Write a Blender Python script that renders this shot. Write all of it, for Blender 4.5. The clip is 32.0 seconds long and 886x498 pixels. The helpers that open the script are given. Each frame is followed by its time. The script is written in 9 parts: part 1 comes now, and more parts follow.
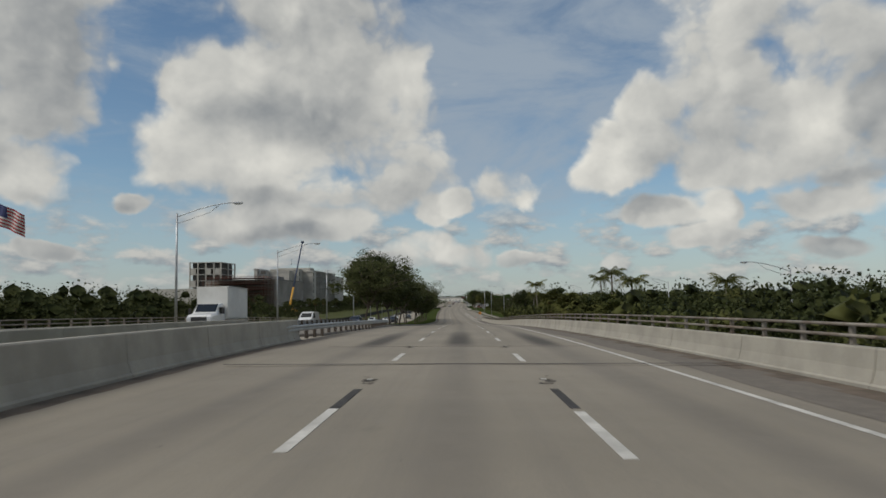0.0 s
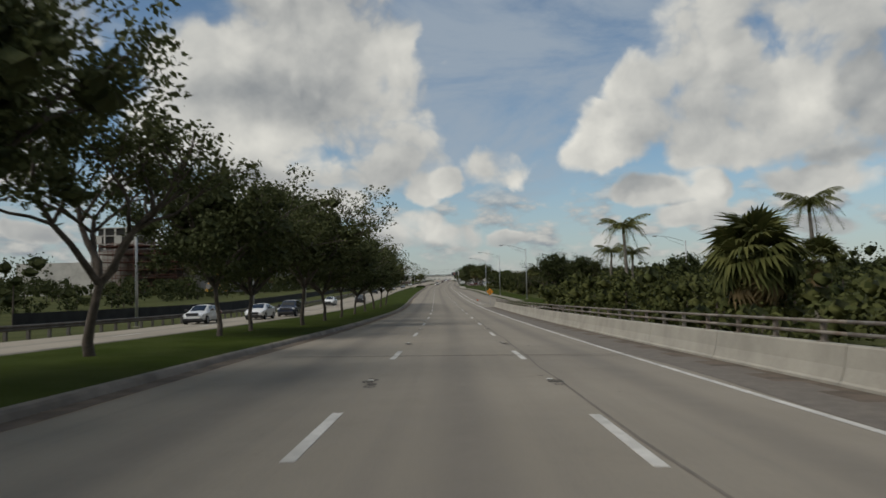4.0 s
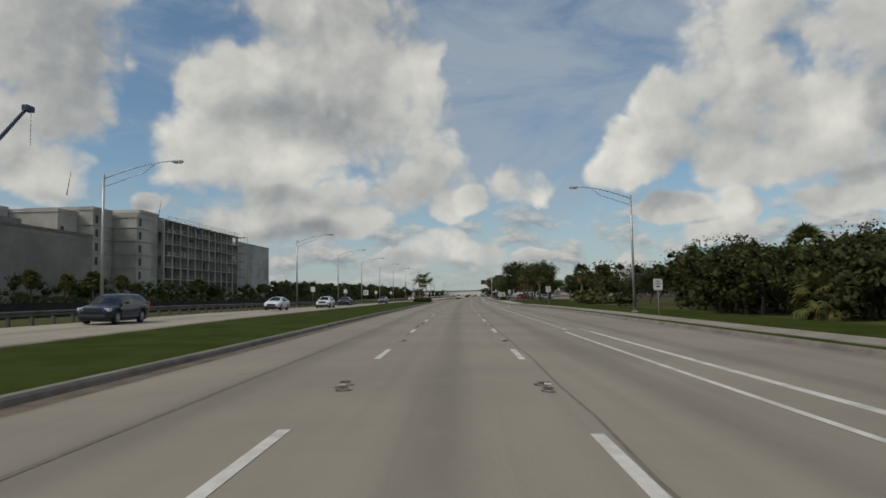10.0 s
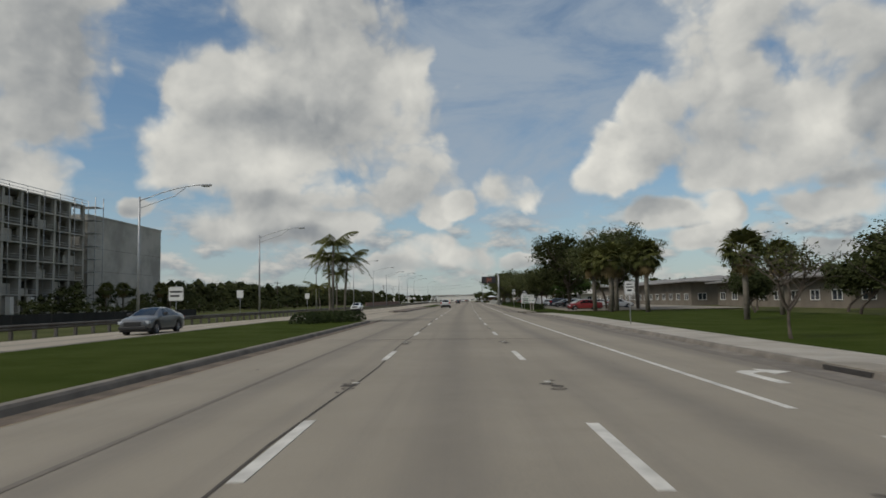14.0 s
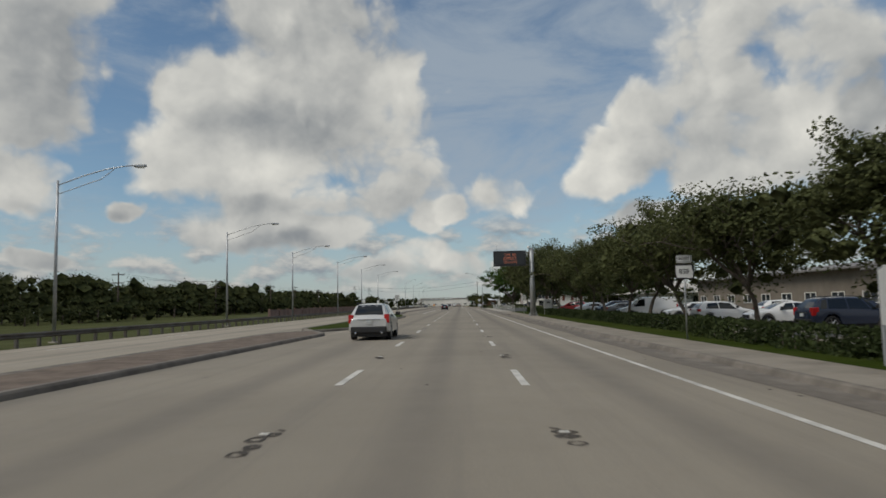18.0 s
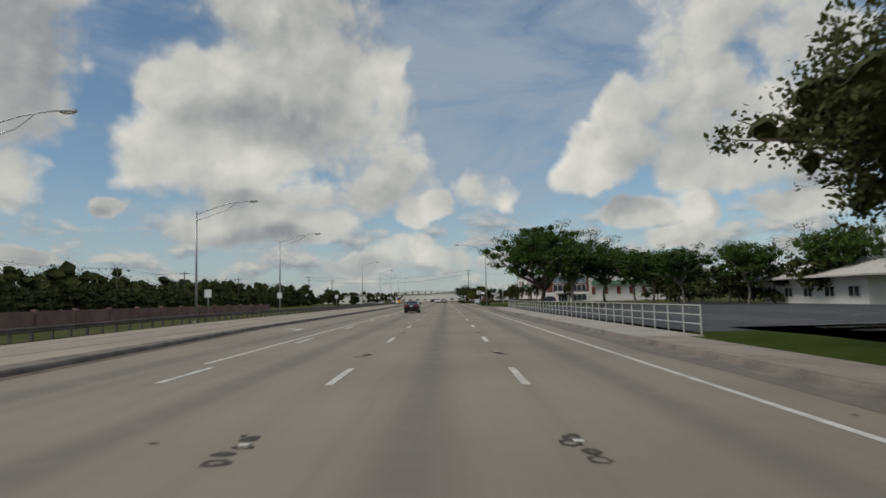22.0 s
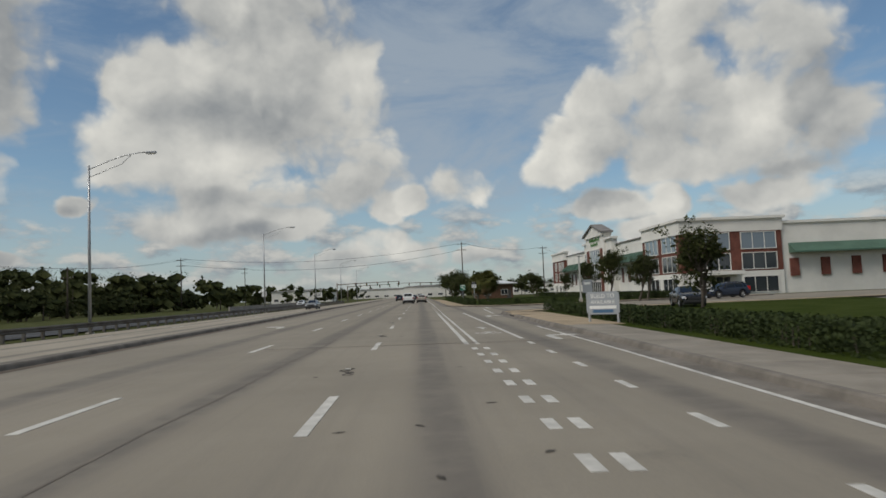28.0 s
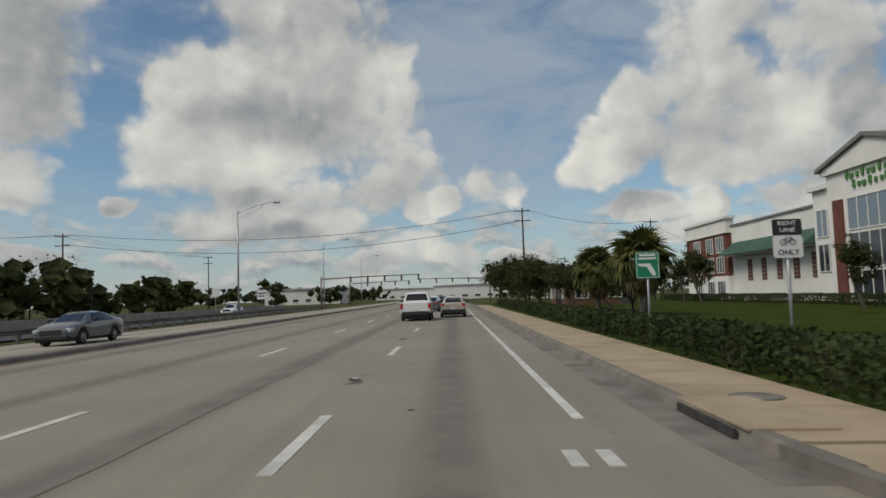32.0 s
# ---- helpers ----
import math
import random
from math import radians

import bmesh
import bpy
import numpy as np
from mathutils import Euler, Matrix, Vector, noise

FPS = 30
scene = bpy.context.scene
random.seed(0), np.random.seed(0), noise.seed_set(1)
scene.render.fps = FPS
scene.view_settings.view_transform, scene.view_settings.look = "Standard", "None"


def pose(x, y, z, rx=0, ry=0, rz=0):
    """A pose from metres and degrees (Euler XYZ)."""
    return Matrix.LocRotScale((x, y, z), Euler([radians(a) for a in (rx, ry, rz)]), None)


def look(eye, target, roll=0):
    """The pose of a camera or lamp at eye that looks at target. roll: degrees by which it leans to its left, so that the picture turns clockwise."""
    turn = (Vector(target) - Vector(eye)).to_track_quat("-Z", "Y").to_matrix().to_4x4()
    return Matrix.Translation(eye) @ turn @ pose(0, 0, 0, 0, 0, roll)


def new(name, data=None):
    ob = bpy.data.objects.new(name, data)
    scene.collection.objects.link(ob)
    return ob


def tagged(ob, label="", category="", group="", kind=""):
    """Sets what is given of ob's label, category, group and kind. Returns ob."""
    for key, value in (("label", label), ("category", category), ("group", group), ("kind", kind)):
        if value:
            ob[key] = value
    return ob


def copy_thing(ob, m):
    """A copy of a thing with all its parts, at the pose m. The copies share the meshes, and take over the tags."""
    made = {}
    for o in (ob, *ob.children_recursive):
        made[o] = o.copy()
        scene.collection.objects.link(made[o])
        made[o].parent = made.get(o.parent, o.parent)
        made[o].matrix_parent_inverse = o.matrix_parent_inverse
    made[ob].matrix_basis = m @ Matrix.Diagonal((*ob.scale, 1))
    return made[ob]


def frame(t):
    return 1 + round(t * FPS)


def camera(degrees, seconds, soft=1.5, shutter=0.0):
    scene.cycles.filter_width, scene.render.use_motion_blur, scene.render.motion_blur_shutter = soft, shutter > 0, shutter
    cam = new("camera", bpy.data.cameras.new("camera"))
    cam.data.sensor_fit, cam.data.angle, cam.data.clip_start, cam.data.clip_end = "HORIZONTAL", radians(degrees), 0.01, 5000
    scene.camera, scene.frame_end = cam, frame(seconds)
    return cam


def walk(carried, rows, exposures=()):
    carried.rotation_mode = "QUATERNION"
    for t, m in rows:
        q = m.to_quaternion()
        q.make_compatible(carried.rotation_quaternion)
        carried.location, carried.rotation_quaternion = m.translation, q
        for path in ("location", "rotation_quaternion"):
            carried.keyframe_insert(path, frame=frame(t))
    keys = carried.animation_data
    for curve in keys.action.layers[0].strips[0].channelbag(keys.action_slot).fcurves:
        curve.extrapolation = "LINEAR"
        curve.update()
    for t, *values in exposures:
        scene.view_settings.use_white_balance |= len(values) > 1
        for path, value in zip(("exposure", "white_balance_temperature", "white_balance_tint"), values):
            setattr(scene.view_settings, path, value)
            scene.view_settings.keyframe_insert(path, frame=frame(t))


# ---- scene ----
# ---- camera ----
cam = camera(67.0, 32.0, soft=1.6, shutter=0.12)
rows = [
    (0.0, pose(0.10, -0.00, 7.240, 94.13, 0.90, -0.58)),
    (0.5, pose(0.52, 12.03, 7.111, 93.70, 0.88, -0.68)),
    (1.0, pose(0.93, 24.05, 6.931, 93.41, 0.85, -0.97)),
    (1.5, pose(1.35, 36.09, 6.700, 93.70, 0.83, -0.87)),
    (2.0, pose(1.77, 48.17, 6.416, 93.26, 0.80, -1.06)),
    (2.5, pose(2.21, 60.33, 6.083, 93.02, 0.90, -1.11)),
    (3.0, pose(2.66, 72.64, 5.705, 92.88, 1.00, -1.35)),
    (3.5, pose(3.12, 85.16, 5.277, 92.63, 1.10, -1.40)),
    (4.0, pose(3.58, 97.93, 4.796, 92.39, 1.20, -1.40)),
    (4.5, pose(4.12, 111.01, 4.286, 92.05, 1.18, -1.50)),
    (5.0, pose(4.61, 124.32, 3.812, 91.86, 1.16, -1.46)),
    (5.5, pose(5.07, 137.76, 3.382, 91.84, 1.14, -1.27)),
    (6.0, pose(5.47, 151.24, 3.000, 91.97, 1.12, -0.98)),
    (6.5, pose(5.83, 164.65, 2.668, 92.20, 1.10, -0.68)),
    (7.0, pose(6.13, 177.89, 2.388, 92.49, 1.12, -0.39)),
    (7.5, pose(6.39, 190.95, 2.157, 92.78, 1.14, -0.10)),
    (8.0, pose(6.61, 204.09, 1.970, 93.02, 1.16, 0.10)),
    (8.5, pose(6.82, 217.56, 1.824, 93.36, 1.18, 0.10)),
    (9.0, pose(7.04, 231.19, 1.724, 93.60, 1.20, 0.29)),
    (9.5, pose(7.18, 244.72, 1.661, 93.79, 1.10, 0.53)),
    (10.0, pose(7.31, 258.08, 1.616, 93.94, 1.00, 0.68)),
    (10.5, pose(7.44, 271.29, 1.588, 94.22, 0.90, 0.87)),
    (11.0, pose(7.57, 284.48, 1.576, 94.61, 0.80, 0.97)),
    (11.5, pose(7.70, 297.79, 1.576, 94.51, 0.79, 0.87)),
    (12.0, pose(7.83, 311.20, 1.577, 94.56, 0.78, 0.73)),
    (12.5, pose(7.99, 324.65, 1.577, 94.51, 0.76, 0.44)),
    (13.0, pose(8.18, 338.08, 1.578, 94.37, 0.75, 0.24)),
    (13.5, pose(8.46, 351.43, 1.578, 94.37, 0.93, 0.00)),
    (14.0, pose(8.77, 364.67, 1.577, 94.37, 1.12, -0.29)),
    (14.5, pose(9.11, 377.78, 1.577, 94.37, 1.30, -0.58)),
    (15.0, pose(9.59, 390.78, 1.575, 94.35, 1.30, -0.81)),
    (15.5, pose(10.11, 403.71, 1.572, 94.33, 1.30, -0.97)),
    (16.0, pose(10.66, 416.60, 1.570, 94.35, 1.30, -1.09)),
    (16.5, pose(11.24, 429.48, 1.567, 94.42, 1.30, -1.16)),
    (17.0, pose(11.87, 442.41, 1.565, 94.56, 1.30, -1.16)),
    (17.5, pose(12.32, 455.39, 1.567, 94.71, 1.30, -1.02)),
    (18.0, pose(12.78, 468.36, 1.568, 94.71, 1.30, -1.02)),
    (18.5, pose(13.25, 481.25, 1.569, 94.51, 1.25, -1.02)),
    (19.0, pose(13.72, 493.97, 1.571, 94.56, 1.20, -1.11)),
    (19.5, pose(14.26, 506.46, 1.571, 94.37, 1.15, -1.26)),
    (20.0, pose(14.81, 518.76, 1.571, 94.37, 1.10, -1.50)),
    (20.5, pose(15.36, 530.89, 1.571, 94.27, 1.18, -1.79)),
    (21.0, pose(15.91, 542.92, 1.571, 94.27, 1.25, -1.98)),
    (21.5, pose(16.47, 554.88, 1.571, 94.13, 1.32, -2.13)),
    (22.0, pose(17.03, 566.80, 1.571, 94.27, 1.40, -2.22)),
    (22.5, pose(17.59, 578.69, 1.571, 94.51, 1.40, -2.27)),
    (23.0, pose(18.14, 590.58, 1.571, 94.56, 1.40, -2.22)),
    (23.5, pose(18.68, 602.49, 1.571, 94.51, 1.40, -1.98)),
    (24.0, pose(19.23, 614.44, 1.571, 94.51, 1.40, -1.93)),
    (24.5, pose(19.74, 626.44, 1.572, 94.56, 1.40, -2.13)),
    (25.0, pose(20.24, 638.39, 1.572, 94.47, 1.40, -2.61)),
    (25.5, pose(20.74, 650.21, 1.573, 94.13, 1.40, -2.76)),
    (26.0, pose(21.14, 661.82, 1.575, 93.99, 1.62, -3.14)),
    (26.5, pose(21.53, 673.18, 1.577, 94.04, 1.85, -3.75)),
    (27.0, pose(21.90, 684.31, 1.579, 94.11, 2.07, -4.32)),
    (27.5, pose(22.26, 695.19, 1.579, 94.03, 2.30, -4.59)),
    (28.0, pose(22.60, 705.81, 1.579, 93.79, 2.40, -4.30)),
    (28.5, pose(23.11, 716.07, 1.579, 93.74, 2.50, -3.48)),
    (29.0, pose(23.60, 725.92, 1.579, 93.74, 2.40, -2.76)),
    (29.5, pose(24.07, 735.43, 1.579, 93.74, 2.30, -2.03)),
    (30.0, pose(24.52, 744.74, 1.577, 93.74, 2.13, -1.69)),
    (30.5, pose(24.89, 753.94, 1.577, 93.70, 1.97, -1.31)),
    (31.0, pose(25.25, 763.02, 1.577, 93.70, 1.80, -1.31)),
    (31.5, pose(25.61, 772.00, 1.578, 93.74, 1.85, -1.35)),
    (32.0, pose(25.96, 780.91, 1.578, 93.98, 1.90, -1.45)),
]
walk(cam, rows, exposures=[(0.0, 0.0), (32.0, 0.0)])

# ---- the road's line: heading and grade along its length s, cross offset d ----
HEAD = [(-400, -2.2), (100.9, -2.2), (198.3, -0.7), (310.5, -0.7), (442.6, -2.3), (557, -2.7), (677, -2.5), (737, -2.3), (2500, -2.3)]
GRADE = [(-400, 2.4), (-150, 1.2), (0, -0.5), (50, -1.5), (100.9, -2.3), (178.3, -1.1), (232.3, -0.3), (287.8, 0), (2500, 0)]
C14 = [(-400, 0.14), (150, 0.14), (200, -0.12), (250, 0.0), (300, 0.22), (360, 0.12), (420, 0.1), (560, 0.05), (2500, 0.05)]
C21 = [(-400, 0.0), (200, 0.05), (262, 0.4), (316, 0.4), (340, 0.28), (372, 0.15), (390, 0.0), (500, -0.2), (600, -0.2), (625, -0.05), (780, -0.15), (2500, -0.15)]


def lerp(v, pairs):
    return np.interp(v, [p[0] for p in pairs], [p[1] for p in pairs])


def cross_z(s, d):
    """Rise of the surface across the road: a slight fall to the kerb side, and the two carriageways' own levels."""
    s, d = np.asarray(s, float), np.asarray(d, float)
    a, b = lerp(s, C14), lerp(s, C21)
    near = lerp(d, [(-6.5, 0), (0, 0), (10, -0.2), (60, -0.2)])
    u = np.clip((-6.5 - d) / 7.5, 0, 1)
    v = np.clip((-14 - d) / 7.0, 0, 1)
    return near + a * u + (b - a) * v


TS = np.arange(-400, 2501, 2.0)
TH = np.radians(lerp(TS, HEAD))
TG = np.radians(lerp(TS, GRADE))
TX = np.concatenate([[0], np.cumsum(-np.sin((TH[1:] + TH[:-1]) / 2) * 2)])
TY = np.concatenate([[0], np.cumsum(np.cos((TH[1:] + TH[:-1]) / 2) * 2)])
TZ = np.concatenate([[0], np.cumsum(np.tan((TG[1:] + TG[:-1]) / 2) * 2)])
TX, TY, TZ = TX - TX[200], TY - TY[200], TZ - TZ[-1]


def road_z(s):
    return np.interp(s, TS, TZ)


def pts(s, d, z):
    """World points from road coordinates; arrays or numbers."""
    s, d, z = np.broadcast_arrays(np.asarray(s, float), np.asarray(d, float), np.asarray(z, float))
    h = np.interp(s, TS, TH)
    return np.stack([np.interp(s, TS, TX) + d * np.cos(h), np.interp(s, TS, TY) + d * np.sin(h),
                     z + cross_z(s, d) + np.interp(s, TS, TZ)], -1)


def at(s, d, z=0.0, turn=0.0, ground=False):
    """The pose of a thing standing at s, d with its y axis along the road, turned by degrees."""
    p = pts(s, d, z)
    if ground:
        p[2] = ground_z(s, d) + z
    return pose(p[0], p[1], p[2], 0, 0, math.degrees(np.interp(s, TS, TH)) + turn)


def on_road(s, d, z=0.0):
    """As at(), lying on the road's slope."""
    m = at(s, d, z)
    g = math.degrees(np.interp(s, TS, TG))
    tilt = math.degrees(math.atan(float(cross_z(s, d + 0.5) - cross_z(s, d - 0.5))))
    return m @ pose(0, 0, 0, g, -tilt, 0)


def ground_z(s, d):
    """The land beside the road: level with it near by, falling away beside the ramp."""
    s, d = np.asarray(s, float), np.asarray(d, float)
    z = np.interp(s, TS, TZ)
    drop = np.where(d > 0, np.maximum(0, d - 8.6), np.maximum(0, -26.0 - d)) * 0.55
    return np.where(z > 0.25, np.maximum(z - 0.25 - drop, -0.05), z) - 0.02 + np.where(z > 0.25, 0, cross_z(s, d))


# ---- world ----
# heaps of cloud: azimuth, elevation, half width, half height in degrees
MAIN_BANK = [(-15.0, 13.5, 8.5, 4.5), (-7.0, 15.5, 7.0, 4.5), (-15.0, 6.2, 6.0, 1.5), (-10.8, 22.2, 7.3, 5.8), (-16.4, 17.1, 6.5, 4.3), (-8.9, 15.1, 9.0, 5.4), (-18.2, 12.1, 5.9, 3.8), (-11.8, 9.9, 9.1, 3.0), (-4.0, 18.8, 3.7, 4.8), (-20.8, 17.6, 2.0, 2.5), (-4.2, 10.4, 5.1, 3.5), (-14.6, 7.0, 4.9, 1.9), (-10.0, 6.4, 4.8, 1.4)]
LEFT_BANK = [(-32.0, 19.0, 5.7, 5.6), (-32.6, 14.6, 5.2, 3.5), (-31.8, 9.5, 3.5, 2.4), (-33.5, 26.4, 10.1, 5.3), (-10.7, 29.9, 10.9, 5.5), (28.5, 26.8, 10.3, 6.4), (-29.9, 3.8, 2.2, 0.6), (-24.2, 7.8, 1.2, 0.9)]
RIGHT_BANK = [(27.0, 10.5, 5.5, 2.6), (33.5, 12.5, 4.0, 3.5), (25.3, 18.2, 5.7, 5.2), (30.9, 15.2, 5.7, 5.8), (18.3, 14.9, 2.7, 2.6), (16.9, 11.9, 4.4, 2.8), (22.1, 11.8, 4.4, 3.0), (14.5, 9.8, 2.7, 1.6), (32.7, 9.7, 3.6, 2.4), (19.1, 6.7, 3.4, 1.4), (23.2, 6.8, 1.6, 1.8), (21.8, 4.4, 2.9, 1.0), (30.8, 6.9, 3.8, 1.2), (31.0, 3.3, 2.7, 1.1)]
LOW_BANK = [(-0.9, 4.1, 2.9, 1.5), (2.7, 3.3, 2.6, 1.2), (6.5, 9.5, 3.1, 2.0), (-0.3, 7.5, 1.7, 1.6), (1.9, 8.2, 1.3, 1.2), (15.2, 3.0, 1.4, 0.7), (6.8, 3.0, 1.9, 0.6), (-4.3, 3.0, 2.9, 0.8)]
# sunlit heads and grey bellies within them: azimuth, elevation, half width, half height, brightness
MAIN_LIGHT = [(-9.6, 21.0, 3.6, 3.4, 0.62), (-5.3, 21.2, 4.4, 3.4, 0.45), (-17.9, 17.5, 3.8, 2.1, 0.72), (-21.3, 14.4, 2.1, 2.4, 0.8), (-13.4, 15.1, 7.1, 2.1, 0.28), (-3.4, 18.1, 2.4, 2.8, 0.8), (-14.5, 11.8, 3.0, 2.2, 0.97), (-9.4, 9.9, 3.1, 1.7, 0.92),
             (-19.2, 10.8, 4.0, 2.3, 0.72), (-5.4, 12.6, 4.6, 2.8, 0.62), (-4.9, 8.6, 4.9, 1.7, 0.36), (-16.1, 8.7, 6.9, 0.8, 0.42), (-15.7, 6.7, 3.4, 1.2, 0.6), (-12.0, 5.5, 4.2, 0.7, 0.16), (-7.3, 6.0, 2.2, 1.0, 0.6)]
LEFT_LIGHT = [(-30.0, 16.9, 4.2, 5.0, 0.33), (-34.9, 17.9, 5.5, 5.7, 0.45), (-31.1, 9.1, 3.5, 2.1, 0.74), (-28.4, 7.4, 3.2, 0.5, 0.18), (-31.2, 5.4, 2.5, 1.1, 0.42), (-21.3, 4.9, 1.7, 0.6, 0.35), (-9.6, 29.2, 10.9, 4.1, 0.5), (-27.6, 26.1, 7.4, 3.2, 0.4), (23.5, 27.7, 10.1, 4.3, 0.55)]
RIGHT_LIGHT = [(22.7, 19.6, 3.9, 3.1, 0.75), (29.2, 18.5, 6.1, 3.7, 0.62), (25.0, 14.6, 5.8, 3.6, 0.55), (30.6, 12.4, 2.2, 2.1, 0.92), (34.5, 13.7, 2.3, 2.7, 0.28), (16.5, 14.2, 2.8, 2.3, 0.8), (15.1, 10.9, 3.6, 2.3, 0.88), (20.0, 11.6, 3.2, 2.7, 0.5),
              (28.4, 10.0, 4.1, 1.5, 0.7), (32.1, 8.3, 3.4, 0.7, 0.3), (22.6, 6.9, 1.1, 1.3, 1.0), (20.5, 5.4, 2.5, 1.1, 0.74), (17.5, 7.2, 2.2, 0.7, 0.4), (33.1, 6.8, 2.5, 1.4, 0.72), (33.4, 4.7, 2.8, 0.7, 0.2), (27.6, 7.3, 2.3, 0.6, 0.5)]
LOW_LIGHT = [(5.8, 9.2, 2.9, 1.7, 0.7), (6.0, 6.4, 2.9, 1.2, 0.5), (-0.8, 7.2, 1.9, 1.5, 0.76), (1.5, 8.0, 1.0, 1.1, 0.85), (-1.2, 4.5, 1.9, 0.8, 0.84), (1.8, 3.6, 1.5, 0.6, 0.92), (5.2, 3.7, 2.4, 0.8, 0.62), (14.6, 3.2, 1.5, 0.8, 0.66), (3.2, 2.0, 6.2, 0.7, 0.42), (11.9, 5.8, 1.3, 0.5, 0.45)]


def mth(tree, op, a, b=None, c=None, clamp=False):
    n = tree.nodes.new("ShaderNodeMath")
    n.operation, n.use_clamp = op, clamp
    for i, v in enumerate((a, b, c)):
        if v is None:
            continue
        if isinstance(v, (int, float)):
            n.inputs[i].default_value = v
        else:
            tree.links.new(v, n.inputs[i])
    return n.outputs[0]


def ramp(tree, v, lo, hi, a=0.0, b=1.0, smooth=True):
    n = tree.nodes.new("ShaderNodeMapRange")
    n.interpolation_type = "SMOOTHSTEP" if smooth else "LINEAR"
    for i, x in enumerate((v, lo, hi, a, b)):
        if isinstance(x, (int, float)):
            n.inputs[i].default_value = x
        else:
            tree.links.new(x, n.inputs[i])
    return n.outputs[0]


def mixc(tree, f, a, b, blend="MIX"):
    n = tree.nodes.new("ShaderNodeMix")
    n.data_type, n.blend_type = "RGBA", blend
    for i, x in ((0, f), (6, a), (7, b)):
        if isinstance(x, (int, float)):
            n.inputs[i].default_value = x
        elif isinstance(x, tuple):
            n.inputs[i].default_value = (*x[:3], 1)
        else:
            tree.links.new(x, n.inputs[i])
    return n.outputs[2]


def noise_tex(tree, vec, scale, detail=4.0, rough=0.55, out=0, dist=0.0):
    n = tree.nodes.new("ShaderNodeTexNoise")
    n.inputs["Scale"].default_value, n.inputs["Detail"].default_value = scale, detail
    n.inputs["Roughness"].default_value, n.inputs["Distortion"].default_value = rough, dist
    if vec is not None:
        tree.links.new(vec, n.inputs["Vector"])
    return n.outputs[out]


def vmath(tree, op, a, b=None, c=None):
    n = tree.nodes.new("ShaderNodeVectorMath")
    n.operation = op
    for i, v in enumerate((a, b, c)):
        if v is None:
            continue
        if isinstance(v, tuple):
            n.inputs[i].default_value = v
        else:
            tree.links.new(v, n.inputs[i])
    return n.outputs["Value"] if op == "DOT_PRODUCT" else n.outputs[0]


def group_of(name, outs):
    g = bpy.data.node_groups.new(name, "ShaderNodeTree")
    g.interface.new_socket("Place", in_out="INPUT", socket_type="NodeSocketVector")
    for o in outs:
        g.interface.new_socket(o, in_out="OUTPUT", socket_type="NodeSocketFloat")
    p0 = g.nodes.new("NodeGroupInput").outputs[0]
    warp = noise_tex(g, p0, 0.2, 4.0, 0.5, out=1)
    p = vmath(g, "ADD", p0, vmath(g, "MULTIPLY", vmath(g, "SUBTRACT", warp, (0.5, 0.5, 0.5)), (3.6, 3.0, 0.0)))
    return g, p0, p, g.nodes.new("NodeGroupOutput")


def puff_field():
    """Node group: cauliflower heads over soft billows, by azimuth and elevation in degrees."""
    g, p0, p, o = group_of("puff_field", ["Height"])
    v = g.nodes.new("ShaderNodeTexVoronoi")
    v.feature, v.distance = "SMOOTH_F1", "EUCLIDEAN"
    v.inputs["Scale"].default_value, v.inputs["Detail"].default_value = 0.28, 3.0
    v.inputs["Roughness"].default_value, v.inputs["Smoothness"].default_value = 0.5, 0.8
    g.links.new(vmath(g, "MULTIPLY", p, (1.0, 1.15, 0.0)), v.inputs["Vector"])
    soft = noise_tex(g, p, 0.14, 6.0, 0.47)
    h = mth(g, "ADD", mth(g, "MULTIPLY", mth(g, "SUBTRACT", 0.55, v.outputs["Distance"]), 0.70), mth(g, "MULTIPLY", mth(g, "SUBTRACT", soft, 0.5), 1.5))
    g.links.new(h, o.inputs[0])
    return g


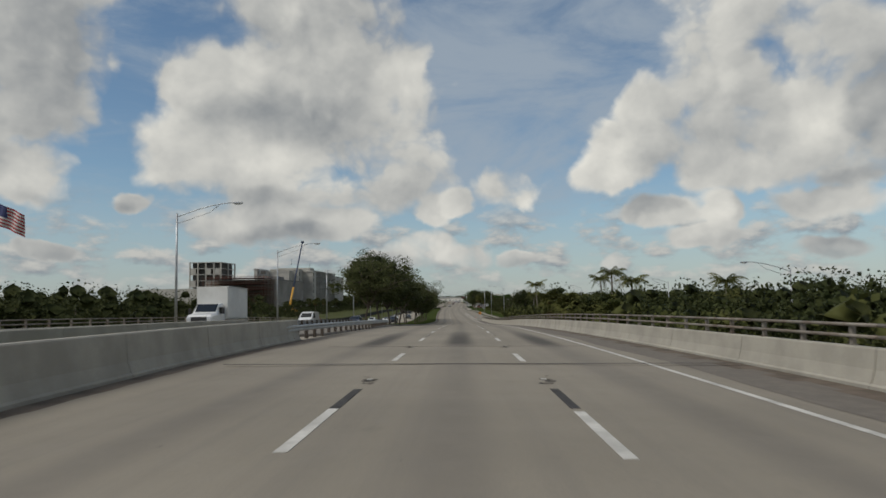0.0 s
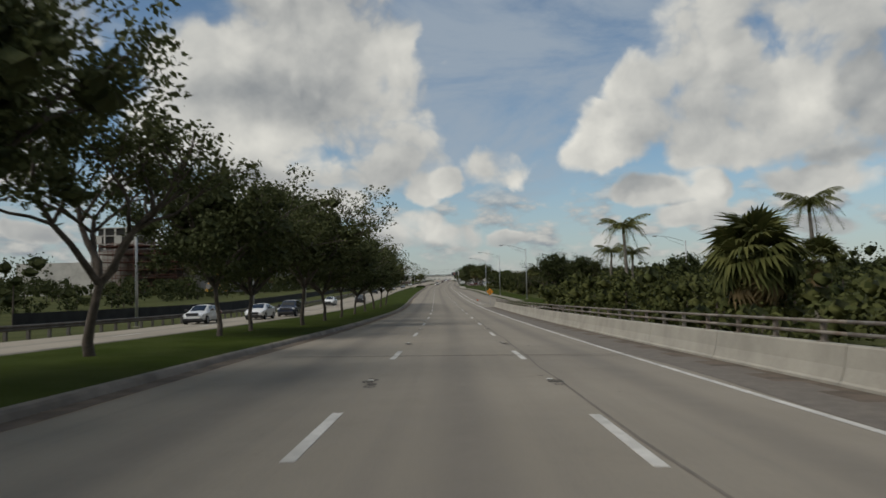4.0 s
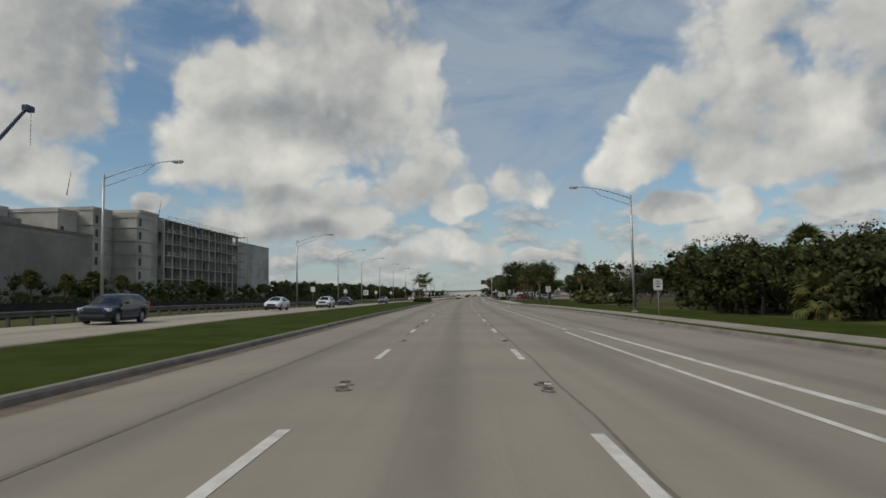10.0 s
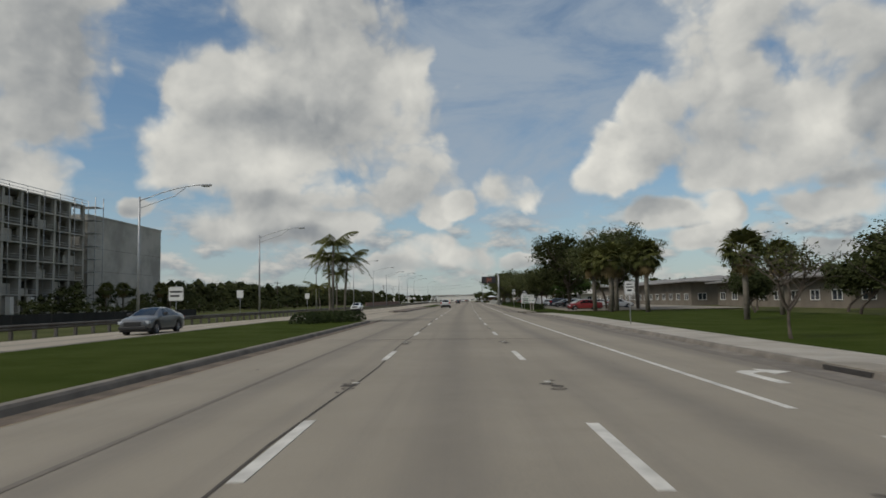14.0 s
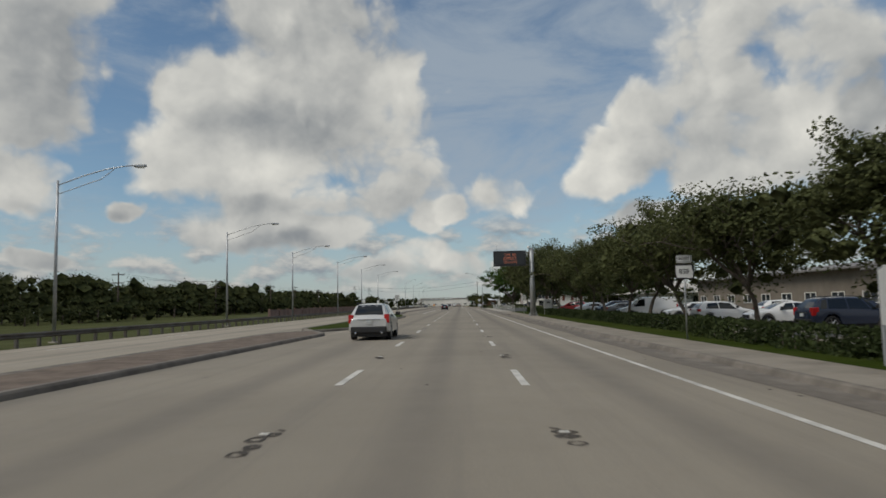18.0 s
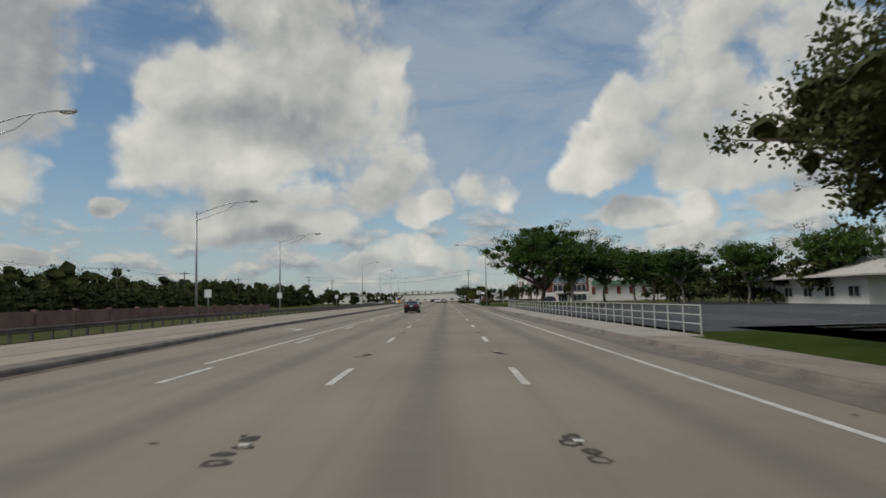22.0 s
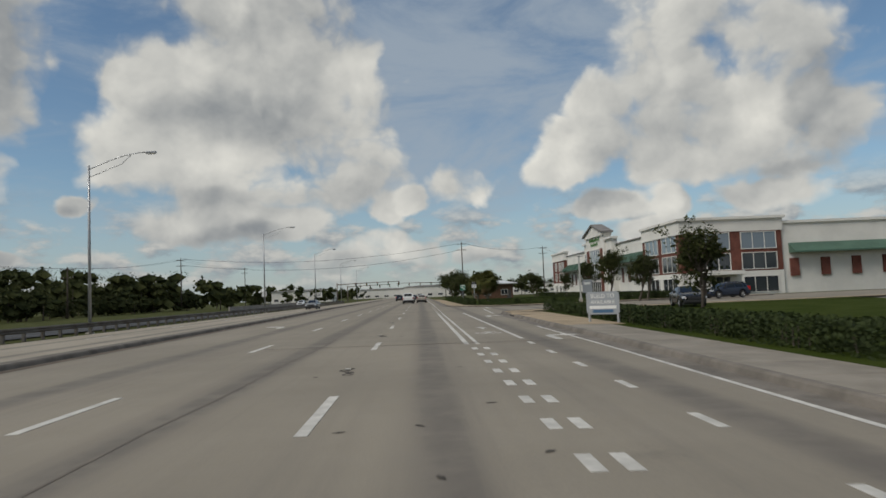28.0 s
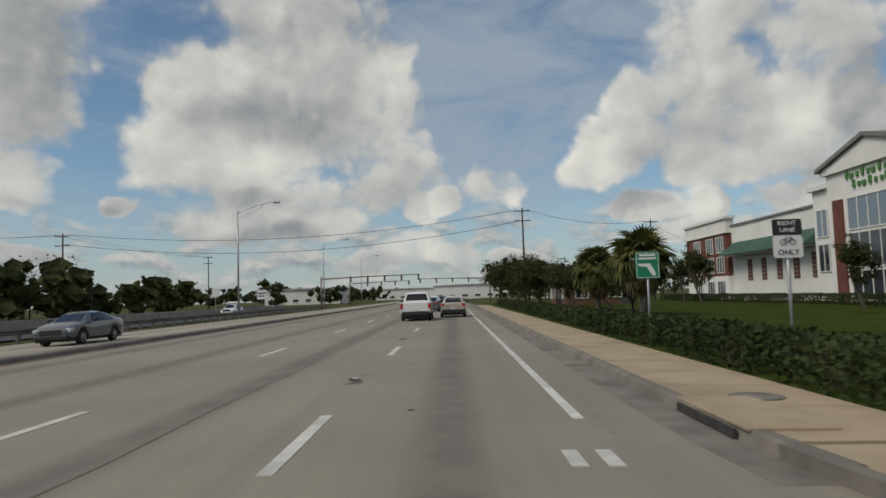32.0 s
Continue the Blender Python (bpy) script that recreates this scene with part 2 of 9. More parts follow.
def heap_field():
    """Node group: how deep inside a heap of cloud, and how bright that part of it is."""
    g, p0, p, o = group_of("heap_field", ["Heap", "Bright"])
    low, wsum, lsum = None, None, None
    for a, e, ra, re in MAIN_BANK + LEFT_BANK + RIGHT_BANK + LOW_BANK:
        q = vmath(g, "MULTIPLY_ADD", p, (0.82 / ra, 0.82 / re, 0.0), (-a * 0.82 / ra, -e * 0.82 / re, 0.0))
        q = vmath(g, "DOT_PRODUCT", q, q)
        low = q if low is None else mth(g, "SMOOTH_MIN", low, q, 0.4)
    for a, e, ra, re, br in MAIN_LIGHT + LEFT_LIGHT + RIGHT_LIGHT + LOW_LIGHT:
        q = vmath(g, "MULTIPLY_ADD", p, (0.8 / ra, 0.8 / re, 0.0), (-a * 0.8 / ra, -e * 0.8 / re, 0.0))
        w = mth(g, "POWER", 0.06, vmath(g, "DOT_PRODUCT", q, q))
        wsum = w if wsum is None else mth(g, "ADD", wsum, w)
        lsum = mth(g, "MULTIPLY", w, br) if lsum is None else mth(g, "MULTIPLY_ADD", w, br, lsum)
    rest = noise_tex(g, p0, 0.035, 3.0, 0.5)
    k = vmath(g, "MULTIPLY", p0, (1 / 46.0, 1 / 40.0, 0.0))
    side = vmath(g, "DOT_PRODUCT", k, k)
    far = mth(g, "MULTIPLY", mth(g, "SUBTRACT", rest, 0.46), ramp(g, side, 0.9, 1.5, 0.0, 9.0))
    heap = mth(g, "MAXIMUM", mth(g, "MAXIMUM", mth(g, "SUBTRACT", 1.0, low), -1.0), mth(g, "ADD", far, ramp(g, side, 0.9, 1.1, -1.2, 0.0)))
    g.links.new(mth(g, "MINIMUM", mth(g, "ADD", heap, 0.06), 0.8), o.inputs[0])
    g.links.new(mth(g, "DIVIDE", mth(g, "ADD", lsum, 0.009), mth(g, "ADD", wsum, 0.02)), o.inputs[1])
    return g


SUN_EL, SUN_AZ = 48.0, -118.0   # degrees; azimuth from straight ahead, right positive
world = bpy.data.worlds.new("sky")
scene.world = world
world.use_nodes = True
wt = world.node_tree
wt.nodes.clear()
sky = wt.nodes.new("ShaderNodeTexSky")
sky.sky_type, sky.sun_disc = "NISHITA", False
sky.sun_elevation, sky.sun_rotation = radians(SUN_EL), radians(SUN_AZ)
sky.air_density, sky.dust_density, sky.ozone_density = 1.0, 0.4, 1.8
dirv = wt.nodes.new("ShaderNodeTexCoord").outputs["Generated"]
sep = wt.nodes.new("ShaderNodeSeparateXYZ")
wt.links.new(dirv, sep.inputs[0])
az = mth(wt, "MULTIPLY", mth(wt, "ARCTAN2", sep.outputs[0], sep.outputs[1]), 57.2958)
el = mth(wt, "MULTIPLY", mth(wt, "ARCSINE", sep.outputs[2]), 57.2958)
comb = wt.nodes.new("ShaderNodeCombineXYZ")
wt.links.new(az, comb.inputs[0]), wt.links.new(el, comb.inputs[1])
place = comb.outputs[0]


def field(group, vec):
    n = wt.nodes.new("ShaderNodeGroup")
    n.node_tree = group
    wt.links.new(vec, n.inputs[0])
    return n.outputs


puff_g = puff_field()
heap, bright = field(heap_field(), place)
puff = field(puff_g, place)[0]
puff_up = field(puff_g, vmath(wt, "ADD", place, (-0.8, 1.1, 0.0)))[0]
puff_far = field(puff_g, vmath(wt, "ADD", place, (-1.4, 3.2, 0.0)))[0]
cover = ramp(wt, mth(wt, "ADD", heap, puff), -0.06, 0.46)
lit = mth(wt, "ADD", mth(wt, "MULTIPLY", mth(wt, "SUBTRACT", puff, puff_up), 0.34), mth(wt, "MULTIPLY", mth(wt, "SUBTRACT", puff, puff_far), 0.24))
lit = mth(wt, "ADD", lit, mth(wt, "MULTIPLY", bright, 0.86))
# thin edges let the light through
lit = mth(wt, "ADD", lit, ramp(wt, mth(wt, "ADD", heap, puff), 0.1, 0.9, 0.10, -0.03))
cloud = mixc(wt, ramp(wt, lit, 0.0, 1.0, smooth=False), (0.182, 0.204, 0.228), (0.745, 0.732, 0.672))
blue = mixc(wt, 1.0, sky.outputs[0], (0.078, 0.086, 0.086), "MULTIPLY")
# thin high veil in broken sheets, thickest in the middle of the view
sheet = noise_tex(wt, vmath(wt, "MULTIPLY", place, (0.55, 1.3, 1.0)), 0.11, 9.0, 0.6, dist=0.5)
kq = vmath(wt, "MULTIPLY_ADD", place, (1 / 13.0, 1 / 11.0, 0.0), (-8.0 / 13.0, -17.0 / 11.0, 0.0))
veil = mth(wt, "ADD", sheet, ramp(wt, vmath(wt, "DOT_PRODUCT", kq, kq), 0.1, 1.6, 0.16, -0.03))
veil = ramp(wt, veil, 0.42, 0.72, 0.02, 0.82)
haze = ramp(wt, el, 0.5, 12.0, 0.56, 0.0)
back = mixc(wt, mth(wt, "MAXIMUM", veil, haze), blue, (0.328, 0.385, 0.445))
# banks of small far heaps low over the horizon
pl = vmath(wt, "MULTIPLY", place, (0.75, 1.6, 1.0))
lowc = noise_tex(wt, pl, 0.30, 8.0, 0.56)
lowu = noise_tex(wt, vmath(wt, "ADD", pl, (-0.2, 0.9, 0.0)), 0.30, 8.0, 0.56)
lowm = mth(wt, "MULTIPLY", ramp(wt, lowc, 0.44, 0.60), ramp(wt, el, 5.0, 9.5, 0.9, 0.0))
lowcol = mixc(wt, ramp(wt, mth(wt, "SUBTRACT", lowc, lowu), -0.14, 0.16), (0.235, 0.265, 0.30), (0.54, 0.53, 0.495))
back = mixc(wt, mth(wt, "MULTIPLY", lowm, ramp(wt, el, 0.0, 2.5, 0.35, 1.0)), back, lowcol)
full = mixc(wt, mth(wt, "MULTIPLY", cover, ramp(wt, el, 0.3, 4.0, 0.35, 1.0)), back, cloud)
bg = wt.nodes.new("ShaderNodeBackground")
wt.links.new(full, bg.inputs[0])
bg.inputs[1].default_value = 1.0
wt.links.new(bg.outputs[0], wt.nodes.new("ShaderNodeOutputWorld").inputs[0])

sun_data = bpy.data.lights.new("sun", "SUN")
sun_data.energy, sun_data.angle, sun_data.color = 2.2, radians(28), (1.0, 0.95, 0.87)
sun = new("sun", sun_data)
sd = Vector((math.sin(radians(SUN_AZ)) * math.cos(radians(SUN_EL)), math.cos(radians(SUN_AZ)) * math.cos(radians(SUN_EL)), math.sin(radians(SUN_EL))))
sun.matrix_world = look(sd * 100, (0, 0, 0))


# ---- materials ----
MATS = {}


def mat(name, base, rough=0.7, metal=0.0, vary=0.15, scale=3.0, grain=40.0, bump=0.15, second=None, spots=0.0, island=0.0, each=0.0, coat=0.0, space="Position", spec=0.5):
    """A surface with large stains, fine grain and relief. base, second: colours; island, each: change from piece to piece."""
    if name in MATS:
        return MATS[name]
    m = bpy.data.materials.new(name)
    m.use_nodes = True
    t = m.node_tree
    bs = t.nodes["Principled BSDF"]
    bs.inputs["Metallic"].default_value, bs.inputs["Coat Weight"].default_value = metal, coat
    bs.inputs["Specular IOR Level"].default_value = spec
    geo = t.nodes.new("ShaderNodeNewGeometry")
    co = geo.outputs["Position"] if space == "Position" else t.nodes.new("ShaderNodeTexCoord").outputs["Object"]
    big = noise_tex(t, co, scale, 5.0, 0.6)
    fine = noise_tex(t, co, grain, 3.0, 0.6)
    dark = tuple(c * (1 - 2.2 * vary) for c in base) if second is None else second
    col = mixc(t, ramp(t, big, 0.35, 0.68), base, dark)
    col = mixc(t, ramp(t, fine, 0.3, 0.75, 0.0, min(0.9, vary * 2.2)), col, tuple(c * 0.62 for c in base))
    if spots:
        sp = noise_tex(t, co, scale * 4.3, 4.0, 0.7)
        col = mixc(t, ramp(t, sp, 0.66, 0.74, 0.0, spots), col, tuple(c * 0.4 for c in base))
    if island or each:
        r = geo.outputs["Random Per Island"] if island else t.nodes.new("ShaderNodeObjectInfo").outputs["Random"]
        k = island or each
        col = mixc(t, 1.0, col, mixc(t, r, (1 - k, 1 - k, 1 - k * 0.9), (1 + k, 1 + k * 0.9, 1 + k * 0.6)), "MULTIPLY")
    t.links.new(col, bs.inputs["Base Color"])
    t.links.new(ramp(t, big, 0.2, 0.8, max(0.02, rough - 0.08), min(1, rough + 0.08)), bs.inputs["Roughness"])
    if bump:
        b = t.nodes.new("ShaderNodeBump")
        b.inputs["Strength"].default_value, b.inputs["Distance"].default_value = bump, 0.02
        t.links.new(fine, b.inputs["Height"])
        t.links.new(b.outputs[0], bs.inputs["Normal"])
    MATS[name] = m
    return m


def plain(name, base, rough=0.5, metal=0.0, emit=0.0, coat=0.0, trans=0.0):
    if name in MATS:
        return MATS[name]
    m = bpy.data.materials.new(name)
    m.use_nodes = True
    bs = m.node_tree.nodes["Principled BSDF"]
    bs.inputs["Base Color"].default_value = (*base, 1)
    bs.inputs["Roughness"].default_value, bs.inputs["Metallic"].default_value = rough, metal
    bs.inputs["Coat Weight"].default_value, bs.inputs["Transmission Weight"].default_value = coat, trans
    if emit:
        bs.inputs["Emission Color"].default_value = (*base, 1)
        bs.inputs["Emission Strength"].default_value = emit
    MATS[name] = m
    return m


def road_material(name="worn_asphalt", k=1.0):
    """Worn grey asphalt: wheel tracks along each lane, seams, patches, spots."""
    m = bpy.data.materials.new(name)
    m.use_nodes = True
    t = m.node_tree
    bs = t.nodes["Principled BSDF"]
    uv = t.nodes.new("ShaderNodeUVMap").outputs[0]       # u: metres across, v: metres along
    co = t.nodes.new("ShaderNodeNewGeometry").outputs["Position"]
    sp = t.nodes.new("ShaderNodeSeparateXYZ")
    t.links.new(uv, sp.inputs[0])
    big = noise_tex(t, co, 0.16, 4.0, 0.55)
    mid = noise_tex(t, co, 1.1, 5.0, 0.65)
    fine = noise_tex(t, co, 38.0, 3.0, 0.7)
    # streaks drawn out along the travel
    st = noise_tex(t, vmath(t, "MULTIPLY", uv, (1.6, 0.035, 1.0)), 1.0, 5.0, 0.6)
    col = mixc(t, ramp(t, big, 0.3, 0.72), (0.292 * k, 0.258 * k, 0.203 * k), (0.236 * k, 0.209 * k, 0.165 * k))
    col = mixc(t, ramp(t, st, 0.42, 0.75, 0.0, 0.32), col, (0.150, 0.134, 0.118))
    # oil line in the middle of each lane
    lane = mth(t, "PINGPONG", mth(t, "ADD", sp.outputs[0], 0.05), 1.85)
    oil = ramp(t, mth(t, "ADD", lane, mth(t, "MULTIPLY", mth(t, "SUBTRACT", mid, 0.5), 0.5)), 0.05, 0.75, 0.34, 0.0)
    col = mixc(t, oil, col, (0.125, 0.112, 0.098))
    col = mixc(t, ramp(t, mid, 0.62, 0.80, 0.0, 0.35), col, (0.130, 0.115, 0.100))
    col = mixc(t, ramp(t, fine, 0.25, 0.8, 0.0, 0.38), col, (0.145, 0.130, 0.115))
    # darker oil and rubber towards the junction
    rub = mth(t, "MULTIPLY", ramp(t, sp.outputs[1], 480.0, 740.0, 0.12, 0.62), ramp(t, mth(t, "ADD", lane, mth(t, "MULTIPLY", mth(t, "SUBTRACT", st, 0.5), 1.0)), 0.1, 0.5, 1.0, 0.0))
    rub = mth(t, "MULTIPLY", rub, ramp(t, mid, 0.34, 0.62, 0.35, 1.0))
    col = mixc(t, rub, col, (0.115, 0.103, 0.092))
    # long dark drip stain where the deck joint jolts the traffic
    drip = mth(t, "MULTIPLY", ramp(t, sp.outputs[1], 25.0, 30.0), ramp(t, sp.outputs[1], 33.0, 50.0, 1.0, 0.0))
    drip = mth(t, "MULTIPLY", drip, ramp(t, mth(t, "ADD", lane, mth(t, "MULTIPLY", mth(t, "SUBTRACT", mid, 0.5), 0.35)), 0.15, 0.9, 0.8, 0.0))
    col = mixc(t, drip, col, (0.052, 0.046, 0.040))
    spk = noise_tex(t, co, 2.4, 3.0, 0.7)
    col = mixc(t, ramp(t, spk, 0.735, 0.77, 0.0, 0.7), col, (0.075, 0.066, 0.055))
    t.links.new(col, bs.inputs["Base Color"])
    t.links.new(ramp(t, mid, 0.2, 0.8, 0.78, 0.92), bs.inputs["Roughness"])
    bs.inputs["Specular IOR Level"].default_value = 0.3
    b = t.nodes.new("ShaderNodeBump")
    b.inputs["Strength"].default_value, b.inputs["Distance"].default_value = 0.35, 0.01
    t.links.new(fine, b.inputs["Height"])
    t.links.new(b.outputs[0], bs.inputs["Normal"])
    MATS[name] = m
    return m


def leaf_mat(name, a, b):
    m = bpy.data.materials.new(name)
    m.use_nodes = True
    t = m.node_tree
    bs = t.nodes["Principled BSDF"]
    geo = t.nodes.new("ShaderNodeNewGeometry")
    r = geo.outputs["Random Per Island"]
    oi = t.nodes.new("ShaderNodeObjectInfo").outputs["Random"]
    clump = noise_tex(t, geo.outputs["Position"], 0.45, 3.0, 0.6)
    col = mixc(t, mth(t, "ADD", mth(t, "MULTIPLY", r, 0.55), mth(t, "MULTIPLY", clump, 0.5), clamp=True), a, b)
    col = mixc(t, 1.0, col, mixc(t, oi, (0.8, 0.82, 0.8), (1.2, 1.15, 1.1)), "MULTIPLY")
    t.links.new(col, bs.inputs["Base Color"])
    bs.inputs["Roughness"].default_value = 0.7
    bs.inputs["Specular IOR Level"].default_value = 0.12
    tr = t.nodes.new("ShaderNodeBsdfTranslucent")
    t.links.new(col, tr.inputs[0])
    mx = t.nodes.new("ShaderNodeMixShader")
    mx.inputs[0].default_value = 0.22
    t.links.new(bs.outputs[0], mx.inputs[1]), t.links.new(tr.outputs[0], mx.inputs[2])
    t.links.new(mx.outputs[0], t.nodes["Material Output"].inputs[0])
    MATS[name] = m
    return m


ASPHALT = road_material()
PALEROAD = road_material("pale_asphalt", 1.28)
GRASS = mat("lawn", (0.046, 0.060, 0.012), 1.0, vary=0.2, scale=0.35, grain=28.0, bump=0.6, second=(0.027, 0.042, 0.005), spots=0.3, spec=0.03)
DRYGRASS = mat("rough_grass", (0.080, 0.086, 0.032), 0.95, vary=0.22, scale=0.15, grain=14.0, bump=0.9, second=(0.050, 0.058, 0.020), spots=0.4, spec=0.05)
CONCRETE = mat("pale_concrete", (0.37, 0.34, 0.29), 0.85, vary=0.12, scale=0.5, grain=25.0, bump=0.25, spots=0.25)
RAILSTEEL = mat("dull_rail_steel", (0.15, 0.14, 0.125), 0.7, 0.4, vary=0.2, scale=0.8, grain=14.0, bump=0.08, second=(0.10, 0.085, 0.07))
BARRIER = mat("barrier_concrete", (0.37, 0.345, 0.29), 0.85, vary=0.10, scale=0.7, grain=18.0, bump=0.2, spots=0.2)
KERB = mat("kerb_concrete", (0.21, 0.185, 0.155), 0.9, vary=0.2, scale=0.9, grain=20.0, bump=0.3, spots=0.5)
WALK = mat("sidewalk_concrete", (0.285, 0.252, 0.205), 0.88, vary=0.14, scale=0.6, grain=25.0, bump=0.25, spots=0.35)
TANWALK = mat("tan_sidewalk", (0.40, 0.31, 0.20), 0.88, vary=0.14, scale=0.6, grain=25.0, bump=0.25, spots=0.3)
DIRT = mat("gutter_dirt", (0.15, 0.115, 0.085), 0.95, vary=0.25, scale=1.2, grain=20.0, bump=0.4)
PAINT = mat("road_paint", (0.62, 0.60, 0.55), 0.75, vary=0.16, scale=1.3, grain=9.0, bump=0.1, spots=0.5)
YELLOW = mat("yellow_paint", (0.38, 0.28, 0.14), 0.75, vary=0.2, scale=1.3, grain=9.0, bump=0.1, spots=0.6)
BLACKTOP = mat("fresh_asphalt", (0.05, 0.05, 0.052), 0.9, vary=0.15, scale=0.4, grain=30.0, bump=0.3)
# tar on the road; its black also paints the drain throats' shade
TAR_SHADE = mat("tar", (0.045, 0.040, 0.036), 0.8, vary=0.2, scale=4, grain=20, bump=0.2)
GALV = mat("galvanised_steel", (0.46, 0.47, 0.47), 0.5, 0.75, vary=0.12, scale=1.5, grain=14.0, bump=0.05)
ALU = mat("grey_aluminium", (0.42, 0.43, 0.44), 0.45, 0.6, vary=0.1, scale=1.2, grain=10.0, bump=0.04)
RUSTY = mat("weathered_steel", (0.28, 0.255, 0.22), 0.7, 0.4, vary=0.2, scale=2.0, grain=14.0, bump=0.1, second=(0.16, 0.12, 0.09))
TIMBER = mat("creosoted_timber", (0.085, 0.068, 0.052), 0.9, vary=0.2, scale=3.0, grain=22.0, bump=0.4)
WHITEPAINT = mat("white_rail_paint", (0.50, 0.50, 0.47), 0.5, 0.1, vary=0.08, scale=1.5, grain=14.0, bump=0.05)
SIGNWHITE = plain("sign_white", (0.72, 0.72, 0.70), 0.45)
SIGNBLACK = plain("sign_black", (0.02, 0.02, 0.022), 0.5)
SIGNBACK = plain("sign_back", (0.40, 0.41, 0.42), 0.5, 0.5)
SIGNORANGE = plain("sign_amber", (0.72, 0.28, 0.02), 0.45)
SIGNGREEN = plain("sign_green", (0.01, 0.20, 0.10), 0.45)
BARK = mat("bark", (0.115, 0.092, 0.072), 0.95, vary=0.25, scale=3.0, grain=12.0, bump=0.8)
PALEBARK = mat("pale_bark", (0.23, 0.205, 0.17), 0.95, vary=0.2, scale=3.0, grain=12.0, bump=0.6)
PALMBARK = mat("palm_bark", (0.20, 0.175, 0.14), 0.95, vary=0.2, scale=2.0, grain=9.0, bump=0.7)
OAKLEAF = leaf_mat("oak_leaves", (0.042, 0.052, 0.022), (0.105, 0.118, 0.048))
WOODLEAF = leaf_mat("wood_leaves", (0.022, 0.033, 0.012), (0.070, 0.078, 0.028))
FICUSLEAF = leaf_mat("ficus_leaves", (0.024, 0.050, 0.013), (0.075, 0.125, 0.028))
PALMLEAF = leaf_mat("palm_leaves", (0.042, 0.056, 0.018), (0.145, 0.145, 0.048))
DEADLEAF = leaf_mat("dead_palm_leaves", (0.10, 0.075, 0.035), (0.20, 0.15, 0.075))
HEDGELEAF = leaf_mat("hedge_leaves", (0.020, 0.032, 0.012), (0.058, 0.076, 0.028))


# ---- builders ----
def obj(name, verts, faces, material, parent=None, smooth=False, uv=None, label=""):
    me = bpy.data.meshes.new(name)
    me.from_pydata([tuple(v) for v in verts], [], [tuple(f) for f in faces])
    if smooth:
        me.shade_smooth()
    mats = material if isinstance(material, (list, tuple)) else [material]
    for m in mats:
        me.materials.append(m)
    if uv is not None:
        lay = me.uv_layers.new(name="UVMap")
        idx = np.empty(len(me.loops), dtype=np.int32)
        me.loops.foreach_get("vertex_index", idx)
        lay.data.foreach_set("uv", np.asarray(uv, dtype=np.float32)[idx].ravel())
    me.update()
    o = new(name, me)
    if parent is not None:
        o.parent = parent
    if label:
        tagged(o, label)
    return o


def empty(name, m=None, label="", category="", group="", kind=""):
    o = new(name)
    o.empty_display_size = 0.2
    if m is not None:
        o.matrix_world = m
    return tagged(o, label, category, group, kind)


def part(name, bm, material, parent, label="", smooth=False):
    """Links a bmesh as one mesh object under a thing or a part."""
    me = bpy.data.meshes.new(name)
    bm.normal_update()
    bm.to_mesh(me)
    bm.free()
    if smooth:
        me.shade_smooth()
    me.materials.append(material)
    o = new(name, me)
    o.parent = parent
    if label:
        tagged(o, label)
    return o


def add_box(bm, x0, x1, y0, y1, z0, z1, m=None, bevel=0.0):
    r = bmesh.ops.create_cube(bm, size=1.0)["verts"]
    mm = Matrix.LocRotScale(((x0 + x1) / 2, (y0 + y1) / 2, (z0 + z1) / 2), None, (x1 - x0, y1 - y0, z1 - z0))
    bmesh.ops.transform(bm, matrix=mm, verts=r)
    if bevel:
        ed = list({e for v in r for e in v.link_edges})
        out = bmesh.ops.bevel(bm, geom=ed, offset=bevel, segments=2, affect="EDGES", profile=0.6)
        r = list({v for f in out["faces"] for v in f.verts} | {v for v in r if v.is_valid})
    if m is not None:
        bmesh.ops.transform(bm, matrix=m, verts=r)
    return r


def box(name, x0, x1, y0, y1, z0, z1, material, parent, label="", bevel=0.0, m=None):
    bm = bmesh.new()
    add_box(bm, x0, x1, y0, y1, z0, z1, m, bevel)
    return part(name, bm, material, parent, label)


def tube_geo(path, radii, sides=8, cap=True):
    """Vertices and faces of a tube along a path."""
    path = [Vector(p) for p in path]
    vs, fs = [], []
    side = None
    for i, p in enumerate(path):
        d = (path[min(i + 1, len(path) - 1)] - path[max(i - 1, 0)]).normalized()
        ref = Vector((0, 0, 1)) if abs(d.z) < 0.9 else Vector((1, 0, 0))
        u = d.cross(ref).normalized() if side is None else (side - d * side.dot(d)).normalized()
        side = u
        w = d.cross(u)
        r = radii[i] if isinstance(radii, (list, tuple)) else radii
        for k in range(sides):
            a = 2 * math.pi * k / sides
            vs.append(p + (u * math.cos(a) + w * math.sin(a)) * r)
    for i in range(len(path) - 1):
        for k in range(sides):
            a, b = i * sides + k, i * sides + (k + 1) % sides
            fs.append((a, b, b + sides, a + sides))
    if cap:
        fs.append(tuple(range(sides - 1, -1, -1)))
        fs.append(tuple(range((len(path) - 1) * sides, len(path) * sides)))
    return vs, fs


def tube(name, path, radii, material, parent, sides=8, label=""):
    vs, fs = tube_geo(path, radii, sides)
    return obj(name, vs, fs, material, parent, smooth=True, label=label)


def joined(geos):
    """Several (verts, faces) as one."""
    vs, fs = [], []
    for v, f in geos:
        n = len(vs)
        vs += list(v)
        fs += [tuple(i + n for i in q) for q in f]
    return vs, fs


